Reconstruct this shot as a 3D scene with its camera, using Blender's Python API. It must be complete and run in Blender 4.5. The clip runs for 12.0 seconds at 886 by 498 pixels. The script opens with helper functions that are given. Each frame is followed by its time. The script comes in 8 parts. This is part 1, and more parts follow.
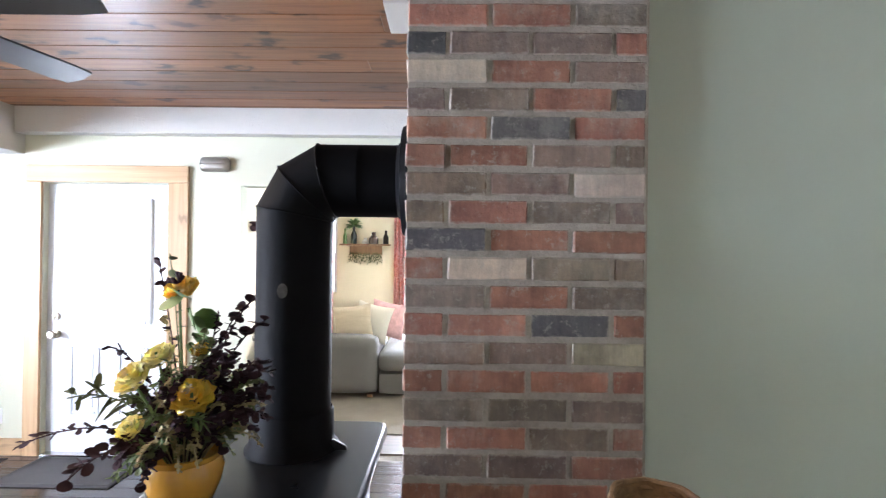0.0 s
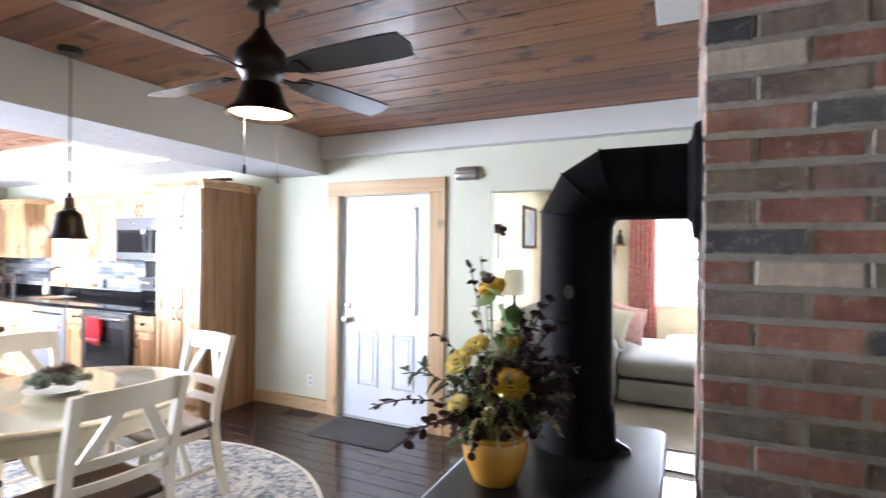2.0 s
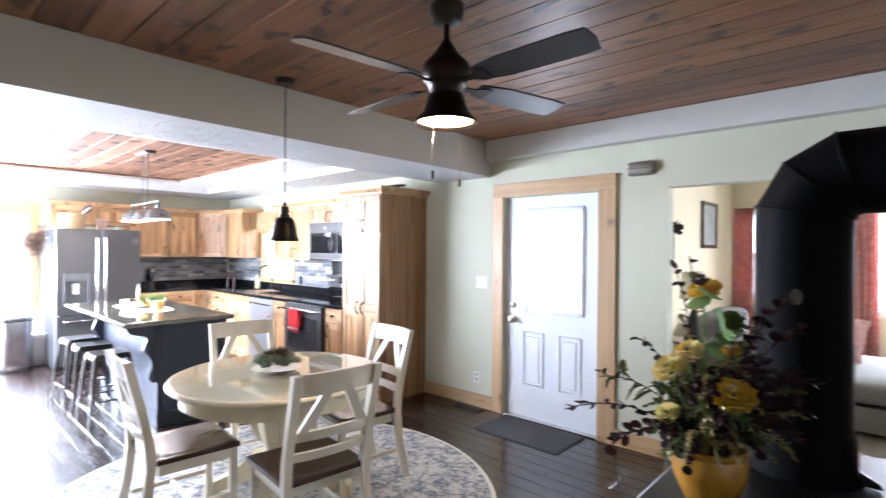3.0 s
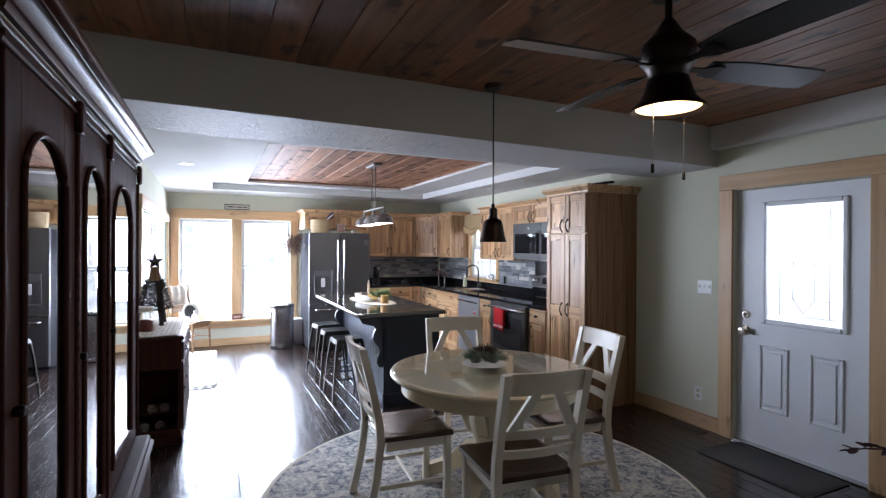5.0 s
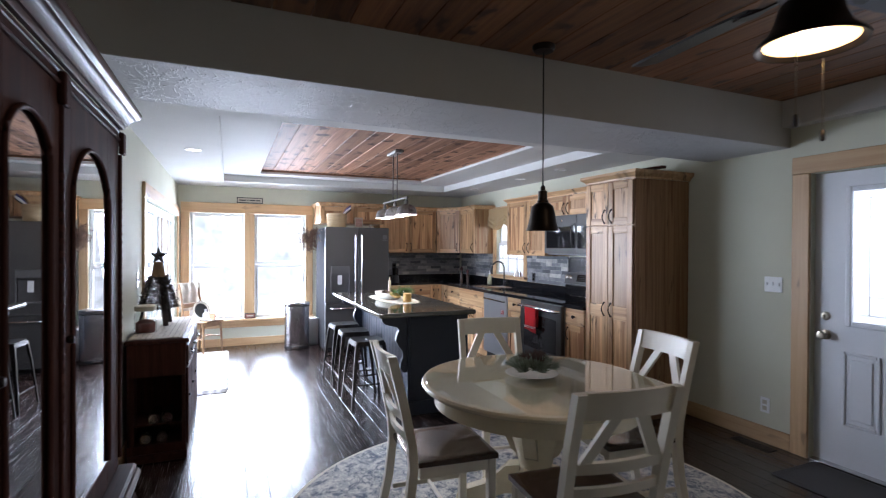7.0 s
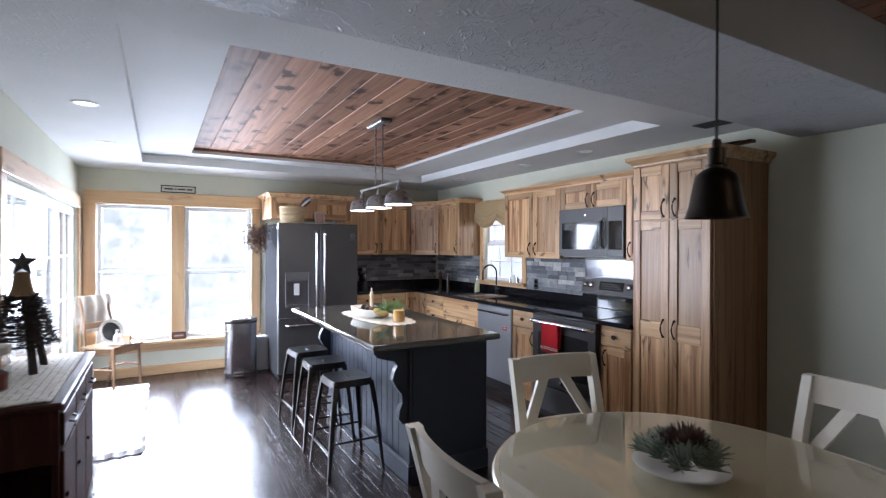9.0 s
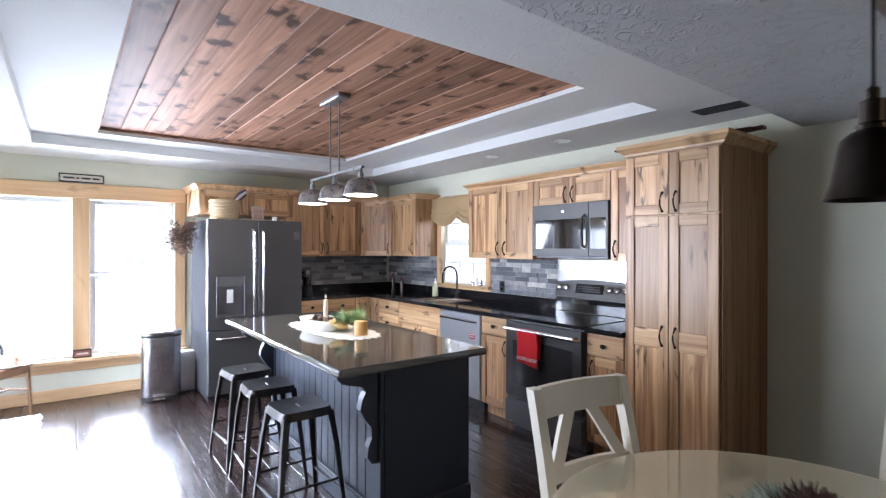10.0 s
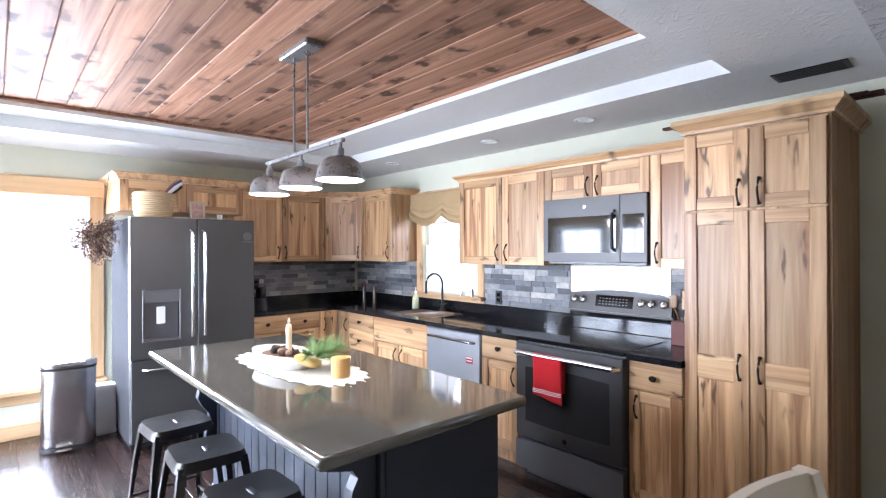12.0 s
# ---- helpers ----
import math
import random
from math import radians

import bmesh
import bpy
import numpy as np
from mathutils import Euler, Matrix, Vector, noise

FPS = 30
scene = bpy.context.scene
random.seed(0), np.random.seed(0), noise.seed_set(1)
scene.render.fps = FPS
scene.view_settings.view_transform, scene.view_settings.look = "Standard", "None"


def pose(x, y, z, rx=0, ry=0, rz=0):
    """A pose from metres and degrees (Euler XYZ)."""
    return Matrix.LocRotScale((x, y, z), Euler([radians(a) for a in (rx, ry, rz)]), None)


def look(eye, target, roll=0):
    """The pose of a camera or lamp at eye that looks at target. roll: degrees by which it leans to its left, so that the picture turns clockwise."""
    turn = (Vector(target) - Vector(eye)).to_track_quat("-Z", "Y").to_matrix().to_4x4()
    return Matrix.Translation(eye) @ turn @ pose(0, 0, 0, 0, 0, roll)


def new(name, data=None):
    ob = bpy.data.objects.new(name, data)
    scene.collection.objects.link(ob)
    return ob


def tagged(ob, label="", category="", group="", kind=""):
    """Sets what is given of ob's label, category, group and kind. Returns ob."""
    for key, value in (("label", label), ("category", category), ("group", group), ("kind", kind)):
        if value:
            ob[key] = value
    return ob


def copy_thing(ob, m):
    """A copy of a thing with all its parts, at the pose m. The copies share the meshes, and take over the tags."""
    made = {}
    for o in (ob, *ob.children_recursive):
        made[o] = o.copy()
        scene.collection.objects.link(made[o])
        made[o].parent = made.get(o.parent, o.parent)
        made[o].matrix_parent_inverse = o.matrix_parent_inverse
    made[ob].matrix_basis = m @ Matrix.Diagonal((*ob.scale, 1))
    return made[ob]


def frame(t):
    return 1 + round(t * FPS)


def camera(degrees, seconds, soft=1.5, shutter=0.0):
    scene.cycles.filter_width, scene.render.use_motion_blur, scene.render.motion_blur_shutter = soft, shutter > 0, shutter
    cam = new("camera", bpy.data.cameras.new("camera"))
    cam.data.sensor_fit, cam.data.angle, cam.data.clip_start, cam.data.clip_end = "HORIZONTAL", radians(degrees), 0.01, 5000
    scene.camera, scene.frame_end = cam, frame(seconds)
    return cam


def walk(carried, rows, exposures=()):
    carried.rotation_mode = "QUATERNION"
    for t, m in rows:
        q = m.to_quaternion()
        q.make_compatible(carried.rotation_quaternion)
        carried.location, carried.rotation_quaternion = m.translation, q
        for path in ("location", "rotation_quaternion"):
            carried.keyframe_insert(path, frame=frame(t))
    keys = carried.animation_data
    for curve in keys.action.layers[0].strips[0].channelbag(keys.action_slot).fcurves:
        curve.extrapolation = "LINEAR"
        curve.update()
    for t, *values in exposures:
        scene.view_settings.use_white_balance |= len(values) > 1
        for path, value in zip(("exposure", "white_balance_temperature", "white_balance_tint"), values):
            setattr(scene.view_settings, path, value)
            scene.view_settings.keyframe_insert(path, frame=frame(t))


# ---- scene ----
cam = camera(83.0, 12.0, soft=1.2, shutter=0.5)
PATH = [
    (0, (0.842, 0.599, 1.525), (0.822, 2.599, 1.536), 0.7),
    (0.5, (0.802, 0.58, 1.525), (0.695, 2.577, 1.537), 0.8),
    (1, (0.76, 0.567, 1.523), (0.439, 2.541, 1.532), 0.8),
    (1.5, (0.721, 0.552, 1.521), (0.14, 2.465, 1.528), 0.7),
    (2, (0.686, 0.511, 1.532), (-0.169, 2.319, 1.532), 0.6),
    (2.5, (0.651, 0.468, 1.532), (-0.465, 2.128, 1.53), 0.5),
    (3, (0.603, 0.439, 1.529), (-0.752, 1.91, 1.526), 0.4),
    (3.5, (0.576, 0.43, 1.53), (-0.975, 1.693, 1.528), 0.4),
    (5.5, (0.528, 0.428, 1.53), (-1.309, 1.22, 1.527), 0.3),
    (6, (0.471, 0.43, 1.514), (-1.369, 1.215, 1.514), 0.3),
    (6.5, (0.339, 0.448, 1.502), (-1.502, 1.231, 1.493), 0.3),
    (7, (0.086, 0.485, 1.482), (-1.753, 1.273, 1.469), 0.3),
    (9, (-1.239, 0.569, 1.478), (-2.977, 1.558, 1.469), 0.2),
    (9.5, (-1.548, 0.601, 1.477), (-3.219, 1.701, 1.471), 0.2),
    (10, (-1.829, 0.658, 1.462), (-3.428, 1.86, 1.459), 0.1),
    (10.5, (-2.1, 0.719, 1.468), (-3.656, 1.976, 1.466), 0.0),
    (11, (-2.332, 0.779, 1.471), (-3.873, 2.054, 1.469), 0.0),
    (11.5, (-2.525, 0.866, 1.479), (-4.024, 2.19, 1.479), -0.1),
    (12, (-2.661, 0.975, 1.481), (-4.15, 2.311, 1.485), -0.2),
]
WB, TINT = 6000, 20
EXPOSURES = [(0, 2.35, WB, TINT), (1.5, 2.1, WB, TINT), (2.5, 1.62, WB, TINT), (3.5, 1.14, WB, TINT), (5.3, -0.57, WB, TINT), (7.2, -0.6, WB, TINT), (9, -0.74, WB, TINT), (10.5, 0.08, WB, TINT), (12, 0.26, WB, TINT)]
walk(cam, [(t, look(eye, target, roll)) for t, eye, target, roll in PATH], EXPOSURES)

# ---- light ----
world = bpy.data.worlds.new("world")
scene.world = world
world.use_nodes = True
wn = world.node_tree
sky = wn.nodes.new("ShaderNodeTexSky")
sky.sky_type = "NISHITA"
sky.sun_disc = False
sky.sun_elevation, sky.sun_rotation = radians(48), radians(200)
wn.links.new(sky.outputs[0], wn.nodes["Background"].inputs[0])
wn.nodes["Background"].inputs[1].default_value = 0.12


def lamp(name, kind, power, m, color=(1, 1, 1), **more):
    data = bpy.data.lights.new(name, kind)
    data.energy, data.color = power, color
    for key, value in more.items():
        setattr(data, key, value)
    ob = new(name, data)
    ob.matrix_world = m
    return ob


lamp("sun", "SUN", 1.2, pose(0, 0, 8, 42, 0, 30), (1, 0.96, 0.9), angle=radians(10))
# daylight in the window openings
DAY, BLUE_DAY = (0.86, 0.94, 1.0), (0.79, 0.905, 1.0)
lamp("daylight_west", "AREA", 480, look((-8.25, 0.78, 1.35), (-4.2, 0.78, -0.6)), BLUE_DAY, shape="RECTANGLE", size=1.5, size_y=1.5, spread=radians(150))
lamp("daylight_south", "AREA", 280, look((-6.25, -0.75, 1.2), (-5.5, 3.0, 0.1)), BLUE_DAY, shape="RECTANGLE", size=2.8, size_y=1.7, spread=radians(130))
lamp("daylight_sink", "AREA", 30, look((-6.2, 4.75, 1.62), (-6.2, 2.2, 0.4)), DAY, shape="RECTANGLE", size=0.7, size_y=0.8)
lamp("daylight_door", "AREA", 8, look((-1.66, 4.6, 1.5), (-1.66, 2, 0.5)), DAY, shape="RECTANGLE", size=0.55, size_y=0.85)
lamp("daylight_living", "AREA", 185, look((1.1, 8.4, 1.65), (1.1, 4.5, 0.2)), DAY, shape="RECTANGLE", size=1.5, size_y=1.1)

# ---- building helpers ----
class Shape:
    """Collects faces for one mesh."""

    def __init__(self):
        self.v, self.f, self.mi, self.sm = [], [], [], []

    def add(self, verts, faces, mi=0, smooth=False, m=None):
        n = len(self.v)
        self.v += [tuple(m @ Vector(p)) if m else tuple(p) for p in verts]
        for f in faces:
            self.f.append([n + i for i in f])
            self.mi.append(mi)
            self.sm.append(smooth)
        return self

    def box(self, x0, y0, z0, x1, y1, z1, c=0.003, mi=0, m=None):
        lo, hi = (min(x0, x1), min(y0, y1), min(z0, z1)), (max(x0, x1), max(y0, y1), max(z0, z1))
        c = min(c, 0.45 * min(h - l for l, h in zip(lo, hi)))
        vs, idx = [], {}
        for sx in (0, 1):
            for sy in (0, 1):
                for sz in (0, 1):
                    s = (sx, sy, sz)
                    for a in range(3):
                        p = []
                        for b in range(3):
                            e = hi[b] if s[b] else lo[b]
                            p.append(e if b == a else e + (-c if s[b] else c))
                        idx[s, a] = len(vs)
                        vs.append(p)
        fs = []
        for a in range(3):
            b, d = [k for k in range(3) if k != a]
            for side in (0, 1):
                q = []
                for u, w in ((0, 0), (1, 0), (1, 1), (0, 1)):
                    s = [0, 0, 0]
                    s[a], s[b], s[d] = side, u, w
                    q.append(idx[tuple(s), a])
                fs.append(q)
            for u in (0, 1):
                for w in (0, 1):
                    s0, s1 = [0, 0, 0], [0, 0, 0]
                    s0[a], s0[b], s0[d] = 0, u, w
                    s1[a], s1[b], s1[d] = 1, u, w
                    s0, s1 = tuple(s0), tuple(s1)
                    fs.append([idx[s0, b], idx[s1, b], idx[s1, d], idx[s0, d]])
        for s in {k[0] for k in idx}:
            fs.append([idx[s, 0], idx[s, 1], idx[s, 2]])
        return self.add(vs, fs, mi, False, m)

    def tube(self, pts, r, n=10, mi=0, m=None, closed=False):
        pts = [Vector(p) for p in pts]
        rs = r if isinstance(r, (list, tuple)) else [r] * len(pts)
        vs, fs = [], []
        up = Vector((0, 0, 1))
        k = len(pts)
        for i, p in enumerate(pts):
            a, b = (pts[(i - 1) % k], pts[(i + 1) % k]) if closed else (pts[max(i - 1, 0)], pts[min(i + 1, k - 1)])
            d = (b - a).normalized()
            s = d.cross(up if abs(d.z) < 0.95 else Vector((0, 1, 0))).normalized()
            t = s.cross(d).normalized()
            for j in range(n):
                w = 2 * math.pi * j / n
                vs.append(p + (s * math.cos(w) + t * math.sin(w)) * rs[i])
        for i in range(k if closed else k - 1):
            i2 = (i + 1) % k
            for j in range(n):
                j2 = (j + 1) % n
                fs.append([i * n + j, i * n + j2, i2 * n + j2, i2 * n + j])
        if not closed:
            fs += [list(range(n))[::-1], list(range((k - 1) * n, k * n))]
        return self.add(vs, fs, mi, True, m)

    def lathe(self, prof, n=32, mi=0, m=None, sx=1, sy=1, caps=True):
        vs = [(r * math.cos(2 * math.pi * j / n) * sx, r * math.sin(2 * math.pi * j / n) * sy, z) for r, z in prof for j in range(n)]
        fs = [[i * n + j, i * n + (j + 1) % n, (i + 1) * n + (j + 1) % n, (i + 1) * n + j] for i in range(len(prof) - 1) for j in range(n)]
        if caps and prof[0][0] > 1e-4:
            fs.append(list(range(n))[::-1])
        if caps and prof[-1][0] > 1e-4:
            fs.append(list(range((len(prof) - 1) * n, len(prof) * n)))
        return self.add(vs, fs, mi, True, m)

    def prism(self, outline, a, b, axis="y", mi=0, m=None):
        """A flat outline (u, w) pulled from a to b along an axis."""
        def at(u, w, k):
            return {"y": (u, k, w), "x": (k, u, w), "z": (u, w, k)}[axis]
        n = len(outline)
        vs = [at(u, w, a) for u, w in outline] + [at(u, w, b) for u, w in outline]
        fs = [list(range(n))[::-1], list(range(n, 2 * n))] + [[i, (i + 1) % n, n + (i + 1) % n, n + i] for i in range(n)]
        return self.add(vs, fs, mi, False, m)

    def grid(self, nu, nv, fn, mi=0, smooth=True, m=None):
        vs = [fn(i / nu, j / nv) for i in range(nu + 1) for j in range(nv + 1)]
        fs = [[i * (nv + 1) + j, (i + 1) * (nv + 1) + j, (i + 1) * (nv + 1) + j + 1, i * (nv + 1) + j + 1] for i in range(nu) for j in range(nv)]
        return self.add(vs, fs, mi, smooth, m)

    def cushion(self, x0, y0, z0, x1, y1, z1, r=0.06, puff=0.02, n=10, mi=0, m=None):
        """A soft block with rounded edges."""
        cx, cy, cz = (x0 + x1) / 2, (y0 + y1) / 2, (z0 + z1) / 2
        hx, hy, hz = (x1 - x0) / 2, (y1 - y0) / 2, (z1 - z0) / 2
        vs, fs = [], []
        for a in range(3):
            for sgn in (-1, 1):
                o = len(vs)
                for i in range(n + 1):
                    for j in range(n + 1):
                        c = [0, 0, 0]
                        c[a], c[(a + 1) % 3], c[(a + 2) % 3] = sgn, 2 * i / n - 1, 2 * j / n - 1
                        p = Vector((c[0] * hx, c[1] * hy, c[2] * hz))
                        core = Vector([max(-h + r, min(h - r, q)) for q, h in zip(p, (hx, hy, hz))])
                        d = p - core
                        q = core + d.normalized() * r if d.length > 1e-6 else p
                        u, w = c[(a + 1) % 3], c[(a + 2) % 3]
                        b = [0, 0, 0]
                        b[a] = sgn * puff * (1 - u * u) * (1 - w * w)
                        vs.append(q + Vector((cx, cy, cz)) + Vector(b))
                fs += [[o + i * (n + 1) + j, o + (i + 1) * (n + 1) + j, o + (i + 1) * (n + 1) + j + 1, o + i * (n + 1) + j + 1] for i in range(n) for j in range(n)]
        return self.add(vs, fs, mi, True, m)

    def mesh(self, name, mats):
        me = bpy.data.meshes.new(name)
        me.from_pydata(self.v, [], self.f)
        for k in mats if isinstance(mats, (list, tuple)) else [mats]:
            me.materials.append(k)
        me.polygons.foreach_set("material_index", self.mi)
        me.polygons.foreach_set("use_smooth", self.sm)
        bm = bmesh.new()
        bm.from_mesh(me)
        bmesh.ops.remove_doubles(bm, verts=bm.verts, dist=0.00002)
        bmesh.ops.recalc_face_normals(bm, faces=bm.faces)
        for e in bm.edges:
            if len(e.link_faces) == 2 and e.calc_face_angle(0) > 0.75:
                e.smooth = False
        bm.to_mesh(me)
        bm.free()
        return me


def slab(x0, y0, x1, y1, z0, z1, r, corner=0.02, under=None):
    """A flat slab with rounded plan corners and a rolled edge of radius r."""
    under = r if under is None else under
    lip = [(under - under * math.sin(math.pi / 2 * i / 4), z0 + under - under * math.cos(math.pi / 2 * i / 4)) for i in range(5)] if under else [(0, z0)]
    lip += [(r - r * math.cos(math.pi / 2 * i / 4), z1 - r + r * math.sin(math.pi / 2 * i / 4)) for i in range(5)]
    n = 6
    rings = []
    for inset, z in lip:
        ring_pts = []
        for cx, cy, a0 in ((x1 - corner, y1 - corner, 0), (x0 + corner, y1 - corner, 90), (x0 + corner, y0 + corner, 180), (x1 - corner, y0 + corner, 270)):
            for i in range(n + 1):
                a = math.radians(a0 + 90 * i / n)
                ring_pts.append((cx + (corner - inset) * math.cos(a), cy + (corner - inset) * math.sin(a), z))
        rings.append(ring_pts)
    m = len(rings[0])
    s = Shape().add([p for q in rings for p in q], [[i * m + j, i * m + (j + 1) % m, (i + 1) * m + (j + 1) % m, (i + 1) * m + j] for i in range(len(rings) - 1) for j in range(m)], 0, True)
    s.add(rings[0], [list(range(m))[::-1]])
    return s.add(rings[-1], [list(range(m))])


def part(name, shape, mats, parent=None, label="", m=None):
    ob = new(name, shape if isinstance(shape, bpy.types.Mesh) else shape.mesh(name, mats))
    if parent:
        ob.parent = parent
    if m is not None:
        ob.matrix_basis = m
    return tagged(ob, label)


def thing(name, label, category, m=None, group="", kind=""):
    ob = new(name)
    ob.empty_display_size = 0.1
    if m is not None:
        ob.matrix_basis = m
    return tagged(ob, label, category, group, kind)


def solo(name, shape, mats, label, category, m=None, group="", kind=""):
    return tagged(part(name, shape, mats, None, "", m), label, category, group, kind)


# ---- materials ----
class Nodes:
    def __init__(self, name):
        self.mat = bpy.data.materials.new(name)
        self.mat.use_nodes = True
        self.t = self.mat.node_tree
        self.b = self.t.nodes["Principled BSDF"]
        self.out = self.t.nodes["Material Output"]

    def n(self, kind, **props):
        node = self.t.nodes.new(kind)
        for k, v in props.items():
            if k[0] == "i" and k[1:].isdigit():
                node.inputs[int(k[1:])].default_value = v
            else:
                setattr(node, k, v)
        return node

    def l(self, a, b):
        self.t.links.new(a, b)

    def coords(self, scale, shift=True, rand=0):
        """Object coordinates, scaled, moved by a random amount for each piece."""
        tc = self.n("ShaderNodeTexCoord")
        mp = self.n("ShaderNodeMapping")
        mp.inputs["Scale"].default_value = scale
        self.l(tc.outputs["Object"], mp.inputs["Vector"])
        if shift:
            oi, ge = self.n("ShaderNodeObjectInfo"), self.n("ShaderNodeNewGeometry")
            ad = self.n("ShaderNodeMath", operation="ADD")
            self.l(oi.outputs["Random"], ad.inputs[0])
            self.l(ge.outputs["Random Per Island"], ad.inputs[1])
            mu = self.n("ShaderNodeMath", operation="MULTIPLY", i1=31.7)
            self.l(ad.outputs[0], mu.inputs[0])
            self.l(mu.outputs[0], mp.inputs["Location"])
            fr = self.n("ShaderNodeMath", operation="FRACT")
            self.l(ad.outputs[0], fr.inputs[0])
            self.rand = fr.outputs[0]
        return mp.outputs[0]

    def noise(self, vec, scale, detail=4.0, rough=0.55, dist=0.0):
        k = self.n("ShaderNodeTexNoise")
        k.inputs["Scale"].default_value, k.inputs["Detail"].default_value = scale, detail
        k.inputs["Roughness"].default_value, k.inputs["Distortion"].default_value = rough, dist
        self.l(vec, k.inputs["Vector"])
        return k.outputs["Fac"]

    def ramp(self, fac, stops):
        r = self.n("ShaderNodeValToRGB")
        e = r.color_ramp.elements
        while len(e) < len(stops):
            e.new(0.5)
        for k, (p, c) in zip(e, stops):
            k.position, k.color = p, (*c, 1) if len(c) == 3 else c
        self.l(fac, r.inputs[0])
        return r.outputs[0]

    def mix(self, a, b, fac, mode="MIX"):
        k = self.n("ShaderNodeMix", data_type="RGBA", blend_type=mode)
        for sock, val in ((k.inputs[0], fac), (k.inputs[6], a), (k.inputs[7], b)):
            if isinstance(val, (int, float)):
                sock.default_value = val
            elif isinstance(val, tuple):
                sock.default_value = (*val, 1)
            else:
                self.l(val, sock)
        return k.outputs[2]

    def bump(self, height, strength=0.2, dist=0.01):
        k = self.n("ShaderNodeBump")
        k.inputs["Strength"].default_value, k.inputs["Distance"].default_value = strength, dist
        self.l(height, k.inputs["Height"])
        self.l(k.outputs[0], self.b.inputs["Normal"])

    def put(self, name, val):
        if isinstance(val, (int, float)):
            self.b.inputs[name].default_value = val
        elif isinstance(val, tuple):
            self.b.inputs[name].default_value = (*val, 1)
        else:
            self.l(val, self.b.inputs[name])


def shade(c, k):
    return tuple(min(1, x * k) for x in c)


def plain(name, col, rough=0.5, metal=0.0, vary=0.12, scale=3.0, fine=40.0, bump=0.05, spec=0.5, coat=0.0, stretch=(1, 1, 1)):
    """A painted, cast or woven surface with cloudy and fine variation."""
    k = Nodes(name)
    v = k.coords(stretch)
    a, b = k.noise(v, scale), k.noise(v, fine, 6)
    c = k.ramp(a, [(0.3, shade(col, 1 - vary)), (0.7, shade(col, 1 + vary))])
    c = k.mix(c, k.ramp(b, [(0.3, shade(col, 1 - vary)), (0.75, shade(col, 1 + vary))]), 0.35)
    k.put("Base Color", c)
    r = k.n("ShaderNodeMapRange", i3=max(0.02, rough - 0.08), i4=min(1, rough + 0.1))
    k.l(b, r.inputs[0])
    k.l(r.outputs[0], k.b.inputs["Roughness"])
    k.put("Metallic", metal)
    k.put("Specular IOR Level", spec)
    if coat:
        k.put("Coat Weight", coat)
        k.put("Coat Roughness", 0.08)
    if bump:
        k.bump(b, bump, 0.004)
    return k.mat


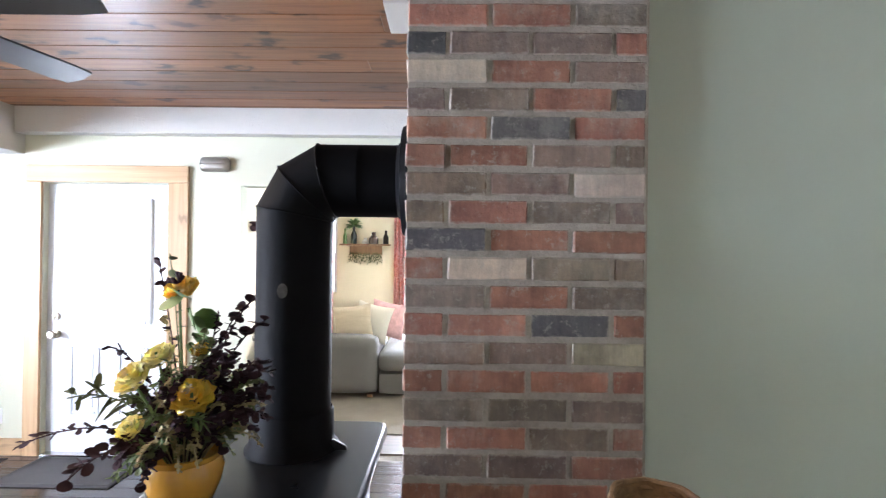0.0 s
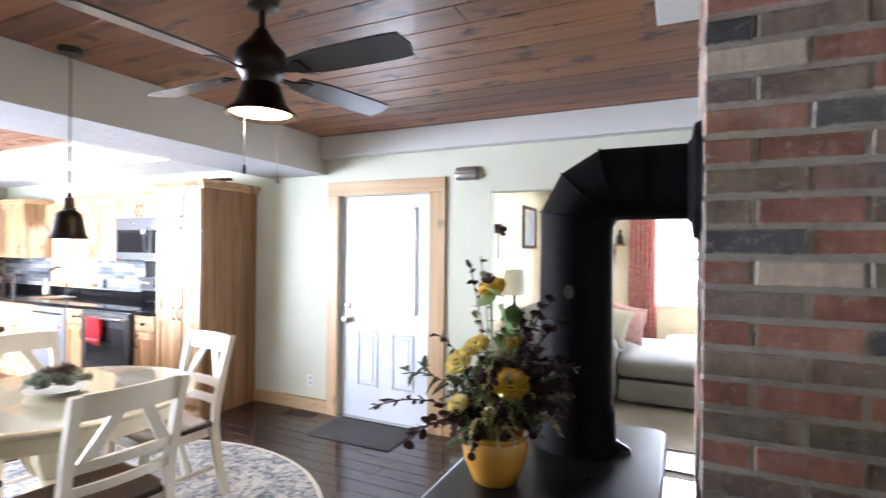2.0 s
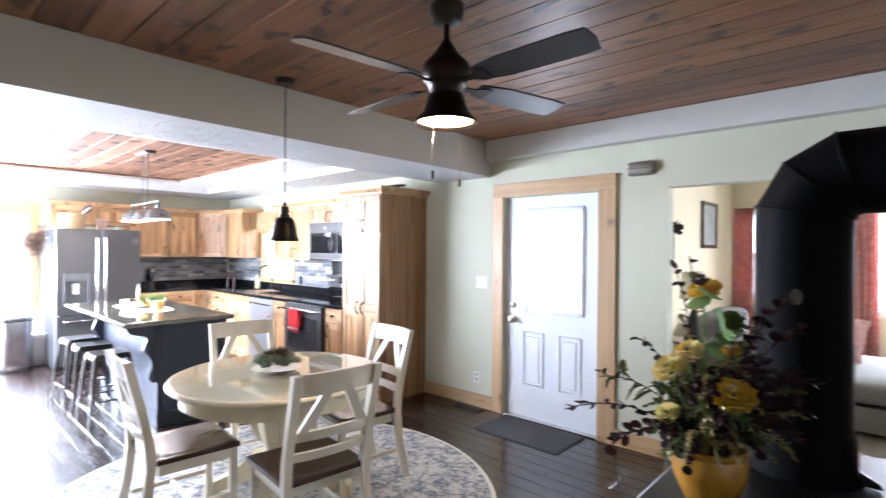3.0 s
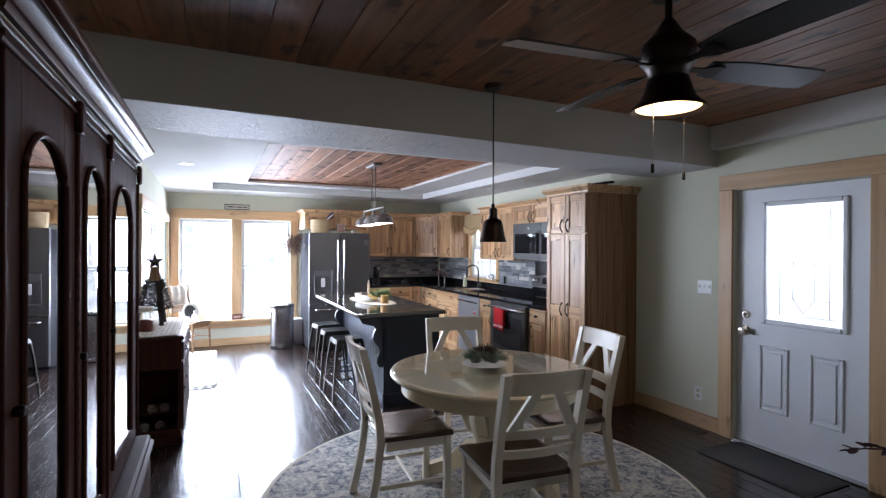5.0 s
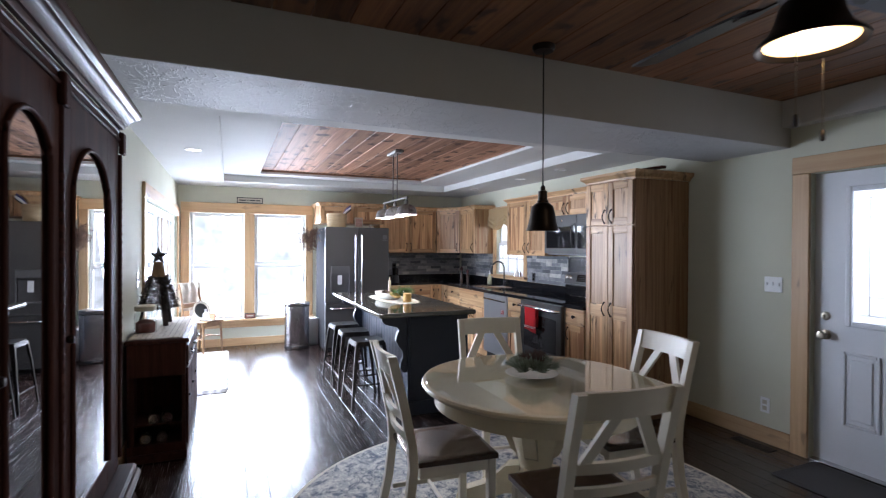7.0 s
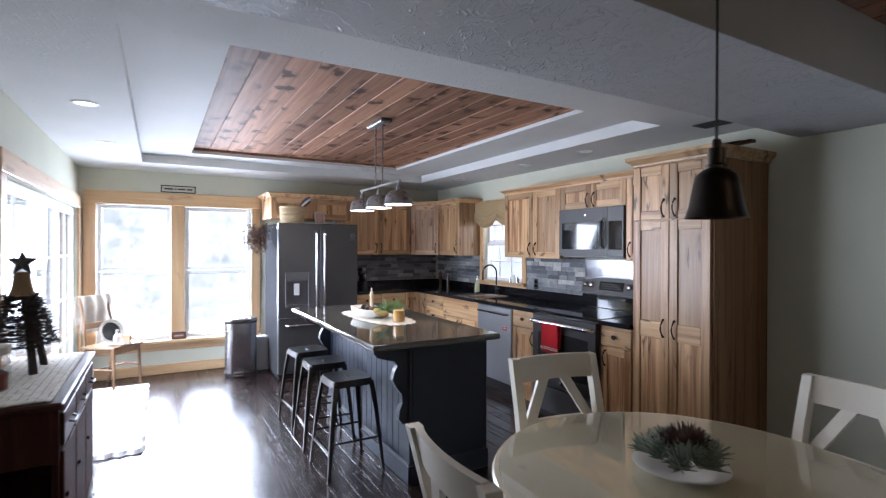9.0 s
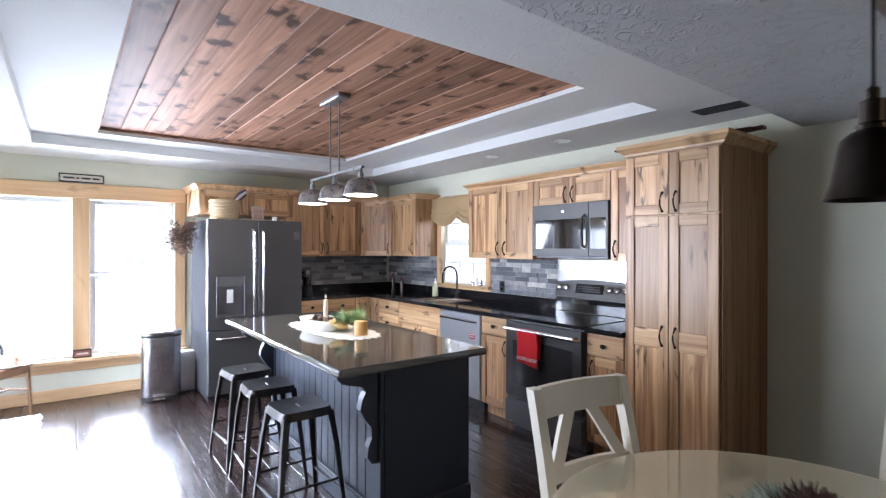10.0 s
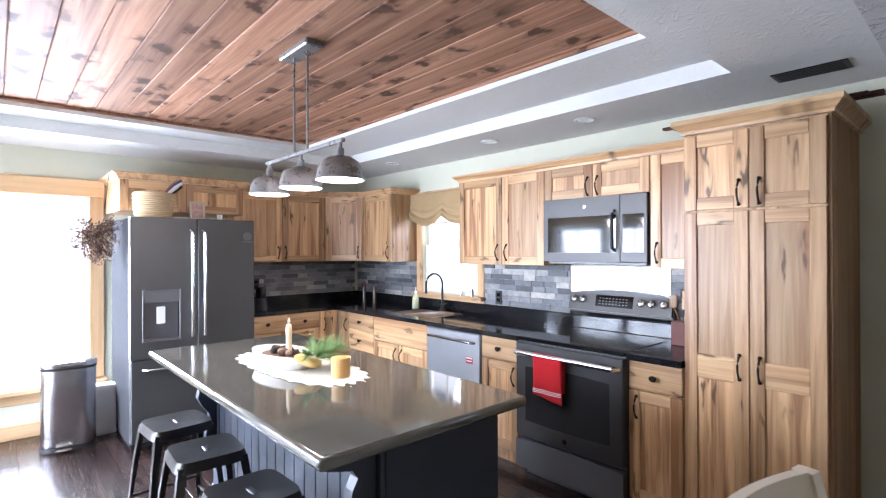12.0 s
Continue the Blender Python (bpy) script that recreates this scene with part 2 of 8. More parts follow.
def wood(name, light, dark, axis="x", rough=0.4, knots=0.0, contrast=1.0, span=0.5, coat=0.0, streak=None, bump=0.12, grain=1.0, knot_size=(2.2, 5.5), knot_width=1.0, heart=0.57, spec=0.5):
    """Boards: each piece has its own tone, long grain, streaks of heartwood and knots."""
    k = Nodes(name)
    s = {"x": (0.45, 11, 11), "y": (11, 0.45, 11), "z": (11, 11, 0.45)}[axis]
    v = k.coords(tuple(q * grain for q in s))
    g = k.noise(v, 2.2, 7, 0.62, 0.7)
    f = k.noise(v, 11, 5, 0.6)
    lo = k.noise(v, 0.9, 4, 0.6, 0.4)
    c = k.ramp(g, [(0.32, dark), (0.48, tuple((a + b) / 2 for a, b in zip(light, dark))), (0.66, light)])
    c = k.mix(c, light, 1 - min(1, contrast)) if contrast < 1 else c
    tone = k.ramp(k.rand, [(0, (1 - span,) * 3), (1, (1 + span * 0.6,) * 3)])
    c = k.mix(c, tone, 1.0, "MULTIPLY")
    if streak:
        c = k.mix(c, streak, k.ramp(lo, [(heart, (0, 0, 0)), (heart + 0.07, (0.8,) * 3)]))
    if knots:
        tc = k.coords((1, 1, 1))
        sep, com, ad = k.n("ShaderNodeSeparateXYZ"), k.n("ShaderNodeCombineXYZ"), k.n("ShaderNodeMath", operation="ADD")
        k.l(tc, sep.inputs[0])
        i, j, l = {"x": (0, 1, 2), "y": (1, 0, 2), "z": (2, 0, 1)}[axis]
        k.l(sep.outputs[j], ad.inputs[0]), k.l(sep.outputs[l], ad.inputs[1])
        k.l(sep.outputs[i], com.inputs[0]), k.l(ad.outputs[0], com.inputs[1])
        mp = k.n("ShaderNodeMapping")
        mp.inputs["Scale"].default_value = (knot_size[0], knot_size[1], 1)
        k.l(com.outputs[0], mp.inputs["Vector"])
        nz = k.n("ShaderNodeTexNoise")
        nz.inputs["Scale"].default_value = 3.0
        k.l(mp.outputs[0], nz.inputs["Vector"])
        sc = k.n("ShaderNodeVectorMath", operation="SCALE")
        sc.inputs[3].default_value = 0.8
        k.l(nz.outputs["Color"], sc.inputs[0])
        wob = k.n("ShaderNodeVectorMath", operation="ADD")
        k.l(mp.outputs[0], wob.inputs[0])
        k.l(sc.outputs[0], wob.inputs[1])
        vo = k.n("ShaderNodeTexVoronoi", voronoi_dimensions="2D")
        vo.inputs["Scale"].default_value = 1.0
        k.l(wob.outputs[0], vo.inputs["Vector"])
        kn = k.ramp(vo.outputs["Distance"], [(0.05 * knot_width, (1, 1, 1)), (0.11 * knot_width, (0.9,) * 3), (0.16 * knot_width, (0.35,) * 3), (0.27 * knot_width, (0, 0, 0))])
        kn = k.mix(kn, k.ramp(k.noise(tc, 1.7, 3), [(0.36, (0.2,) * 3), (0.50, (1, 1, 1))]), 1.0, "MULTIPLY")
        mu = k.n("ShaderNodeMath", operation="MULTIPLY", i1=knots)
        k.l(kn, mu.inputs[0])
        c = k.mix(c, shade(dark, 0.3), mu.outputs[0])
    k.put("Base Color", c)
    k.put("Specular IOR Level", spec)
    r = k.n("ShaderNodeMapRange", i3=rough - 0.06, i4=rough + 0.14)
    k.l(f, r.inputs[0])
    k.l(r.outputs[0], k.b.inputs["Roughness"])
    if coat:
        k.put("Coat Weight", coat)
        k.put("Coat Roughness", 0.12)
    k.bump(f, bump, 0.003)
    return k.mat


def glow(name, col, power):
    k = Nodes(name)
    k.put("Base Color", col)
    k.put("Emission Color", col)
    k.put("Emission Strength", power)
    return k.mat


def pane_glass(name, tint=(1, 1, 1), rough=0.0, gloss=1.0, power=4.0):
    k = Nodes(name)
    tr, gl = k.n("ShaderNodeBsdfTransparent"), k.n("ShaderNodeBsdfGlossy")
    tr.inputs[0].default_value = (*tint, 1)
    gl.inputs["Roughness"].default_value = rough
    lw = k.n("ShaderNodeLayerWeight")
    pw = k.n("ShaderNodeMath", operation="POWER", i1=power)
    k.l(lw.outputs["Facing"], pw.inputs[0])
    mu = k.n("ShaderNodeMath", operation="MULTIPLY_ADD", i1=min(1.0, 0.8 * gloss), i2=0.035 * gloss, use_clamp=True)
    k.l(pw.outputs[0], mu.inputs[0])
    mx = k.n("ShaderNodeMixShader")
    k.l(mu.outputs[0], mx.inputs[0])
    k.l(tr.outputs[0], mx.inputs[1])
    k.l(gl.outputs[0], mx.inputs[2])
    k.l(mx.outputs[0], k.out.inputs[0])
    return k.mat


def plaster(name, col, strength, swirl):
    """Wall paint or a trowelled ceiling with raised swirls."""
    k = Nodes(name)
    v = k.coords((1, 1, 1), False)
    a, b = k.noise(v, 1.3, 3), k.noise(v, 60, 5)
    k.put("Base Color", k.ramp(a, [(0.3, shade(col, 0.96)), (0.7, shade(col, 1.03))]))
    k.put("Roughness", 0.6 if strength > 0.5 else 0.8)
    k.put("Specular IOR Level", 0.3 if strength > 0.5 else 0.12)
    if swirl:
        d = k.noise(v, 7, 2, 0.5, 3.2)
        h = k.ramp(d, [(0.455, (0, 0, 0)), (0.49, (1, 1, 1)), (0.505, (1, 1, 1)), (0.54, (0, 0, 0))])
        gap = k.ramp(k.noise(v, 16, 3, 0.6), [(0.40, (0, 0, 0)), (0.56, (1, 1, 1))])
        h = k.mix(h, gap, 1.0, "MULTIPLY")
        h = k.mix(h, b, 0.08)
        k.bump(h, strength, 0.016)
    else:
        k.bump(b, strength, 0.002)
    return k.mat


WALL = plaster("sage_wall_paint", (0.60, 0.605, 0.495), 0.15, False)
CREAM_WALL = plaster("cream_wall_paint", (0.75, 0.66, 0.48), 0.12, False)
CEILING = plaster("white_ceiling_paint", (0.66, 0.66, 0.65), 0.2, True)
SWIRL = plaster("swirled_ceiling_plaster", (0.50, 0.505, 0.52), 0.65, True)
WHITE = plain("white_paint", (0.78, 0.79, 0.80), 0.4, vary=0.03)
DOOR_PAINT = plain("pale_grey_door_paint", (0.70, 0.73, 0.78), 0.38, vary=0.03)
KN = (1.3, 3.5)
PINE = wood("golden_pine_trim", (0.60, 0.405, 0.225), (0.42, 0.25, 0.115), "z", 0.4, 0.55, span=0.14, contrast=0.75, knot_size=KN, knot_width=0.45)
PINE_X = wood("golden_pine_rail", (0.60, 0.405, 0.225), (0.42, 0.25, 0.115), "x", 0.4, 0.55, span=0.14, contrast=0.75, knot_size=KN, knot_width=0.45)
PINE_Y = wood("golden_pine_sill", (0.60, 0.405, 0.225), (0.42, 0.25, 0.115), "y", 0.4, 0.55, span=0.14, contrast=0.75, knot_size=KN, knot_width=0.45)
CEDAR = wood("stained_knotty_pine_ceiling", (0.29, 0.12, 0.05), (0.15, 0.056, 0.023), "x", 0.42, 1.0, span=0.4, coat=0.1, knot_size=(2.6, 4.4), knot_width=0.95, bump=0.06)
FLOORWOOD = wood("dark_scraped_floor_plank", (0.036, 0.020, 0.016), (0.014, 0.008, 0.007), "x", 0.21, 0.0, span=0.35, bump=0.16, coat=0.3)
HICKORY = wood("hickory_upright", (0.67, 0.435, 0.235), (0.36, 0.19, 0.085), "z", 0.34, 0.95, span=0.40, streak=(0.25, 0.11, 0.045), knot_size=(1.7, 8.0), knot_width=0.55, heart=0.54)
# pantry side: hickory darkened, the shade on that side put into its colour
HICKORY_SHADED = wood("hickory_end_panel_shaded", (0.37, 0.21, 0.105), (0.21, 0.107, 0.05), "z", 0.4, 0.6, span=0.22, streak=(0.17, 0.075, 0.032), knot_size=(1.5, 8.0), knot_width=0.45, heart=0.56, spec=0.3)
HICKORY_X = wood("hickory_level", (0.69, 0.46, 0.25), (0.42, 0.235, 0.11), "x", 0.34, 0.9, span=0.3, streak=(0.30, 0.15, 0.07), knot_size=(2.1, 7.0), knot_width=0.65, heart=0.565)
BLACK_STONE = plain("black_granite", (0.012, 0.012, 0.014), 0.03, vary=0.5, scale=30, fine=160, bump=0.0)
ISLAND_STONE = plain("greige_polished_stone", (0.088, 0.083, 0.07), 0.03, vary=0.25, scale=7, fine=180, bump=0.0, spec=0.9)
ISLAND_PAINT = plain("midnight_blue_paint", (0.022, 0.027, 0.040), 0.4, vary=0.15, spec=0.4)
SLATE = plain("slate_grey_steel", (0.07, 0.069, 0.068), 0.42, 0.4, vary=0.06, fine=120, bump=0.02)
DARK_SLATE = plain("dark_slate_steel", (0.13, 0.13, 0.136), 0.4, 0.5, vary=0.06, bump=0.02)
STEEL = plain("brushed_steel", (0.50, 0.50, 0.51), 0.2, 1.0, vary=0.03, fine=90, bump=0.0)
CHROME = plain("bright_chrome", (0.75, 0.75, 0.77), 0.12, 1.0, vary=0.03, bump=0)
BLACK_GLASS = plain("black_glass", (0.008, 0.008, 0.009), 0.0, vary=0.1, bump=0)
BLACK_METAL = plain("matt_black_metal", (0.013, 0.013, 0.014), 0.42, 0.3, vary=0.2, bump=0.04)
BRONZE = plain("oil_rubbed_bronze", (0.035, 0.026, 0.021), 0.35, 0.8, vary=0.3, bump=0.04)
GUNMETAL = plain("gunmetal_paint", (0.05, 0.046, 0.044), 0.33, 0.85, vary=0.2, bump=0.03)
BLACK_PLASTIC = plain("black_plastic", (0.015, 0.015, 0.016), 0.4, vary=0.1)
CHAIR_PAINT = plain("antique_white_paint", (0.70, 0.64, 0.53), 0.36, vary=0.05)
TABLE_PAINT = plain("aged_cream_paint_top", (0.76, 0.67, 0.48), 0.22, vary=0.06)
SEAT_WOOD = wood("dark_walnut_seat", (0.075, 0.04, 0.027), (0.035, 0.02, 0.015), "x", 0.2, 0.0, span=0.15, coat=0.5)
ANTIQUE = wood("dark_mahogany", (0.075, 0.027, 0.018), (0.034, 0.013, 0.010), "z", 0.6, 0.0, span=0.15, bump=0.004, spec=0.08)
ANTIQUE_X = wood("dark_mahogany_rail", (0.075, 0.027, 0.018), (0.034, 0.013, 0.010), "x", 0.4, 0.0, span=0.15, bump=0.004, spec=0.14)
MAPLE = wood("brown_chair_wood", (0.30, 0.17, 0.08), (0.18, 0.09, 0.04), "z", 0.35, 0.0, span=0.15)
CLEAR = pane_glass("window_glass")
# the dark tint puts the dimness inside the hutch into the glass colour
HUTCH_GLASS = pane_glass("cabinet_glass", (0.28, 0.27, 0.27), 0.0, 1.25, 1.5)
MORTAR = plain("grey_mortar", (0.33, 0.29, 0.25), 0.95, vary=0.3, scale=14, fine=120, bump=0.8)
GREY_FABRIC = plain("grey_weave", (0.19, 0.18, 0.165), 0.95, vary=0.1, fine=220, bump=0.5)
CREAM_FABRIC = plain("cream_weave", (0.72, 0.66, 0.55), 0.95, vary=0.08, fine=180, bump=0.4)

# ---- the rooms: walls, ceilings, openings ----
XW, XE, YS, YN = -7.85, 2.6, -0.17, 4.24      # inside faces
KIT, DIN = 2.325, 2.53                         # ceiling heights


def wall(name, axis, a, b, lo, hi, z0, z1, holes, mat, label):
    """A wall with thickness a..b across, lo..hi along, with openings (lo, hi, z0, z1) through it."""
    s = Shape()
    us = sorted({lo, hi, *[h[0] for h in holes], *[h[1] for h in holes]})
    zs = sorted({z0, z1, *[h[2] for h in holes], *[h[3] for h in holes]})
    for u0, u1 in zip(us, us[1:]):
        for w0, w1 in zip(zs, zs[1:]):
            um, wm = (u0 + u1) / 2, (w0 + w1) / 2
            if any(h[0] < um < h[1] and h[2] < wm < h[3] for h in holes):
                continue
            s.box(u0, a, w0, u1, b, w1, 0) if axis == "x" else s.box(a, u0, w0, b, u1, w1, 0)
    return solo(name, s, mat, label, "wall", kind="structure")


WEST_WIN = [(-0.02, 0.70, 0.40, 1.94), (0.84, 1.58, 0.40, 1.94)]
SOUTH_WIN = (-7.70, -4.80, 0.06, 1.87)
SINK_WIN = (-6.60, -5.82, 1.06, 1.98)
DOOR = (-2.125, -1.205, 0.0, 2.0)
PASS = (-0.676, 1.75, 0.0, 1.99)
wall("wall_north", "x", YN, YN + 0.13, XW - 0.13, XE, 0, 2.7, [SINK_WIN, DOOR, PASS], WALL, "pale sage painted wall with door and wide opening")
wall("wall_west", "y", XW - 0.13, XW, YS - 0.13, YN, 0, 2.7, WEST_WIN, WALL, "pale sage painted wall round two tall windows")
wall("wall_south", "x", YS - 0.13, YS, XW, XE, 0, 2.7, [SOUTH_WIN], WALL, "pale sage painted wall with a glass slider")
wall("wall_east", "y", XE, XE + 0.13, YS - 0.13, 8.2, 0, 2.7, [], WALL, "plain pale sage painted end wall")
# partition wall: a darker, greyer sage than the other walls
STUB_SAGE = plaster("darker_grey_sage_paint", (0.40, 0.425, 0.365), 0.15, False)
wall("wall_stub", "x", 1.862, 1.98, 1.335, XE, 0, DIN, [], STUB_SAGE, "sage painted partition wall beside the bricks")
solo("subfloor", Shape().box(XW - 0.13, YS - 0.13, -0.12, XE + 0.13, YN + 0.13, -0.014, 0), MORTAR, "dark base layer under the floor planks", "floor", kind="structure")

# dining ceiling, boards along x, with grooves between them
s = Shape()
y, pitch = YS - 0.03, 0.172
while y < 4.14 - 0.01:
    y1 = min(y + pitch, 4.14)
    x = -2.27 - random.random() * 2.0
    while x < XE:
        x1 = min(x + random.uniform(3.6, 4.9), XE)
        s.box(max(x, -2.27) + 0.0005, max(y, YS) + 0.0012, DIN, x1 - 0.0005, y1 - 0.0012, DIN + 0.02, 0.004)
        x = x1
    y = y1
s.box(-2.3, YS, DIN + 0.021, XE, 4.14, DIN + 0.06, 0, 1)
solo("ceiling_dining", s, [CEDAR, BLACK_PLASTIC], "dark stained knotty pine board ceiling", "ceiling", kind="structure")
# kitchen ceiling with a two-step tray
TO, TI = (-7.15, -3.52, 0.427, 3.60), (-6.87, -3.70, 0.86, 3.113)
RING, TOP = 2.412, 2.462
s = Shape()


def ring(s, o, i, z0, z1, mi=0):
    s.box(o[0], o[2], z0, o[1], i[2], z1, 0, mi)
    s.box(o[0], i[3], z0, o[1], o[3], z1, 0, mi)
    s.box(o[0], i[2], z0, i[0], i[3], z1, 0, mi)
    s.box(i[1], i[2], z0, o[1], i[3], z1, 0, mi)


ring(s, (XW, -2.95, YS, YN), TO, KIT, RING)
ring(s, (XW, -2.95, YS, YN), TI, RING + 0.0005, TOP + 0.03)
solo("ceiling_kitchen", s, CEILING, "white kitchen ceiling with a stepped tray", "ceiling", kind="structure")
s = Shape()
y, pitch = TI[2] + 0.004, 0.158
while y < TI[3] - 0.02:
    x = TI[0] - random.random() * 1.6
    while x < TI[1]:
        x1 = TI[1]
        s.box(max(x, TI[0]) + 0.0005, y + 0.0012, TOP, x1 - 0.0005, min(y + pitch, TI[3]) - 0.0012, TOP + 0.02, 0.004)
        x = x1
    y += pitch
KIT_CEDAR = wood("stained_knotty_pine_tray", (0.47, 0.255, 0.16), (0.23, 0.11, 0.067), "x", 0.58, 1.0, span=0.45, knot_size=(3.4, 5.2), knot_width=1.3, bump=0.06, spec=0.15)
s.box(TI[0], TI[2], TOP + 0.0215, TI[1], TI[3], TOP + 0.05, 0)
solo("ceiling_tray", s, KIT_CEDAR, "red-brown knotty pine boards in the tray", "ceiling", kind="structure")
s = Shape()
for a in ((TI[0], TI[2], TI[1], TI[2] + 0.018), (TI[0], TI[3] - 0.018, TI[1], TI[3])):
    s.box(a[0], a[1], TOP - 0.022, a[2], a[3], TOP - 0.002, 0.004)
for a in ((TI[0], TI[0] + 0.018), (TI[1] - 0.018, TI[1])):
    s.box(a[0], TI[2] + 0.018, TOP - 0.022, a[1], TI[3] - 0.018, TOP - 0.002, 0.004)
solo("trim_tray", s, KIT_CEDAR, "narrow stained trim round the tray boards", "trim", kind="structure")
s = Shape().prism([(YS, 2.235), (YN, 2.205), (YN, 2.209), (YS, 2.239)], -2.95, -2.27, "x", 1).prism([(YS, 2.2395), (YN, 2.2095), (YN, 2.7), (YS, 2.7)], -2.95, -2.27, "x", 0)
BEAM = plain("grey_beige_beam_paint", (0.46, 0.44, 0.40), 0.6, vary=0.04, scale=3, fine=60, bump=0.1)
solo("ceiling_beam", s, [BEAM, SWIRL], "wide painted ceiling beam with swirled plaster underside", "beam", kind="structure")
solo("ceiling_soffit", Shape().box(-2.27, 4.14, 2.345, XE, YN, 2.7, 0.004), CEILING, "white boxed soffit along the wall top", "soffit", kind="structure")
solo("ceiling_box", Shape().box(0.60, 2.37, 2.405, 1.33, 2.62, DIN + 0.01, 0.003), WHITE, "white boxed header at the ceiling by the bricks", "soffit", kind="structure")

# the living room beyond the opening
LY, LX0 = 8.0, -1.1
wall("wall_living_far", "x", LY, LY + 0.13, LX0 - 0.13, XE, 0, 2.7, [(-0.86 - 0.2, -0.80, 0.9, 2.05), (0.42, 1.07, 0.85, 2.05), (1.2, 1.85, 0.85, 2.05)], CREAM_WALL, "cream painted wall with windows")
wall("wall_living_left", "y", LX0 - 0.13, LX0, YN + 0.13, LY, 0, 2.7, [], CREAM_WALL, "cream painted side wall of the living room")
solo("floor_living", Shape().box(LX0 - 0.13, YN + 0.13, -0.12, XE, LY + 0.13, 0, 0), wood("grey_brown_floor", (0.20, 0.15, 0.11), (0.10, 0.075, 0.055), "x", 0.4, span=0.2), "grey-brown wooden living room floor", "floor", kind="structure")
solo("ceiling_living", Shape().box(LX0 - 0.13, YN + 0.13, 2.45, XE, LY + 0.13, 2.58, 0), CEILING, "white living room ceiling", "ceiling", kind="structure")
solo("roof", Shape().box(XW - 0.3, YS - 0.3, 2.72, XE + 0.3, LY + 0.3, 2.8, 0), WHITE, "closed roof above the rooms", "roof", kind="structure")


# ---- outside ----
# flat backdrops that glow: sky brightness and pale haze are put into their colour
def outside(name, far, power):
    k = Nodes(name)
    v = k.coords((1, 1, 1), False)
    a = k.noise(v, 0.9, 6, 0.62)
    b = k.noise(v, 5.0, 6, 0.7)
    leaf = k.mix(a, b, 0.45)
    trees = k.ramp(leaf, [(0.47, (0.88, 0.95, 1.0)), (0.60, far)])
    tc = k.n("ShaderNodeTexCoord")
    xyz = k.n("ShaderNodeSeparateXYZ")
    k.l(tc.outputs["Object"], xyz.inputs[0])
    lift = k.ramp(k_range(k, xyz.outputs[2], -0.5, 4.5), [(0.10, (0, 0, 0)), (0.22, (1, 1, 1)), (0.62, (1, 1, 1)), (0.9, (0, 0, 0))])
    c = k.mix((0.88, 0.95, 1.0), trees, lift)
    em = k.n("ShaderNodeEmission")
    em.inputs[1].default_value = power
    k.l(c, em.inputs[0])
    k.l(em.outputs[0], k.out.inputs[0])
    return k.mat


def k_range(k, val, lo, hi):
    r = k.n("ShaderNodeMapRange", i1=lo, i2=hi)
    k.l(val, r.inputs[0])
    return r.outputs[0]


GARDEN = outside("bright_overcast_garden", (0.46, 0.54, 0.54), 2.4)
TREES = outside("shaded_garden_trees", (0.10, 0.16, 0.11), 1.1)
solo("ground", Shape().box(-40, -40, -0.4, 30, 40, -0.2, 0), plain("lawn", (0.10, 0.13, 0.05), 0.9, vary=0.3), "green lawn round the house", "lawn", kind="structure")
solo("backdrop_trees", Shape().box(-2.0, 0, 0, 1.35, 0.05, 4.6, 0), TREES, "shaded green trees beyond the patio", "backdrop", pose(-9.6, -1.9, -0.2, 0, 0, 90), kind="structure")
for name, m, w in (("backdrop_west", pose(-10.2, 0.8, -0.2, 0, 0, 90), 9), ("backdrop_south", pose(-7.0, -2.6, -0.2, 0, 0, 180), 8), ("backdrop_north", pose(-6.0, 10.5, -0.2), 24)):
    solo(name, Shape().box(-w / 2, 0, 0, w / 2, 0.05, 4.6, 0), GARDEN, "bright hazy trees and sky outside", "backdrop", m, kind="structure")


# ---- windows and doors ----
def bar_frame(s, lo, hi, z0, z1, t, a, b, axis, c=0.004, mi=0):
    def bx(u0, w0, u1, w1):
        s.box(u0, a, w0, u1, b, w1, c, mi) if axis == "x" else s.box(a, u0, w0, b, u1, w1, c, mi)
    bx(lo, z0, lo + t, z1), bx(hi - t, z0, hi, z1), bx(lo + t, z0, hi - t, z0 + t), bx(lo + t, z1 - t, hi - t, z1)


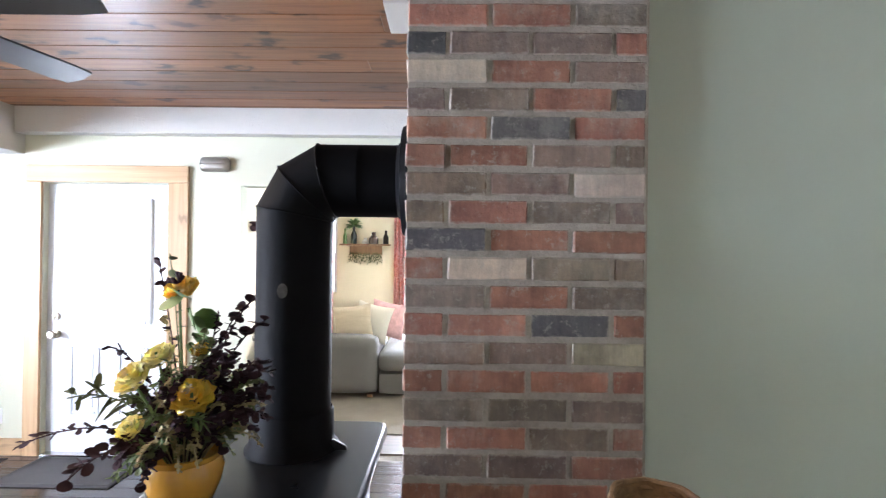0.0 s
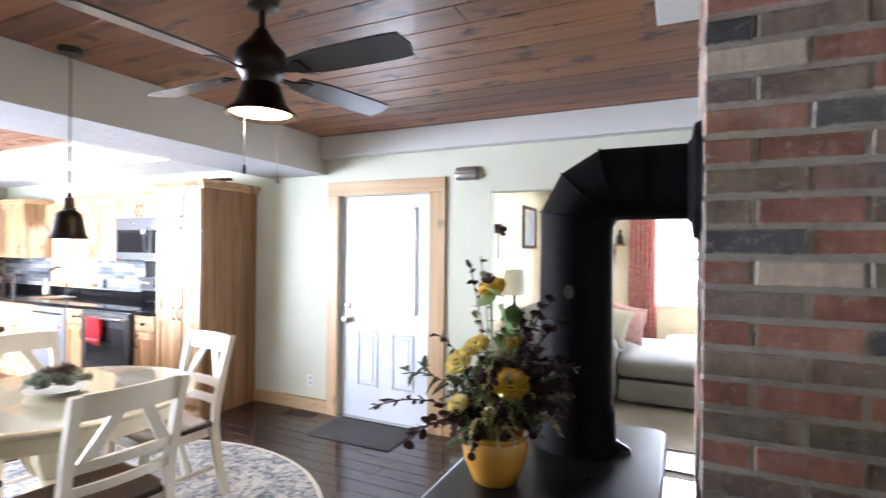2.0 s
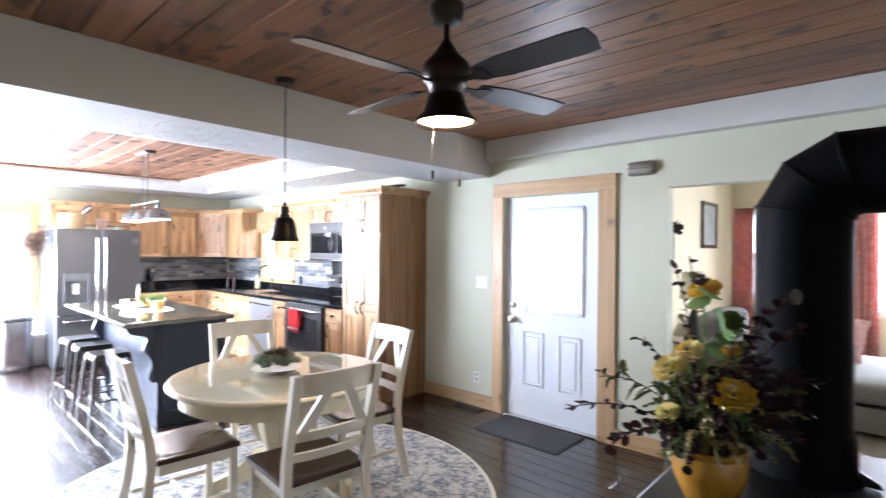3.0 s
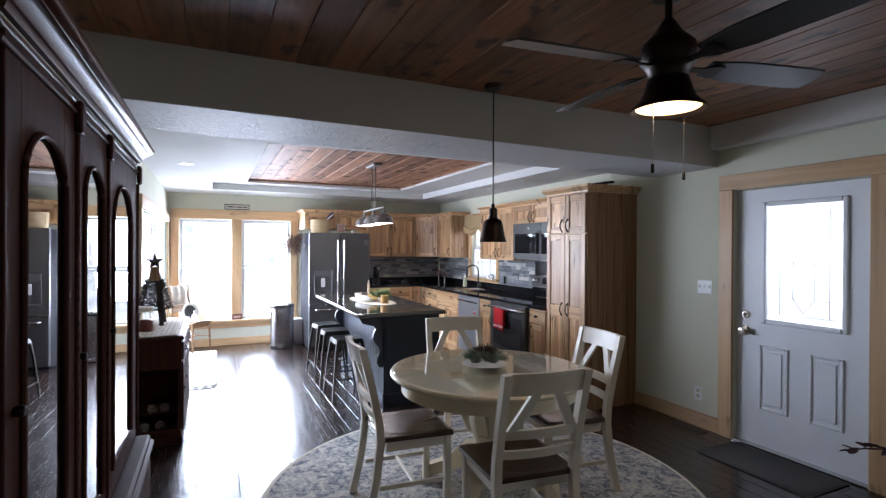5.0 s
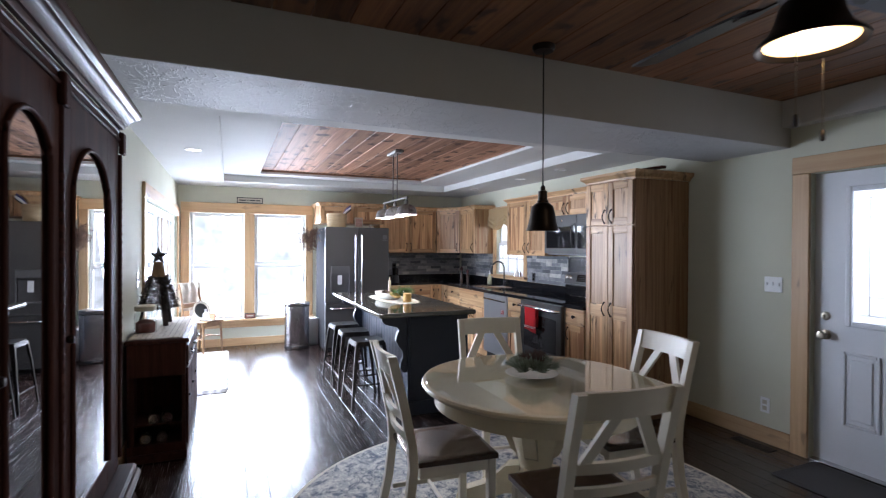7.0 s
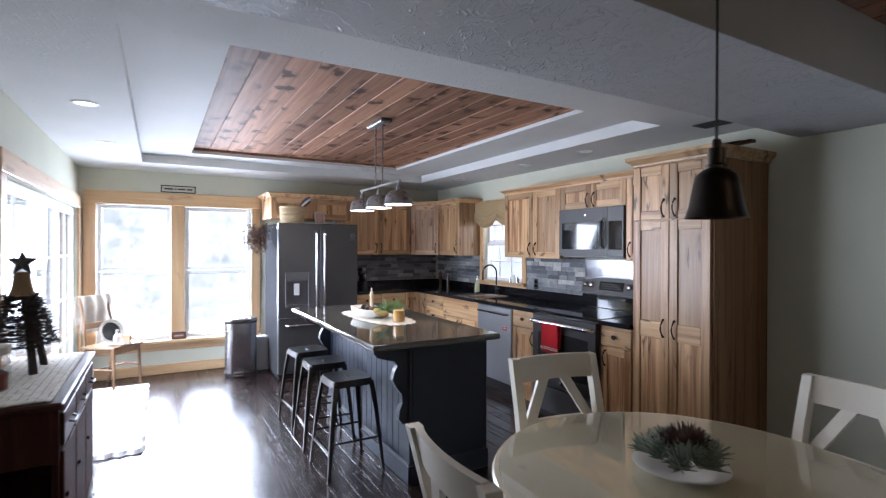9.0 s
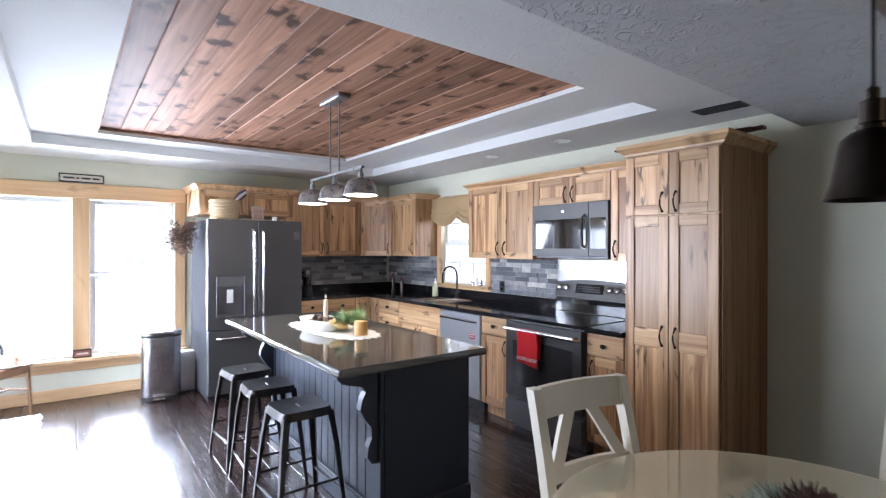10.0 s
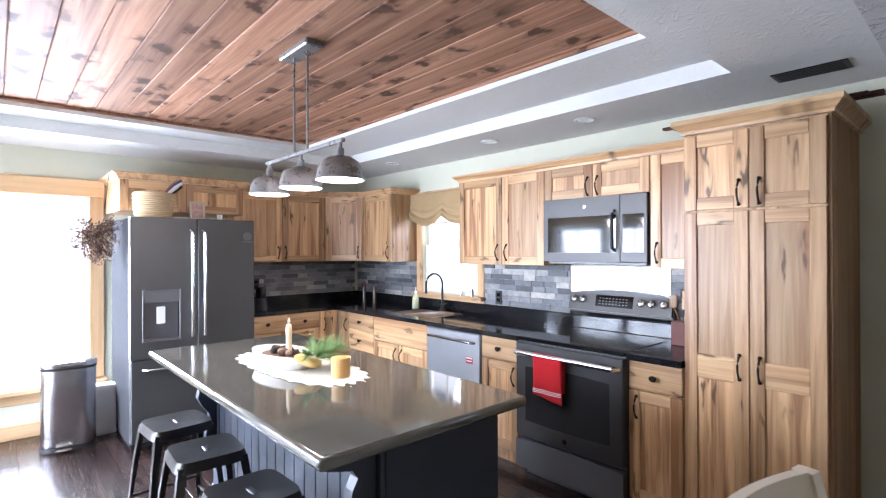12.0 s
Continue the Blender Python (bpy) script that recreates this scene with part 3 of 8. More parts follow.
def window(name, label, axis, lo, hi, z0, z1, a, b, split=None, grids=(0, 0), t=0.045):
    """A framed window between a (inside) and b: two sashes with a pane each, and thin bars."""
    w = thing(name, label, "window", kind="structure")
    mid = (a + b) / 2
    halves = [(z0 + 0.004, split), (split, z1 - 0.004)] if split else [(z0 + 0.004, z1 - 0.004)]
    for i, (p, q) in enumerate(halves):
        off = (b - a) * 0.16 * (1 if i else -1)
        s = Shape()
        bar_frame(s, lo + 0.004, hi - 0.004, p, q, t, mid + off - 0.018, mid + off + 0.018, axis)
        for g in range(1, grids[0]):
            u = lo + t + (hi - lo - 2 * t) * g / grids[0]
            args = (u - 0.008, mid + off - 0.01, p + t, u + 0.008, mid + off + 0.01, q - t)
            s.box(*args, 0.002) if axis == "x" else s.box(args[1], args[0], args[2], args[4], args[3], args[5], 0.002)
        for g in range(1, grids[1]):
            z = p + t + (q - p - 2 * t) * g / grids[1]
            if axis == "x":
                s.box(lo + t, mid + off - 0.01, z - 0.008, hi - t, mid + off + 0.01, z + 0.008, 0.002)
            else:
                s.box(mid + off - 0.01, lo + t, z - 0.008, mid + off + 0.01, hi - t, z + 0.008, 0.002)
        sash = part("sash", s, WHITE, w, "white sash frame")
        g = Shape()
        gz = (mid + off - 0.003, mid + off + 0.003)
        if axis == "x":
            g.box(lo + t, gz[0], p + t, hi - t, gz[1], q - t, 0)
        else:
            g.box(gz[0], lo + t, p + t, gz[1], hi - t, q - t, 0)
        pn = part("pane", g, CLEAR, sash, "clear glass")
        pn.visible_shadow = False
    return w


for i, h in enumerate(WEST_WIN):
    window(f"window_{i + 1}", "tall white double-hung window in pine casing", "y", h[0], h[1], h[2], h[3], XW, XW - 0.12, 1.19)
window("window_3", "small white double-hung window over the sink", "x", SINK_WIN[0], SINK_WIN[1], SINK_WIN[2], SINK_WIN[3], YN + 0.01, YN + 0.12, 1.53, (3, 2), 0.035)
third = (SOUTH_WIN[1] - SOUTH_WIN[0]) / 3
for i in range(3):
    window(f"window_{i + 4}", "tall glass patio slider panel with white frame", "x", SOUTH_WIN[0] + i * third, SOUTH_WIN[0] + (i + 1) * third, SOUTH_WIN[2], SOUTH_WIN[3], YS - 0.01, YS - 0.12, None, (2, 4), 0.075)
for i, h in enumerate(((-1.06, -0.80), (0.42, 1.07), (1.2, 1.85))):
    window(f"window_{i + 7}", "white double-hung living room window", "x", h[0], h[1], 0.9 if i == 0 else 0.85, 2.05, LY + 0.01, LY + 0.12, 1.45)

# pine casing
def casing(name, label, rows, mat):
    w = thing(name, label, "trim", kind="structure")
    for n, r, k in rows:
        part(n, Shape().box(*r, 0.004), k, w)
    return w


t0, t1 = XW, XW + 0.022
casing("trim_west_windows", "golden pine casing round the tall windows", [
    ("head_board", (t0, -0.135, 1.943, t1 + 0.004, 1.685, 2.085), PINE_Y),
    ("side_board", (t0, -0.135, 0.40, t1, -0.02, 1.943), PINE),
    ("mullion_board", (t0, 0.70, 0.40, t1, 0.84, 1.943), PINE),
    ("side_board", (t0, 1.58, 0.40, t1, 1.685, 1.943), PINE),
    ("window_sill", (t0, -0.165, 0.36, t1 + 0.075, 1.70, 0.398), PINE_Y),
    ("apron_board", (t0, -0.135, 0.27, t1 - 0.002, 1.685, 0.36), PINE_Y)], PINE)
y0, y1 = YS, YS + 0.022
casing("trim_south_slider", "golden pine casing round the patio slider", [
    ("head_board", (-7.82, y0, 1.873, -4.68, y1 + 0.004, 2.0), PINE_X),
    ("side_board", (-7.82, y0, 0.0, -7.70, y1, 1.873), PINE),
    ("side_board", (-4.80, y0, 0.0, -4.68, y1, 1.873), PINE)], PINE)
y0, y1 = YN - 0.022, YN
casing("trim_sink_window", "pine casing round the small sink window", [
    ("head_board", (-6.685, y0, 1.983, -5.735, y1, 2.07), PINE_X),
    ("side_board", (-6.685, y0, 1.06, -6.60, y1, 1.983), PINE),
    ("side_board", (-5.82, y0, 1.06, -5.735, y1, 1.983), PINE),
    ("window_sill", (-6.70, y0 - 0.05, 1.025, -5.72, y1, 1.058), PINE_X),
    ("apron_board", (-6.685, y0 + 0.003, 0.985, -5.735, y1, 1.024), PINE_X)], PINE)
casing("trim_door", "golden pine casing round the entry door", [
    ("head_board", (-2.245, y0 - 0.003, 2.003, -1.05, y1, 2.125), PINE_X),
    ("side_board", (-2.245, y0, 0.0, -2.128, y1, 2.0025), PINE),
    ("side_board", (-1.20, y0, 0.0, -1.05, y1, 2.0025), PINE)], PINE)
base = thing("baseboard", "golden pine baseboard along the walls", "baseboard", kind="structure")
for r, k in (((-3.145, y0 + 0.004, 0.0, -2.247, y1, 0.125), PINE_X), ((-1.048, y0 + 0.004, 0.0, -0.676, y1, 0.125), PINE_X),
             ((XW, -0.15, 0.0, XW + 0.018, 1.72, 0.115), PINE_Y), ((-4.66, YS, 0.0, XE, YS + 0.018, 0.12), PINE_X),
             ((1.34, 1.846, 0.0, XE, 1.862, 0.12), PINE_X)):
    part("board", Shape().box(*r, 0.005), k, base)

# entry door, closed
door = thing("door_1", "pale grey steel entry door with leaded glass, closed", "door", pose(-2.12, 4.285, 0.012), kind="structure")
W, Hh, Td = 0.91, 1.983, 0.045
gx0, gx1, gz0, gz1 = 0.222, 0.748, 0.975, 1.85
s = Shape()
for r in ((0, 0, W, gz0), (0, gz0, gx0, gz1), (gx1, gz0, W, gz1), (0, gz1, W, Hh)):
    s.box(r[0], 0, r[1], r[2], Td, r[3], 0.0)
for x0, x1 in ((0.175, 0.395), (0.535, 0.755)):
    bar_frame(s, x0, x1, 0.28, 0.775, 0.022, -0.011, 0.004, "x", 0.006)
    s.box(x0 + 0.045, -0.008, 0.325, x1 - 0.045, 0.004, 0.73, 0.007)
part("panel", s, DOOR_PAINT, door)
s = Shape()
bar_frame(s, gx0 - 0.03, gx1 + 0.03, gz0 - 0.03, gz1 + 0.03, 0.036, -0.018, 0.005, "x", 0.008)
part("glass_frame", s, DOOR_PAINT, door)
k = Nodes("frosted_leaded_glass")
tl, tp = k.n("ShaderNodeBsdfTranslucent"), k.n("ShaderNodeBsdfTransparent")
tl.inputs[0].default_value = (0.95, 0.97, 1, 1)
mx = k.n("ShaderNodeMixShader", i0=0.55)
k.l(tl.outputs[0], mx.inputs[1]), k.l(tp.outputs[0], mx.inputs[2]), k.l(mx.outputs[0], k.out.inputs[0])
part("pane", Shape().box(gx0, 0.015, gz0, gx1, 0.022, gz1, 0), k.mat, door, "frosted glass").visible_shadow = False
s = Shape()
LEAD = plain("lead_came", (0.35, 0.35, 0.36), 0.4, 0.7)
gw, gh = gx1 - gx0, gz1 - gz0
for u in (0.18, 0.36, 0.64, 0.82):
    s.box(gx0 + gw * u - 0.002, 0.010, gz0 + gh * (0.06 if u in (0.18, 0.82) else 0.2), gx0 + gw * u + 0.002, 0.0148, gz1 - gh * (0.06 if u in (0.18, 0.82) else 0.2), 0)
for w in (0.06, 0.2, 0.8, 0.94):
    s.box(gx0 + gw * 0.1, 0.0095, gz0 + gh * w - 0.002, gx1 - gw * 0.1, 0.0145, gz0 + gh * w + 0.002, 0)
for cz in (0.2, 0.5, 0.8):
    c = (gx0 + gw / 2, gz0 + gh * cz)
    pts = [(c[0] + 0.07 * math.cos(a), 0.012, c[1] + 0.1 * math.sin(a)) for a in [i * math.pi / 2 for i in range(4)]]
    s.tube(pts, 0.003, 6, closed=True)
part("leading", s, LEAD, door, "fine grey lead lines")
NICKEL = plain("satin_nickel", (0.42, 0.37, 0.30), 0.28, 1.0, vary=0.05, bump=0)
knob = Shape().lathe([(0.034, 0), (0.034, 0.006), (0.012, 0.012), (0.012, 0.035), (0.026, 0.042), (0.03, 0.055), (0.024, 0.066), (0, 0.07)], 20, m=pose(0.07, 0, 0.87, 90))
part("knob", knob, NICKEL, door, "satin nickel knob")
part("deadbolt", Shape().lathe([(0.03, 0), (0.03, 0.008), (0.022, 0.018), (0, 0.02)], 20, m=pose(0.07, 0, 1.0, 90)).box(0.066, -0.032, 0.985, 0.074, -0.015, 1.015, 0.002), NICKEL, door, "satin nickel deadbolt")
part("threshold", Shape().box(-0.003, -0.06, -0.012, 0.913, 0.06, 0.0, 0.003), STEEL, door, "metal threshold")
part("jamb", Shape().box(-0.0045, 0.0, -0.01, -0.001, 0.08, 1.985).box(0.911, 0.0, -0.01, 0.9145, 0.08, 1.985), WHITE, door)

# ---- kitchen ----
def pull(s, x, y, z, length=0.115, lean=0):
    """An arched pull with two round feet, upright at (x, y, z)."""
    pts = [(x, y - 0.004 - 0.026 * math.sin(math.pi * i / 8), z - length / 2 + length * i / 8) for i in range(9)]
    s.tube(pts, [0.0065, 0.005, 0.0045, 0.005, 0.0055, 0.005, 0.0045, 0.005, 0.0065], 8)
    for w in (-1, 1):
        s.lathe([(0.009, 0), (0.009, 0.004), (0.006, 0.008), (0, 0.009)], 10, m=pose(x, y, z + w * length / 2, 90))
    return s


def cab_door(parent, x0, x1, z0, z1, handle=None, mid=None, name="door"):
    """A shaker door on the plane y = 0, its frame proud of the boards of its panel. handle: (x, z)."""
    s, t, d = Shape(), 0.062, 0.02
    g = 0.002
    x0, x1, z0, z1 = x0 + g, x1 - g, z0 + g, z1 - g
    s.box(x0, -d, z0, x0 + t, 0, z1, 0.003), s.box(x1 - t, -d, z0, x1, 0, z1, 0.003)
    rails = [(z0, z0 + t), (z1 - t, z1)] + ([(mid - 0.06, mid + 0.06)] if mid else [])
    for a, b in rails:
        s.box(x0 + t, -d + 0.001, a, x1 - t, 0, b, 0.003, 1)
    spans = [(z0 + t, z1 - t)] if not mid else [(z0 + t, mid - 0.06), (mid + 0.06, z1 - t)]
    for a, b in spans:
        w = x1 - x0 - 2 * t
        k = max(1, round(w / 0.085))
        for i in range(k):
            s.box(x0 + t + w * i / k, -0.009, a, x0 + t + w * (i + 1) / k, -0.001, b, 0.0004)
    dr = part(name, s, [HICKORY, HICKORY_X], parent)
    if handle:
        part("handle", pull(Shape(), handle[0], -d, handle[1]), BRONZE, dr, "dark bronze arched pull")
    return dr


def cab_drawer(parent, x0, x1, z0, z1):
    s = Shape().box(x0 + 0.002, -0.02, z0 + 0.002, x1 - 0.002, 0, z1 - 0.002, 0.005)
    dr = part("drawer_front", s, HICKORY_X, parent)
    s = Shape().lathe([(0.009, 0), (0.007, 0.012), (0.016, 0.02), (0.017, 0.026), (0.012, 0.032), (0, 0.033)], 14, m=pose((x0 + x1) / 2, -0.02, (z0 + z1) / 2, 90), sx=1.25)
    part("knob", s, BRONZE, dr, "dark bronze knob")
    return dr


def cabinet(name, label, m, w, d, z0, z1, toe=0.0, group="", cat="cabinet"):
    c = thing(name, label, cat, m, group)
    s = Shape().box(0, 0, z0 + toe, w, d, z1, 0.002)
    if toe:
        s.box(0.0, 0.06, z0, w, d, z0 + toe, 0)
    part("body", s, HICKORY, c)
    return c


UF, BF = 3.90, 3.59           # fronts of wall and base cabinets on the north wall
UD, BD = YN - UF - 0.002, YN - BF - 0.002
UB, UT = 1.365, 2.045
g_up, g_base = "hickory wall cabinets", "hickory base cabinets"


def north(x, f=UF):
    return pose(x, f + 0.02, 0)


# wall cabinets, north wall
c = cabinet("wall_cabinet", "hickory wall cabinet with two shaker doors beside the sink window", north(-5.72), 0.88, UD, UB, UT, group=g_up)
cab_door(c, 0, 0.48, UB, UT, (0.435, 1.46)), cab_door(c, 0.48, 0.88, UB, UT, (0.525, 1.46))
c = cabinet("wall_cabinet", "short hickory cabinet with two doors over the microwave", north(-4.838), 0.772, UD, 1.825, UT, group=g_up)
cab_door(c, 0, 0.386, 1.825, UT, (0.35, 1.9)), cab_door(c, 0.386, 0.772, 1.825, UT, (0.422, 1.9))
c = cabinet("wall_cabinet", "narrow hickory wall cabinet beside the microwave", north(-4.064), 0.316, UD, UB, UT, group=g_up)
cab_door(c, 0, 0.316, UB, UT, (0.04, 1.46))
c = cabinet("wall_cabinet", "hickory wall cabinet with one door between sink window and corner", north(-7.22), 0.52, UD, UB, UT, group=g_up)
cab_door(c, 0, 0.52, UB, UT, (0.475, 1.46))
# corner cabinet set at an angle
c = thing("corner_cabinet", "angled hickory corner wall cabinet with one door", "cabinet", pose(-7.515, 3.625, 0, 0, 0, 44.5), g_up)
s = Shape().prism([(0, 0.0), (0.414, 0.0), (0.65, 0.237), (0.43, 0.47), (0.0, 0.47), (-0.237, 0.237)], UB, UT, "z")
part("body", s, HICKORY, c)
cab_door(c, 0.01, 0.404, UB, UT, (0.365, 1.46))
# west wall
c = cabinet("wall_cabinet", "hickory wall cabinet with two doors beside the fridge", pose(-7.52, 2.66, 0, 0, 0, 90), 0.955, 0.328, UB, UT, group=g_up)
cab_door(c, 0, 0.4775, UB, UT, (0.44, 1.46)), cab_door(c, 0.4775, 0.955, UB, UT, (0.515, 1.46))
c = cabinet("wall_cabinet", "deep hickory cabinet with two doors above the fridge", pose(-7.25, 1.70, 0, 0, 0, 90), 0.955, 0.598, 1.80, UT, group=g_up)
cab_door(c, 0, 0.4775, 1.80, UT), cab_door(c, 0.4775, 0.955, 1.80, UT)


def sweep(pts, prof, smooth=False):
    """A moulding profile (out, up) carried along a plan polyline, outward on the right-hand side."""
    n = len(prof)
    vs, fs = [], []
    for i, p in enumerate(pts):
        p = Vector(p)
        ds = [(Vector(pts[j + 1]) - Vector(pts[j])).normalized() for j in (i - 1, i) if 0 <= j < len(pts) - 1]
        ns = [Vector((d.y, -d.x)) for d in ds]
        nn = sum(ns, Vector((0, 0))) / len(ns)
        nn = nn / max(0.3, nn.length_squared)
        vs += [(p.x + nn.x * o, p.y + nn.y * o, z) for o, z in prof]
    for i in range(len(pts) - 1):
        fs += [[i * n + j, i * n + (j + 1) % n, (i + 1) * n + (j + 1) % n, (i + 1) * n + j] for j in range(n)]
    fs += [list(range(n))[::-1], list(range((len(pts) - 1) * n, len(pts) * n))]
    return Shape().add(vs, fs, 0, smooth)


def crown(name, label, pts, m, h=0.055):
    prof = [(0.0, 0.0), (0.012, 0.0), (0.014, 0.015), (0.03, 0.03), (0.045, 0.042), (0.05, 0.045), (0.05, h), (0.0, h)]
    return solo(name, sweep(pts, prof), HICKORY_X, label, "trim", m)


crown("crown_moulding", "stepped hickory crown moulding on the wall cabinets", [(-5.722, YN), (-5.722, UF + 0.018), (-3.745, UF + 0.018)], pose(0, 0, UT + 0.001))
crown("crown_moulding", "stepped hickory crown moulding round the corner cabinets", [(-7.85, 1.70), (-7.23, 1.70), (-7.23, 2.657), (-7.50, 2.657), (-7.50, 3.62), (-7.215, 3.918), (-6.698, 3.918), (-6.698, YN)], pose(0, 0, UT + 0.001))

# pantry
c = cabinet("pantry_cabinet", "tall hickory pantry with four shaker doors", pose(-3.745, 3.62, 0), 0.595, YN - 3.622, 0, 2.06, 0.1)
cab_door(c, 0, 0.2975, 1.672, 2.05, (0.255, 1.75)), cab_door(c, 0.2975, 0.595, 1.672, 2.05, (0.34, 1.75))
cab_door(c, 0, 0.2975, 0.11, 1.664, (0.255, 0.92), 0.90), cab_door(c, 0.2975, 0.595, 0.11, 1.664, (0.34, 0.92), 0.90)
# side boards take the hickory with shade in its colour
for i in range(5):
    part("side_board", Shape().box(0.5955, 0.0 + i * 0.123, 0.0, 0.607, 0.0 + (i + 1) * 0.123 - 0.0004, 2.06, 0.001), HICKORY_SHADED, c)
crown("crown_moulding", "stepped hickory crown moulding on the pantry", [(-3.745, YN), (-3.745, 3.618), (-3.138, 3.618), (-3.138, YN)], pose(0, 0, 2.061), 0.07)
solo("trim_offcut", Shape().box(-3.90, 3.705, 2.1325, -3.03, 3.745, 2.146, 0.002).box(-3.86, 3.75, 2.1325, -2.985, 3.80, 2.152, 0.003), ANTIQUE_X, "long dark boards lying on top of the pantry", "board")

# base cabinets, north wall
BT = 0.872
c = cabinet("base_cabinet", "narrow hickory base cabinet between range and pantry", north(-4.042, BF), 0.295, BD, 0, BT, 0.1, g_base)
cab_drawer(c, 0, 0.295, 0.715, BT), cab_door(c, 0, 0.295, 0.11, 0.712, (0.045, 0.62))
c = cabinet("base_cabinet", "narrow hickory base cabinet between dishwasher and range", north(-5.165, BF), 0.342, BD, 0, BT, 0.1, g_base)
cab_drawer(c, 0, 0.342, 0.715, BT), cab_door(c, 0, 0.342, 0.11, 0.712, (0.30, 0.62))
c = cabinet("base_cabinet", "hickory sink base with a false front and two doors", north(-6.545, BF), 0.775, BD, 0, BT, 0.1, g_base)
part("drawer_front", Shape().box(0.002, -0.02, 0.66, 0.773, 0, BT - 0.002, 0.005), HICKORY_X, c)
cab_door(c, 0, 0.3875, 0.11, 0.657, (0.345, 0.56)), cab_door(c, 0.3875, 0.775, 0.11, 0.657, (0.43, 0.56))
c = cabinet("base_cabinet", "hickory drawer base with four drawers", north(-6.98, BF), 0.432, BD, 0, BT, 0.1, g_base)
for a, b in ((0.715, BT), (0.52, 0.712), (0.32, 0.517), (0.11, 0.317)):
    cab_drawer(c, 0, 0.432, a, b)
c = cabinet("base_cabinet", "hickory corner base cabinet with a narrow door", north(-7.21, BF), 0.228, BD, 0, BT, 0.1, g_base)
cab_door(c, 0.01, 0.228, 0.11, BT, (0.19, 0.74))
c = cabinet("base_cabinet", "hickory base cabinet with drawers beside the fridge", pose(-7.23, 2.66, 0, 0, 0, 90), 0.94, 0.618, 0, BT, 0.1, g_base)
cab_drawer(c, 0, 0.40, 0.715, BT), cab_drawer(c, 0.40, 0.74, 0.715, BT)
cab_door(c, 0, 0.40, 0.11, 0.712, (0.36, 0.62)), cab_door(c, 0.40, 0.74, 0.11, 0.712, (0.44, 0.62)), cab_door(c, 0.745, 0.935, 0.11, BT, (0.79, 0.74))

# worktop, with a hole for the sink, and its upstand
SINK = (-6.46, -5.86, 3.70, 4.10)
s = Shape()
zt = (BT + 0.002, 0.908)
for r in ((-5.86, 3.568, -4.815, YN - 0.003), (-6.46, 3.568, -5.86, SINK[2]), (-6.46, SINK[3], -5.86, YN - 0.003), (-7.205, 3.568, -6.46, YN - 0.003), (XW + 0.003, 2.64, -7.205, YN - 0.003), (-4.042, 3.568, -3.75, YN - 0.003)):
    s.box(r[0], r[1], zt[0], r[2], r[3], zt[1], 0.0)
ct = thing("worktop", "polished black granite worktop with upstand", "worktop")
part("slab", s, BLACK_STONE, ct)
s = Shape().box(-6.70, YN - 0.025, 0.9085, -4.815, YN - 0.002, 1.0, 0.003).box(XW + 0.002, YN - 0.025, 0.9085, -6.70, YN - 0.002, 1.0, 0.003)
s.box(XW + 0.002, 2.64, 0.9085, XW + 0.025, YN - 0.025, 1.0, 0.003).box(-4.042, YN - 0.025, 0.9085, -3.75, YN - 0.002, 1.0, 0.003)
part("upstand", s, BLACK_STONE, ct)
sink = thing("sink", "stainless steel undermount sink with a wire rack", "sink")
s = Shape()
s.box(SINK[0], SINK[2], 0.70, SINK[1], SINK[3], 0.706, 0)
for r in ((SINK[0], SINK[2], SINK[0] + 0.006, SINK[3]), (SINK[1] - 0.006, SINK[2], SINK[1], SINK[3]), (SINK[0] + 0.006, SINK[2], SINK[1] - 0.006, SINK[2] + 0.006), (SINK[0] + 0.006, SINK[3] - 0.006, SINK[1] - 0.006, SINK[3])):
    s.box(r[0], r[1], 0.7065, r[2], r[3], 0.904, 0)
part("bowl", s, STEEL, sink)
s = Shape()
for i in range(9):
    s.tube([(-6.14 + 0.03 * i, 3.72, 0.912), (-6.14 + 0.03 * i, 4.08, 0.912)], 0.003, 6)
s.tube([(-6.16, 3.72, 0.912), (-5.88, 3.72, 0.912)], 0.003, 6).tube([(-6.16, 4.08, 0.912), (-5.88, 4.08, 0.912)], 0.003, 6)
part("rack", s, CHROME, sink, "wire drying rack")
s = Shape().lathe([(0.028, 0.909), (0.028, 0.918), (0.016, 0.93), (0.014, 0.98)], 18, m=pose(-6.2, 4.14, 0))
s.tube([(-6.2, 4.14, 0.97), (-6.2, 4.14, 1.15)] + [(-6.2, 4.14 - 0.1 + 0.1 * math.cos(a), 1.16 + 0.1 * math.sin(a)) for a in [math.pi * i / 10 for i in range(11)]] + [(-6.2, 3.94, 1.08)], 0.011, 12)
fc = solo("faucet", s, BLACK_METAL, "tall matt black gooseneck kitchen faucet", "faucet")
part("lever", Shape().tube([(-6.2, 4.14, 0.96), (-6.13, 4.13, 0.985)], 0.006, 8), BLACK_METAL, fc)

# backsplash of split stone strips
STONE = Nodes("grey_ledger_stone")
v = STONE.coords((1, 1, 1))
tone = STONE.ramp(STONE.rand, [(0, (0.07, 0.075, 0.085)), (0.3, (0.16, 0.17, 0.185)), (0.5, (0.26, 0.26, 0.265)), (0.7, (0.12, 0.13, 0.15)), (0.9, (0.36, 0.355, 0.34)), (1, (0.50, 0.48, 0.45))])
nz = STONE.noise(v, 14, 6, 0.65)
STONE.put("Base Color", STONE.mix(tone, STONE.ramp(nz, [(0.3, (0.75,) * 3), (0.7, (1.3,) * 3)]), 1.0, "MULTIPLY"))
STONE.put("Roughness", 0.55)
STONE.bump(nz, 0.4, 0.004)
STONE = STONE.mat


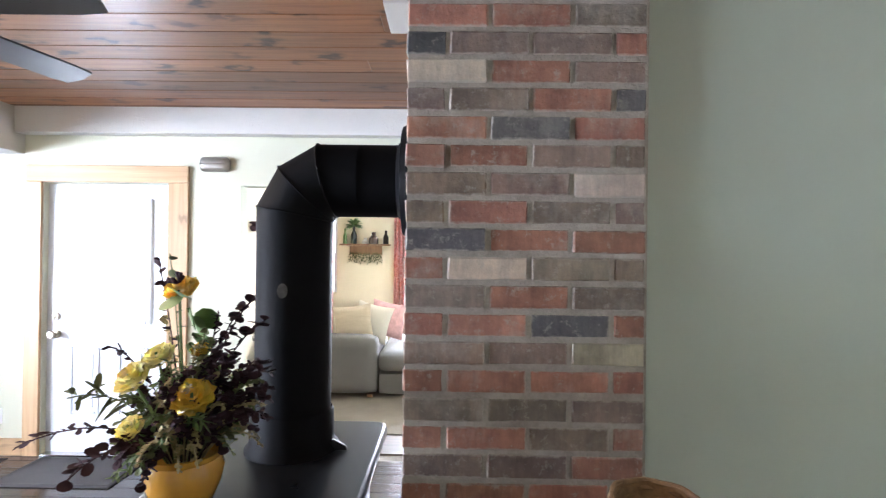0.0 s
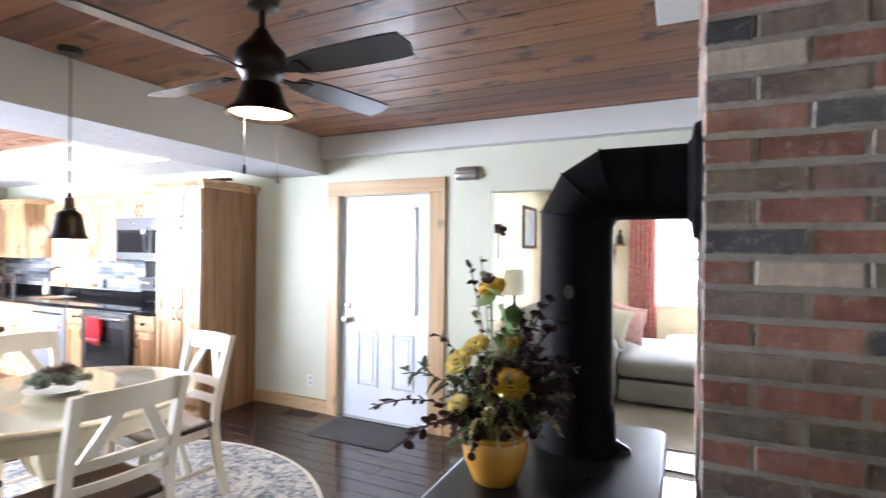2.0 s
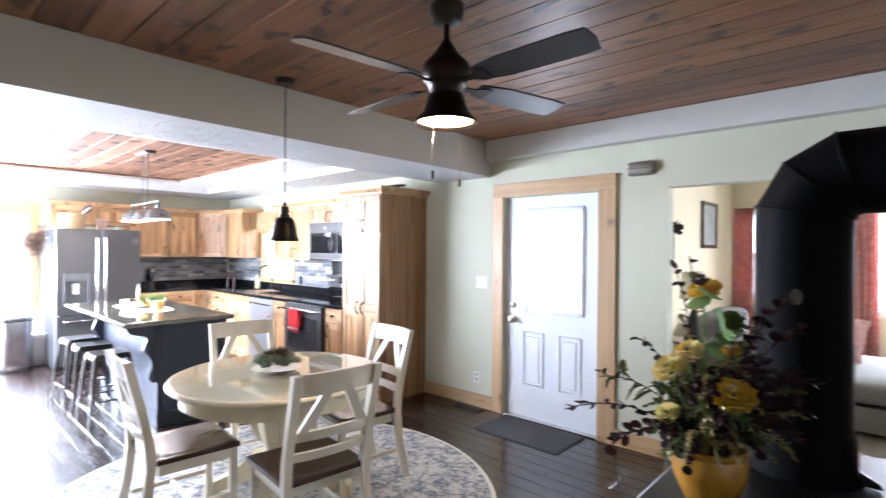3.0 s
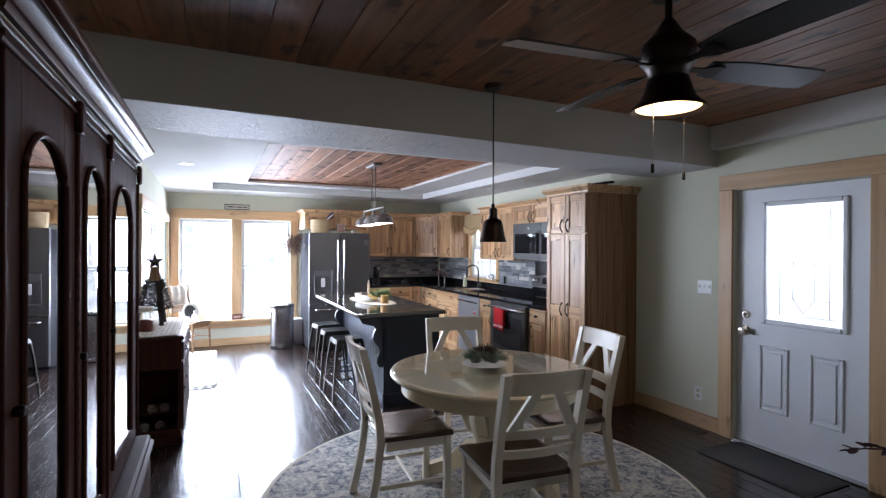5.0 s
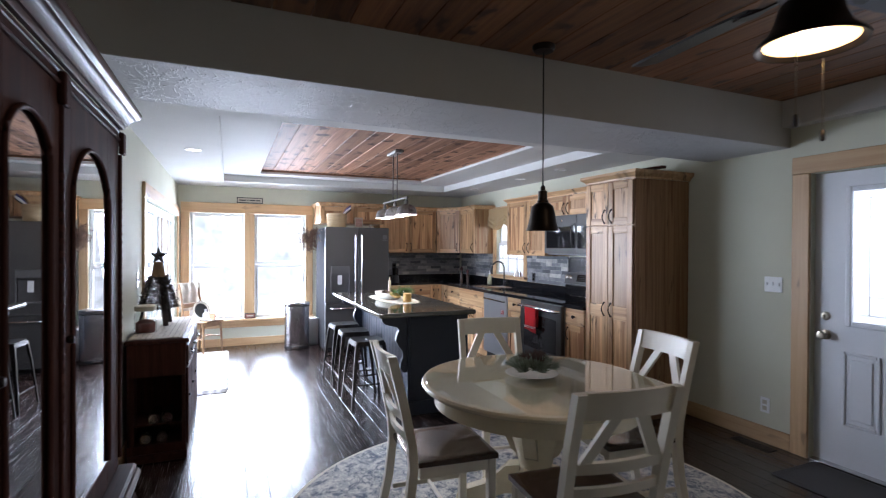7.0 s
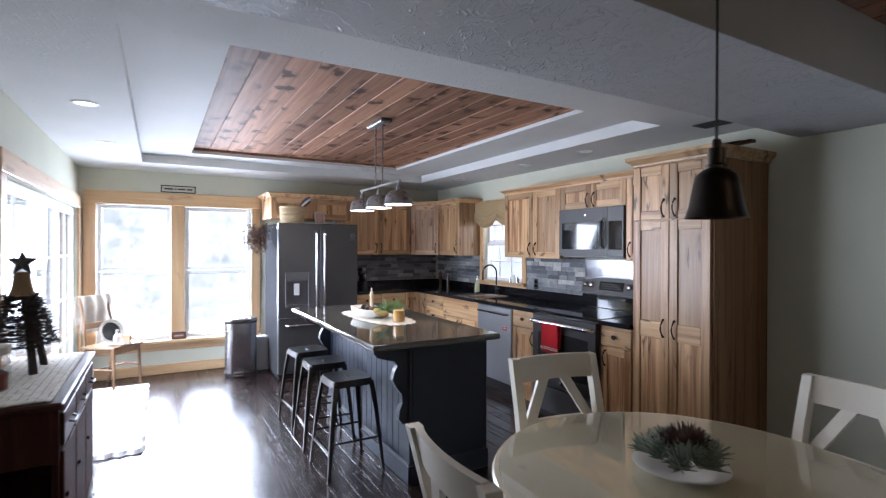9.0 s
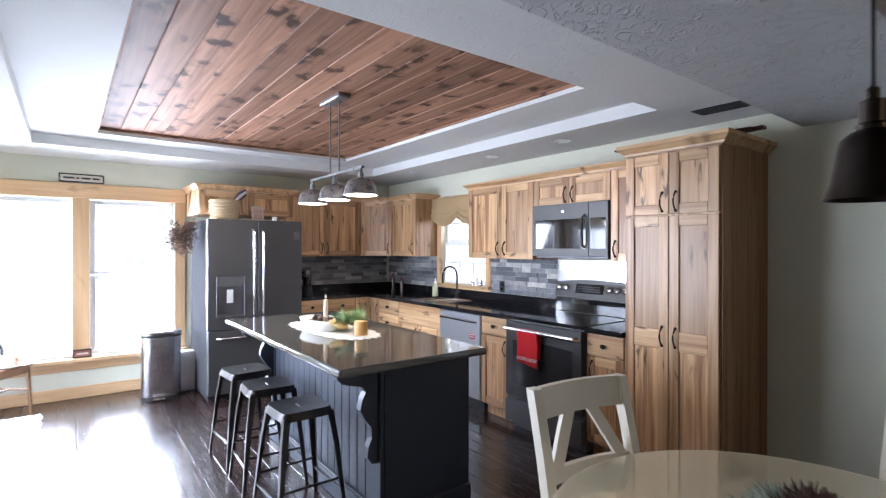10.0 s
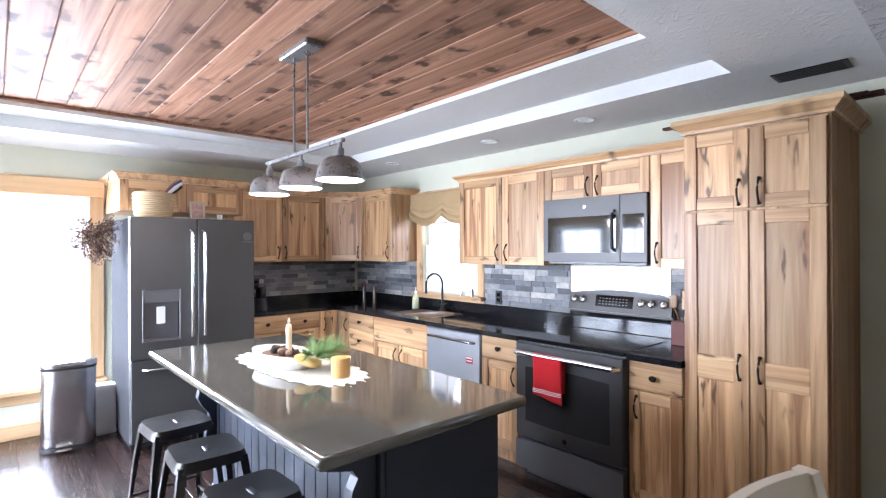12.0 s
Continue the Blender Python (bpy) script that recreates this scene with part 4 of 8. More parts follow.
def strips(parent, lo, hi, z0, z1, place, avoid=()):
    """Rows of stone strips with uneven lengths and depths."""
    rows = round((z1 - z0) / 0.046)
    h = (z1 - z0) / rows
    shared = {}
    for r in range(rows):
        u = lo - random.random() * 0.1
        while u < hi:
            w = random.choice((0.12, 0.18, 0.24))
            a, b = max(u, lo), min(u + w, hi)
            zc = z0 + h * (r + 0.5)
            if b - a > 0.012 and not any(q[0] < b and q[1] > a and q[2] < zc < q[3] for q in avoid):
                d = random.choice((0.008, 0.011, 0.014))
                key = (round(b - a, 2), d)
                if key not in shared:
                    shared[key] = Shape().box(0, 0, 0, key[0] - 0.0015, -d, h - 0.0015, 0.0015).mesh("stone_strip", STONE)
                part("stone_strip", shared[key], None, parent, m=place(a, z0 + h * r))
            u += w


bs = thing("backsplash", "grey split-stone strip backsplash above the worktop", "backsplash", kind="structure")
strips(bs, -5.735, -4.84, 1.002, 1.364, lambda u, z: pose(u, YN - 0.002, z))
strips(bs, -7.82, -6.69, 1.002, 1.364, lambda u, z: pose(u, YN - 0.002, z))
strips(bs, -4.08, -3.75, 1.002, 1.364, lambda u, z: pose(u, YN - 0.002, z))
strips(bs, 2.65, 4.20, 1.002, 1.364, lambda u, z: pose(XW + 0.002, u, z, 0, 0, 90))
solo("splash_plate", Shape().box(-4.835, YN - 0.012, 0.93, -4.085, YN - 0.002, 1.36, 0.002), plain("polished_steel_sheet", (0.72, 0.73, 0.75), 0.12, 1.0, vary=0.04, scale=5, bump=0.06), "polished steel splash plate behind the range", "splash plate")


# fridge
FRX, FRY0, FRY1 = -6.90, 1.715, 2.625
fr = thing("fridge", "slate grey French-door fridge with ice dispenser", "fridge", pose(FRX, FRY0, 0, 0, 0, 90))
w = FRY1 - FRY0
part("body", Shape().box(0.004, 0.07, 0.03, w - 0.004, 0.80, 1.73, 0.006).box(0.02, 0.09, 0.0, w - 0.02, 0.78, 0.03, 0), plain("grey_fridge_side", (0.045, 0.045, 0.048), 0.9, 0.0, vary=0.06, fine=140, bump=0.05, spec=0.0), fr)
s = Shape()
hx0, hx1, hz0, hz1 = 0.075, 0.34, 0.80, 1.19
lw = w / 2 - 0.003
for r in ((0, 0.68, lw, hz0), (0, hz0, hx0, hz1), (hx1, hz0, lw, hz1), (0, hz1, lw, 1.735)):
    s.box(r[0], 0, r[1], r[2], 0.065, r[3], 0.0)
dl = part("door", s, SLATE, fr)
s = Shape()
bar_frame(s, hx0, hx1, hz0, hz1, 0.012, -0.004, 0.02, "x", 0.003)
s.box(hx0 + 0.012, 0.045, hz0 + 0.012, hx1 - 0.012, 0.06, hz1 - 0.1, 0).box(hx0 + 0.012, -0.002, hz1 - 0.1, hx1 - 0.012, 0.02, hz1 - 0.012, 0.002)
s.box(hx0 + 0.012, 0.0, hz0 + 0.005, hx1 - 0.012, 0.045, hz0 + 0.02, 0.002)
dsp = part("dispenser", s, DARK_SLATE, dl, "recessed ice and water dispenser")
part("paddle", Shape().box(0.175, 0.02, 0.93, 0.235, 0.032, 1.06, 0.006), WHITE, dsp, "pale dispenser paddle")
dr = part("door", Shape().box(w / 2 + 0.003, 0, 0.68, w, 0.065, 1.735, 0.008), SLATE, fr)
fz = part("drawer", Shape().box(0, 0, 0.06, w, 0.065, 0.672, 0.008), SLATE, fr)
for d, x in ((dl, w / 2 - 0.045), (dr, w / 2 + 0.045)):
    part("handle", Shape().tube([(x, 0, 0.80), (x, -0.045, 0.82), (x, -0.055, 1.22), (x, -0.045, 1.62), (x, 0, 1.64)], 0.012, 10), CHROME, d, "long steel bar handle")
part("handle", Shape().tube([(0.08, 0, 0.60), (0.10, -0.05, 0.60), (w - 0.10, -0.05, 0.60), (w - 0.08, 0, 0.60)], 0.012, 10), CHROME, fz, "long steel bar handle")
part("badge", Shape().lathe([(0.035, 0), (0.035, 0.004), (0, 0.005)], 20, m=pose(w - 0.06, -0.0, 1.60, 90)).box(w - 0.10, -0.006, 1.55, w - 0.02, -0.0005, 1.56, 0.001), DARK_SLATE, dr, "round dark emblem")

# microwave
mw = thing("microwave", "slate grey over-the-range microwave oven", "microwave", pose(-4.832, 3.885, 1.40))
part("body", Shape().box(0.003, 0.032, 0, 0.757, 0.353, 0.422, 0.004).box(0.02, 0.03, -0.018, 0.74, 0.33, -0.0005, 0.004), DARK_SLATE, mw)
s = Shape()
for r in ((0, 0, 0.58, 0.06), (0, 0.06, 0.035, 0.30), (0.555, 0.06, 0.58, 0.30), (0, 0.30, 0.58, 0.425)):
    s.box(r[0], 0, r[1], r[2], 0.03, r[3], 0)
md = part("door", s, SLATE, mw)
part("window", Shape().box(0.035, 0.004, 0.06, 0.555, 0.02, 0.30, 0.0), BLACK_GLASS, md, "black glass")
part("handle", Shape().tube([(0.545, 0.0, 0.075), (0.545, -0.03, 0.09), (0.545, -0.036, 0.19), (0.545, -0.03, 0.31), (0.545, 0.0, 0.325)], 0.011, 10), BLACK_METAL, md)
cp = part("control_panel", Shape().box(0.583, 0, 0, 0.757, 0.03, 0.425, 0.003), SLATE, mw)
part("keypad", Shape().box(0.60, -0.003, 0.06, 0.74, 0.001, 0.30, 0.002), BLACK_GLASS, cp)
part("badge", Shape().lathe([(0.012, 0), (0.012, 0.002), (0, 0.003)], 16, m=pose(0.33, 0, 0.365, 90)), CHROME, md)

# range
def slab_front(x0, x1, z0, z1):
    """A thin oven window with softly curved top and bottom edges."""
    n = 10
    top = [(x0 + (x1 - x0) * i / n, z1 - 0.012 * (2 * i / n - 1) ** 2) for i in range(n + 1)]
    low = [(x1 - (x1 - x0) * i / n, z0 + 0.008 * (2 * i / n - 1) ** 2) for i in range(n + 1)]
    return Shape().prism(top + low, -0.0222, -0.0195, "y")


rg = thing("range", "slate freestanding electric range with glass cooktop", "range", pose(-4.812, 3.565, 0))
RW = 0.765
part("body", Shape().box(0.003, 0.03, 0.06, RW - 0.003, 0.655, 0.885, 0.003).box(0.03, 0.06, 0, RW - 0.03, 0.6, 0.06, 0), DARK_SLATE, rg)
part("cooktop", Shape().box(0, -0.005, 0.886, RW, 0.60, 0.912, 0.004), BLACK_GLASS, rg, "black glass cooktop")
BLACK_SLATE = plain("black_slate_steel", (0.06, 0.059, 0.06), 0.34, 0.5, vary=0.06, bump=0.01)
od = part("oven_door", Shape().box(0.004, -0.02, 0.27, RW - 0.004, 0.028, 0.875, 0.006), BLACK_SLATE, rg)
part("window", slab_front(0.085, RW - 0.085, 0.37, 0.735), plain("dark_oven_glass", (0.026, 0.026, 0.028), 0.14, vary=0.1, bump=0), od, "dark oven glass")
part("handle", Shape().tube([(0.035, -0.02, 0.815), (0.04, -0.065, 0.82), (RW - 0.04, -0.065, 0.82), (RW - 0.035, -0.02, 0.815)], 0.018, 14), CHROME, od, "polished steel bar handle")
part("badge", Shape().lathe([(0.016, 0), (0.016, 0.003), (0, 0.004)], 18, m=pose(RW / 2, -0.02, 0.315, 90)), CHROME, od)
s = Shape().grid(20, 2, lambda u, v: (0.004 + (RW - 0.008) * u, -0.022 + 0.0 * v, 0.065 + (0.19 - 0.018 * (2 * u - 1) ** 2) * v))
s.box(0.004, -0.0215, 0.065, RW - 0.004, 0.028, 0.243, 0.004)
part("drawer", s, DARK_SLATE, rg)
bg = Shape()
n = 16
prof = [(RW * i / n, 1.165 + 0.03 * (1 - (2 * i / n - 1) ** 2)) for i in range(n + 1)]
bg.prism([(0, 0.913)] + prof + [(RW, 0.913)], 0.615, 0.665, "y")
bk = part("back_guard", bg, SLATE, rg)
tilt = Matrix.Translation((0, 0.615, 1.04)) @ pose(0, 0, 0, -14, 0, 0)
part("control_face", Shape().prism([(0.004, 0.0)] + [(a if 0 < a < RW else (0.004 if a == 0 else RW - 0.004), z - 1.045) for a, z in prof] + [(RW - 0.004, 0.0)], -0.03, 0.0, "y", m=tilt), SLATE, bk)
part("display", Shape().box(0.22, -0.034, 0.035, 0.50, -0.029, 0.115, 0.002, m=tilt), BLACK_GLASS, bk, "black touch display")
s = Shape()
for i in range(3):
    for j in range(9):
        s.box(0.25 + j * 0.025, -0.0352, 0.05 + i * 0.02, 0.262 + j * 0.025, -0.0343, 0.055 + i * 0.02, 0, m=tilt)
part("key_mark", s, plain("faint_key_print", (0.16, 0.16, 0.17), 0.5, vary=0.1), bk, "faint pale key marks")
for x in (0.05, 0.12, 0.56, 0.63, 0.71):
    part("knob", Shape().lathe([(0.027, 0), (0.026, 0.02), (0.022, 0.024), (0, 0.025)], 18, m=tilt @ pose(x, -0.03, 0.075, 90)).box(x - 0.004, -0.062, 0.055, x + 0.004, -0.052, 0.095, 0.001, m=tilt), CHROME, bk, "steel knob")
part("lower_strip", Shape().box(0.006, 0.598, 0.9135, RW - 0.006, 0.613, 1.03, 0.003), BLACK_GLASS, bk)

# dishwasher
dw = thing("dishwasher", "slate dishwasher with a red energy sticker", "dishwasher", pose(-5.765, BF, 0))
part("body", Shape().box(0.003, 0.03, 0.1, 0.595, 0.62, 0.868, 0.003), DARK_SLATE, dw)
dd = part("door", Shape().box(0.003, -0.012, 0.115, 0.595, 0.028, 0.866, 0.006), plain("pale_slate_steel", (0.40, 0.41, 0.43), 0.34, 0.75, vary=0.05, fine=120, bump=0.02), dw)
part("handle", Shape().tube([(0.05, -0.012, 0.80), (0.06, -0.045, 0.805), (0.3, -0.05, 0.807), (0.535, -0.045, 0.805), (0.545, -0.012, 0.80)], 0.011, 10), CHROME, dd, "curved steel handle")
part("sticker", Shape().box(0.455, -0.0135, 0.645, 0.525, -0.0122, 0.695, 0.0).box(0.46, -0.0142, 0.68, 0.52, -0.0137, 0.69, 0, 1).box(0.46, -0.0142, 0.66, 0.515, -0.0137, 0.667, 0, 1), [plain("red_label", (0.45, 0.03, 0.03), 0.5), WHITE], dd, "small red sticker with pale bars")
part("kick_plate", Shape().box(0.003, 0.04, 0.0, 0.595, 0.06, 0.1, 0.002), BLACK_PLASTIC, dw)

# red towel on the oven handle
RED = plain("red_terry", (0.50, 0.010, 0.016), 0.95, vary=0.15, fine=200, bump=0.6)
tx0, tx1, ty = -4.615, -4.41, 3.565 - 0.065


def towel_pt(u, v):
    drop = (0.285 - 0.03 * (1 - u)) if v > 0.5 else 0.22
    a = (v - 0.5) * 2
    z = 0.836 - abs(a) ** 1.5 * drop if abs(a) > 0.08 else 0.838
    return (tx0 + (tx1 - tx0) * u + 0.004 * math.sin(9 * v), ty - (0.019 if a > 0 else -0.019) * min(1, abs(a) * 6) - 0.004 * math.sin(u * 9 + 2 * v) * abs(a), z)


s = Shape().grid(14, 40, towel_pt)
tw = solo("dish_towel", s, RED, "folded red dish towel hanging from the oven handle", "towel")
sol = tw.modifiers.new("thickness", "SOLIDIFY")
sol.thickness = 0.005
s = Shape()
for z in (0.600, 0.609, 0.618):
    s.grid(14, 1, lambda u, v: (tx0 + (tx1 - tx0) * u + 0.002, ty - 0.0255 - 0.004 * math.sin(u * 9 + 1.7), z + 0.004 * v))
part("stripe", s, WHITE, tw, "white woven stripes")

# island
isl = thing("kitchen_island", "midnight blue island with grooved panels and grey-brown stone top", "kitchen island")
IX0, IX1, IY0, IY1 = -5.72, -4.03, 1.93, 2.50
part("body", Shape().box(IX0 + 0.012, IY0 + 0.012, 0.0, IX1 - 0.012, IY1 - 0.005, 0.872, 0.0), ISLAND_PAINT, isl)
n = 16
for i in range(n):
    w = (IX1 - IX0 - 0.16) / n
    part("board", Shape().box(IX0 + 0.08 + w * i + 0.001, IY0, 0.13, IX0 + 0.08 + w * (i + 1) - 0.001, IY0 + 0.012, 0.83, 0.004), ISLAND_PAINT, isl)
for x in (IX0, IX1 - 0.09):
    part("post", Shape().box(x, IY0 - 0.008, 0.0, x + 0.09, IY0 + 0.012, 0.872, 0.004), ISLAND_PAINT, isl)
s = Shape().box(IX0 - 0.008, IY0 - 0.02, 0, IX1 + 0.012, IY0 - 0.0085, 0.12, 0.004).box(IX0 - 0.006, IY0 - 0.016, 0.1205, IX1 + 0.01, IY0 - 0.0085, 0.135, 0.004)
s.box(IX1 - 0.011, IY0 - 0.008, 0, IX1 + 0.014, IY1 + 0.008, 0.12, 0.004)
part("plinth", s, ISLAND_PAINT, isl)
part("end_panel", Shape().box(IX1 - 0.0115, IY0 + 0.013, 0.121, IX1 + 0.002, IY1, 0.87, 0.003), ISLAND_PAINT, isl)


def corbel(x):
    pts = [(0, 0), (0, -0.50)]
    curve = [(0.0, -0.50), (0.035, -0.495), (0.06, -0.46), (0.055, -0.41), (0.035, -0.365), (0.04, -0.31), (0.075, -0.265), (0.10, -0.215), (0.09, -0.165), (0.07, -0.13), (0.09, -0.10), (0.15, -0.085), (0.20, -0.07), (0.225, -0.04), (0.225, 0.0)]
    out = [(IY0 - 0.009 - u, 0.872 + w) for u, w in curve] + [(IY0 - 0.009, 0.872)]
    return Shape().prism(out, x, x + 0.045, "x")


for x in (IX1 - 0.068, IX0 + 0.022):
    part("corbel", corbel(x), ISLAND_PAINT, isl, "scrolled support bracket")
top = slab(-5.895, 1.628, -3.885, 2.515, 0.876, 0.916, 0.014, 0.02)
tp = part("worktop", top, ISLAND_STONE, isl, "polished grey-brown stone top with a rolled edge")


# bar stools
def stool(m, label):
    st = thing("bar_stool", label, "bar stool", m, "stools along the island")
    h, r = 0.61, 0.15
    s = Shape()

    def seat_pt(u, v):
        a, b = 2 * u - 1, 2 * v - 1
        k = max(abs(a), abs(b))
        q = (abs(a) ** 6 + abs(b) ** 6) ** (1 / 6) or 1
        f = k / q
        return (a * f * r, b * f * r, h - (0.012 if k > 0.93 else 0) - 0.006 * (1 - k) + (0 if k < 0.999 else -0.03))
    s.grid(24, 24, seat_pt)
    se = part("seat", s, GUNMETAL, st)
    part("grip_slot", Shape().cushion(-0.035, -0.012, h - 0.012, 0.035, 0.012, h - 0.0025, 0.005, 0, 4), BLACK_PLASTIC, se, "dark hand slot")
    f, t = 0.185, 0.125
    for sx in (-1, 1):
        for sy in (-1, 1):
            lg = Shape()
            vs = []
            for z, c, w in ((h - 0.02, t + 0.012, 0.036), (h - 0.2, t + 0.035, 0.030), (0.0, f + 0.01, 0.018)):
                vs += [(sx * c, sy * c, z), (sx * (c - w), sy * c, z), (sx * (c - w), sy * (c - 0.003), z), (sx * (c - 0.003), sy * (c - 0.003), z), (sx * (c - 0.003), sy * (c - w), z), (sx * c, sy * (c - w), z)]
            fs = [[i * 6 + j, i * 6 + (j + 1) % 6, (i + 1) * 6 + (j + 1) % 6, (i + 1) * 6 + j] for i in range(2) for j in range(6)] + [[0, 1, 2, 3, 4, 5], [12, 13, 14, 15, 16, 17]]
            part("leg", lg.add(vs, fs), GUNMETAL, st)
    for z, c in ((0.16, 0.17), (0.22, 0.163)):
        for k in range(4):
            if (z < 0.2) != (k % 2 == 0):
                continue
            a = [(-c, -c), (c, -c), (c, c), (-c, c)]
            p, q = a[k], a[(k + 1) % 4]
            part("foot_rail", Shape().tube([(p[0], p[1], z), (q[0], q[1], z)], 0.007, 8), GUNMETAL, st)
    return st


for x, a in ((-4.49, 2), (-5.02, -3), (-5.50, 4)):
    stool(pose(x, 1.675, 0, 0, 0, a), "gunmetal metal bar stool with square seat")


# ---- dining ----
def chair(m, label):
    c = thing("dining_chair", label, "dining chair", m, "chairs round the table")
    # local: faces +y, back at y = 0
    W2 = 0.222
    def saddle(u, v):
        a, b = 2 * u - 1, 2 * v - 1
        e = max(abs(a), abs(b))
        dip = 0.011 * (1 - a * a) ** 0.7 * max(0.0, 1 - abs(b + 0.15) ** 2.2) if e < 1 else 0
        return (0.225 * a * (1 - 0.05 * (1 - v)), 0.02 + 0.425 * v, 0.470 - dip - 0.006 * max(0, e - 0.93) / 0.07 + 0.003 * (abs(a) < 0.08) * (b > 0.2))
    s = Shape().grid(28, 28, saddle)
    rim = [(-0.214, 0.02), (0.214, 0.02), (0.225, 0.445), (-0.225, 0.445)]
    s.prism(rim, 0.4405, 0.4638, "z")
    part("seat", s, SEAT_WOOD, c, "dark brown saddle seat")
    part("seat_frame", Shape().box(-0.20, 0.055, 0.38, 0.20, 0.42, 0.4395, 0.004), CHAIR_PAINT, c)
    for sx in (-1, 1):
        part("leg", Shape().box(sx * 0.21, 0.40, 0, sx * 0.17, 0.44, 0.44, 0.004), CHAIR_PAINT, c)
        path = [(0.0, -0.055), (0.25, 0.0), (0.44, 0.02), (0.55, 0.012), (0.75, -0.03), (0.965, -0.085)]
        s = Shape()
        vs = []
        for z, y in path:
            vs += [(sx * 0.222, y - 0.02, z), (sx * 0.184, y - 0.02, z), (sx * 0.184, y + 0.022, z), (sx * 0.222, y + 0.022, z)]
        fs = [[i * 4 + j, i * 4 + (j + 1) % 4, (i + 1) * 4 + (j + 1) % 4, (i + 1) * 4 + j] for i in range(len(path) - 1) for j in range(4)] + [[0, 1, 2, 3], [20, 21, 22, 23]]
        part("back_post", s.add(vs, fs), CHAIR_PAINT, c)

    def back_y(z):
        return 0.012 + (z - 0.55) * -0.225

    def rail(z0, z1, th=0.02):
        n = 10
        s = Shape()
        vs = []
        for i in range(n + 1):
            x = -0.184 + 0.368 * i / n
            bow = -0.022 * (1 - (2 * i / n - 1) ** 2)
            for z, d in ((z0, 0), (z1, 0), (z1, th), (z0, th)):
                vs.append((x, back_y(z) - 0.01 + bow + d, z))
        fs = [[i * 4 + j, i * 4 + (j + 1) % 4, (i + 1) * 4 + (j + 1) % 4, (i + 1) * 4 + j] for i in range(n) for j in range(4)] + [[0, 1, 2, 3], [n * 4, n * 4 + 1, n * 4 + 2, n * 4 + 3]]
        return s.add(vs, fs)
    part("crest_rail", rail(0.865, 0.968, 0.022), CHAIR_PAINT, c)
    part("back_slat", rail(0.655, 0.70), CHAIR_PAINT, c)
    part("back_slat", rail(0.56, 0.60), CHAIR_PAINT, c)
    for sx in (-1, 1):
        s = Shape()
        a, b = (sx * 0.055, 0.87), (sx * 0.15, 0.698)
        vs = []
        for (x, z), bow in ((a, -0.02), (b, -0.008)):
            for dx, d in ((-0.026, 0), (0.026, 0), (0.026, 0.018), (-0.026, 0.018)):
                vs.append((x + dx, back_y(z) - 0.009 + bow + d, z))
        part("brace", s.add(vs, [[0, 1, 5, 4], [1, 2, 6, 5], [2, 3, 7, 6], [3, 0, 4, 7], [0, 1, 2, 3], [4, 5, 6, 7]]), CHAIR_PAINT, c, "slanted brace")
    for sx in (-1, 1):
        part("stretcher", Shape().box(sx * 0.20, 0.02, 0.17, sx * 0.182, 0.41, 0.195, 0.003), CHAIR_PAINT, c)
    part("stretcher", Shape().box(-0.182, 0.21, 0.174, 0.182, 0.228, 0.192, 0.003), CHAIR_PAINT, c)
    return c


RUGZ = 0.012
first = chair(pose(-1.36, 1.80, RUGZ, 0, 0, 90 - 6), "antique white dining chair with dark wooden seat")
for x, y, a in ((-2.05, 2.71, 180 - 7), (-2.91, 2.14, -90 - 9), (-2.29, 1.265, -4)):
    copy_thing(first, pose(x, y, RUGZ, 0, 0, a))

TX, TY = -2.22, 2.03
tb = thing("dining_table", "round antique white pedestal table with glass top", "dining table", pose(TX, TY, RUGZ))
part("tabletop", Shape().lathe([(0.0, 0.705), (0.58, 0.705), (0.605, 0.712), (0.62, 0.722), (0.625, 0.735), (0.618, 0.745), (0.0, 0.745)], 64), TABLE_PAINT, tb)
part("apron", Shape().lathe([(0.53, 0.62), (0.555, 0.625), (0.555, 0.7045), (0.53, 0.7045), (0.53, 0.62)], 64, caps=False), TABLE_PAINT, tb)
glass_top = pane_glass("table_glass_top", (0.97, 0.98, 0.97), 0.0, 0.9, 4.2)
part("glass", Shape().lathe([(0.0, 0.746), (0.60, 0.746), (0.603, 0.749), (0.60, 0.752), (0, 0.752)], 64), glass_top, tb, "clear glass cover").visible_shadow = False
part("pedestal", Shape().lathe([(0.11, 0.10), (0.13, 0.14), (0.115, 0.20), (0.085, 0.26), (0.10, 0.34), (0.125, 0.42), (0.12, 0.50), (0.10, 0.56), (0.15, 0.6), (0.17, 0.7045)], 28), TABLE_PAINT, tb)
for a in range(4):
    ang = math.radians(45 + 90 * a)
    out = [(0.08, 0.12), (0.08, 0.28), (0.16, 0.26), (0.28, 0.14), (0.40, 0.085), (0.44, 0.06), (0.45, 0.0), (0.40, 0.0), (0.36, 0.03), (0.24, 0.07), (0.16, 0.11)]
    part("foot", Shape().prism(out, -0.045, 0.045, "y", m=pose(0, 0, 0, 0, 0, math.degrees(ang))), TABLE_PAINT, tb)
    out = [(0.15, 0.62), (0.07, 0.42), (0.07, 0.32), (0.13, 0.36), (0.30, 0.7045), (0.20, 0.7045)]
    part("arm_brace", Shape().prism(out, -0.035, 0.035, "y", m=pose(0, 0, 0, 0, 0, math.degrees(ang))), TABLE_PAINT, tb)

# round rug
k = Nodes("distressed_rug")
v = k.coords((1, 1, 1), False)
a, b, f = k.noise(v, 10, 6, 0.7, 1.2), k.noise(v, 24, 5, 0.65, 0.8), k.noise(v, 160, 3)
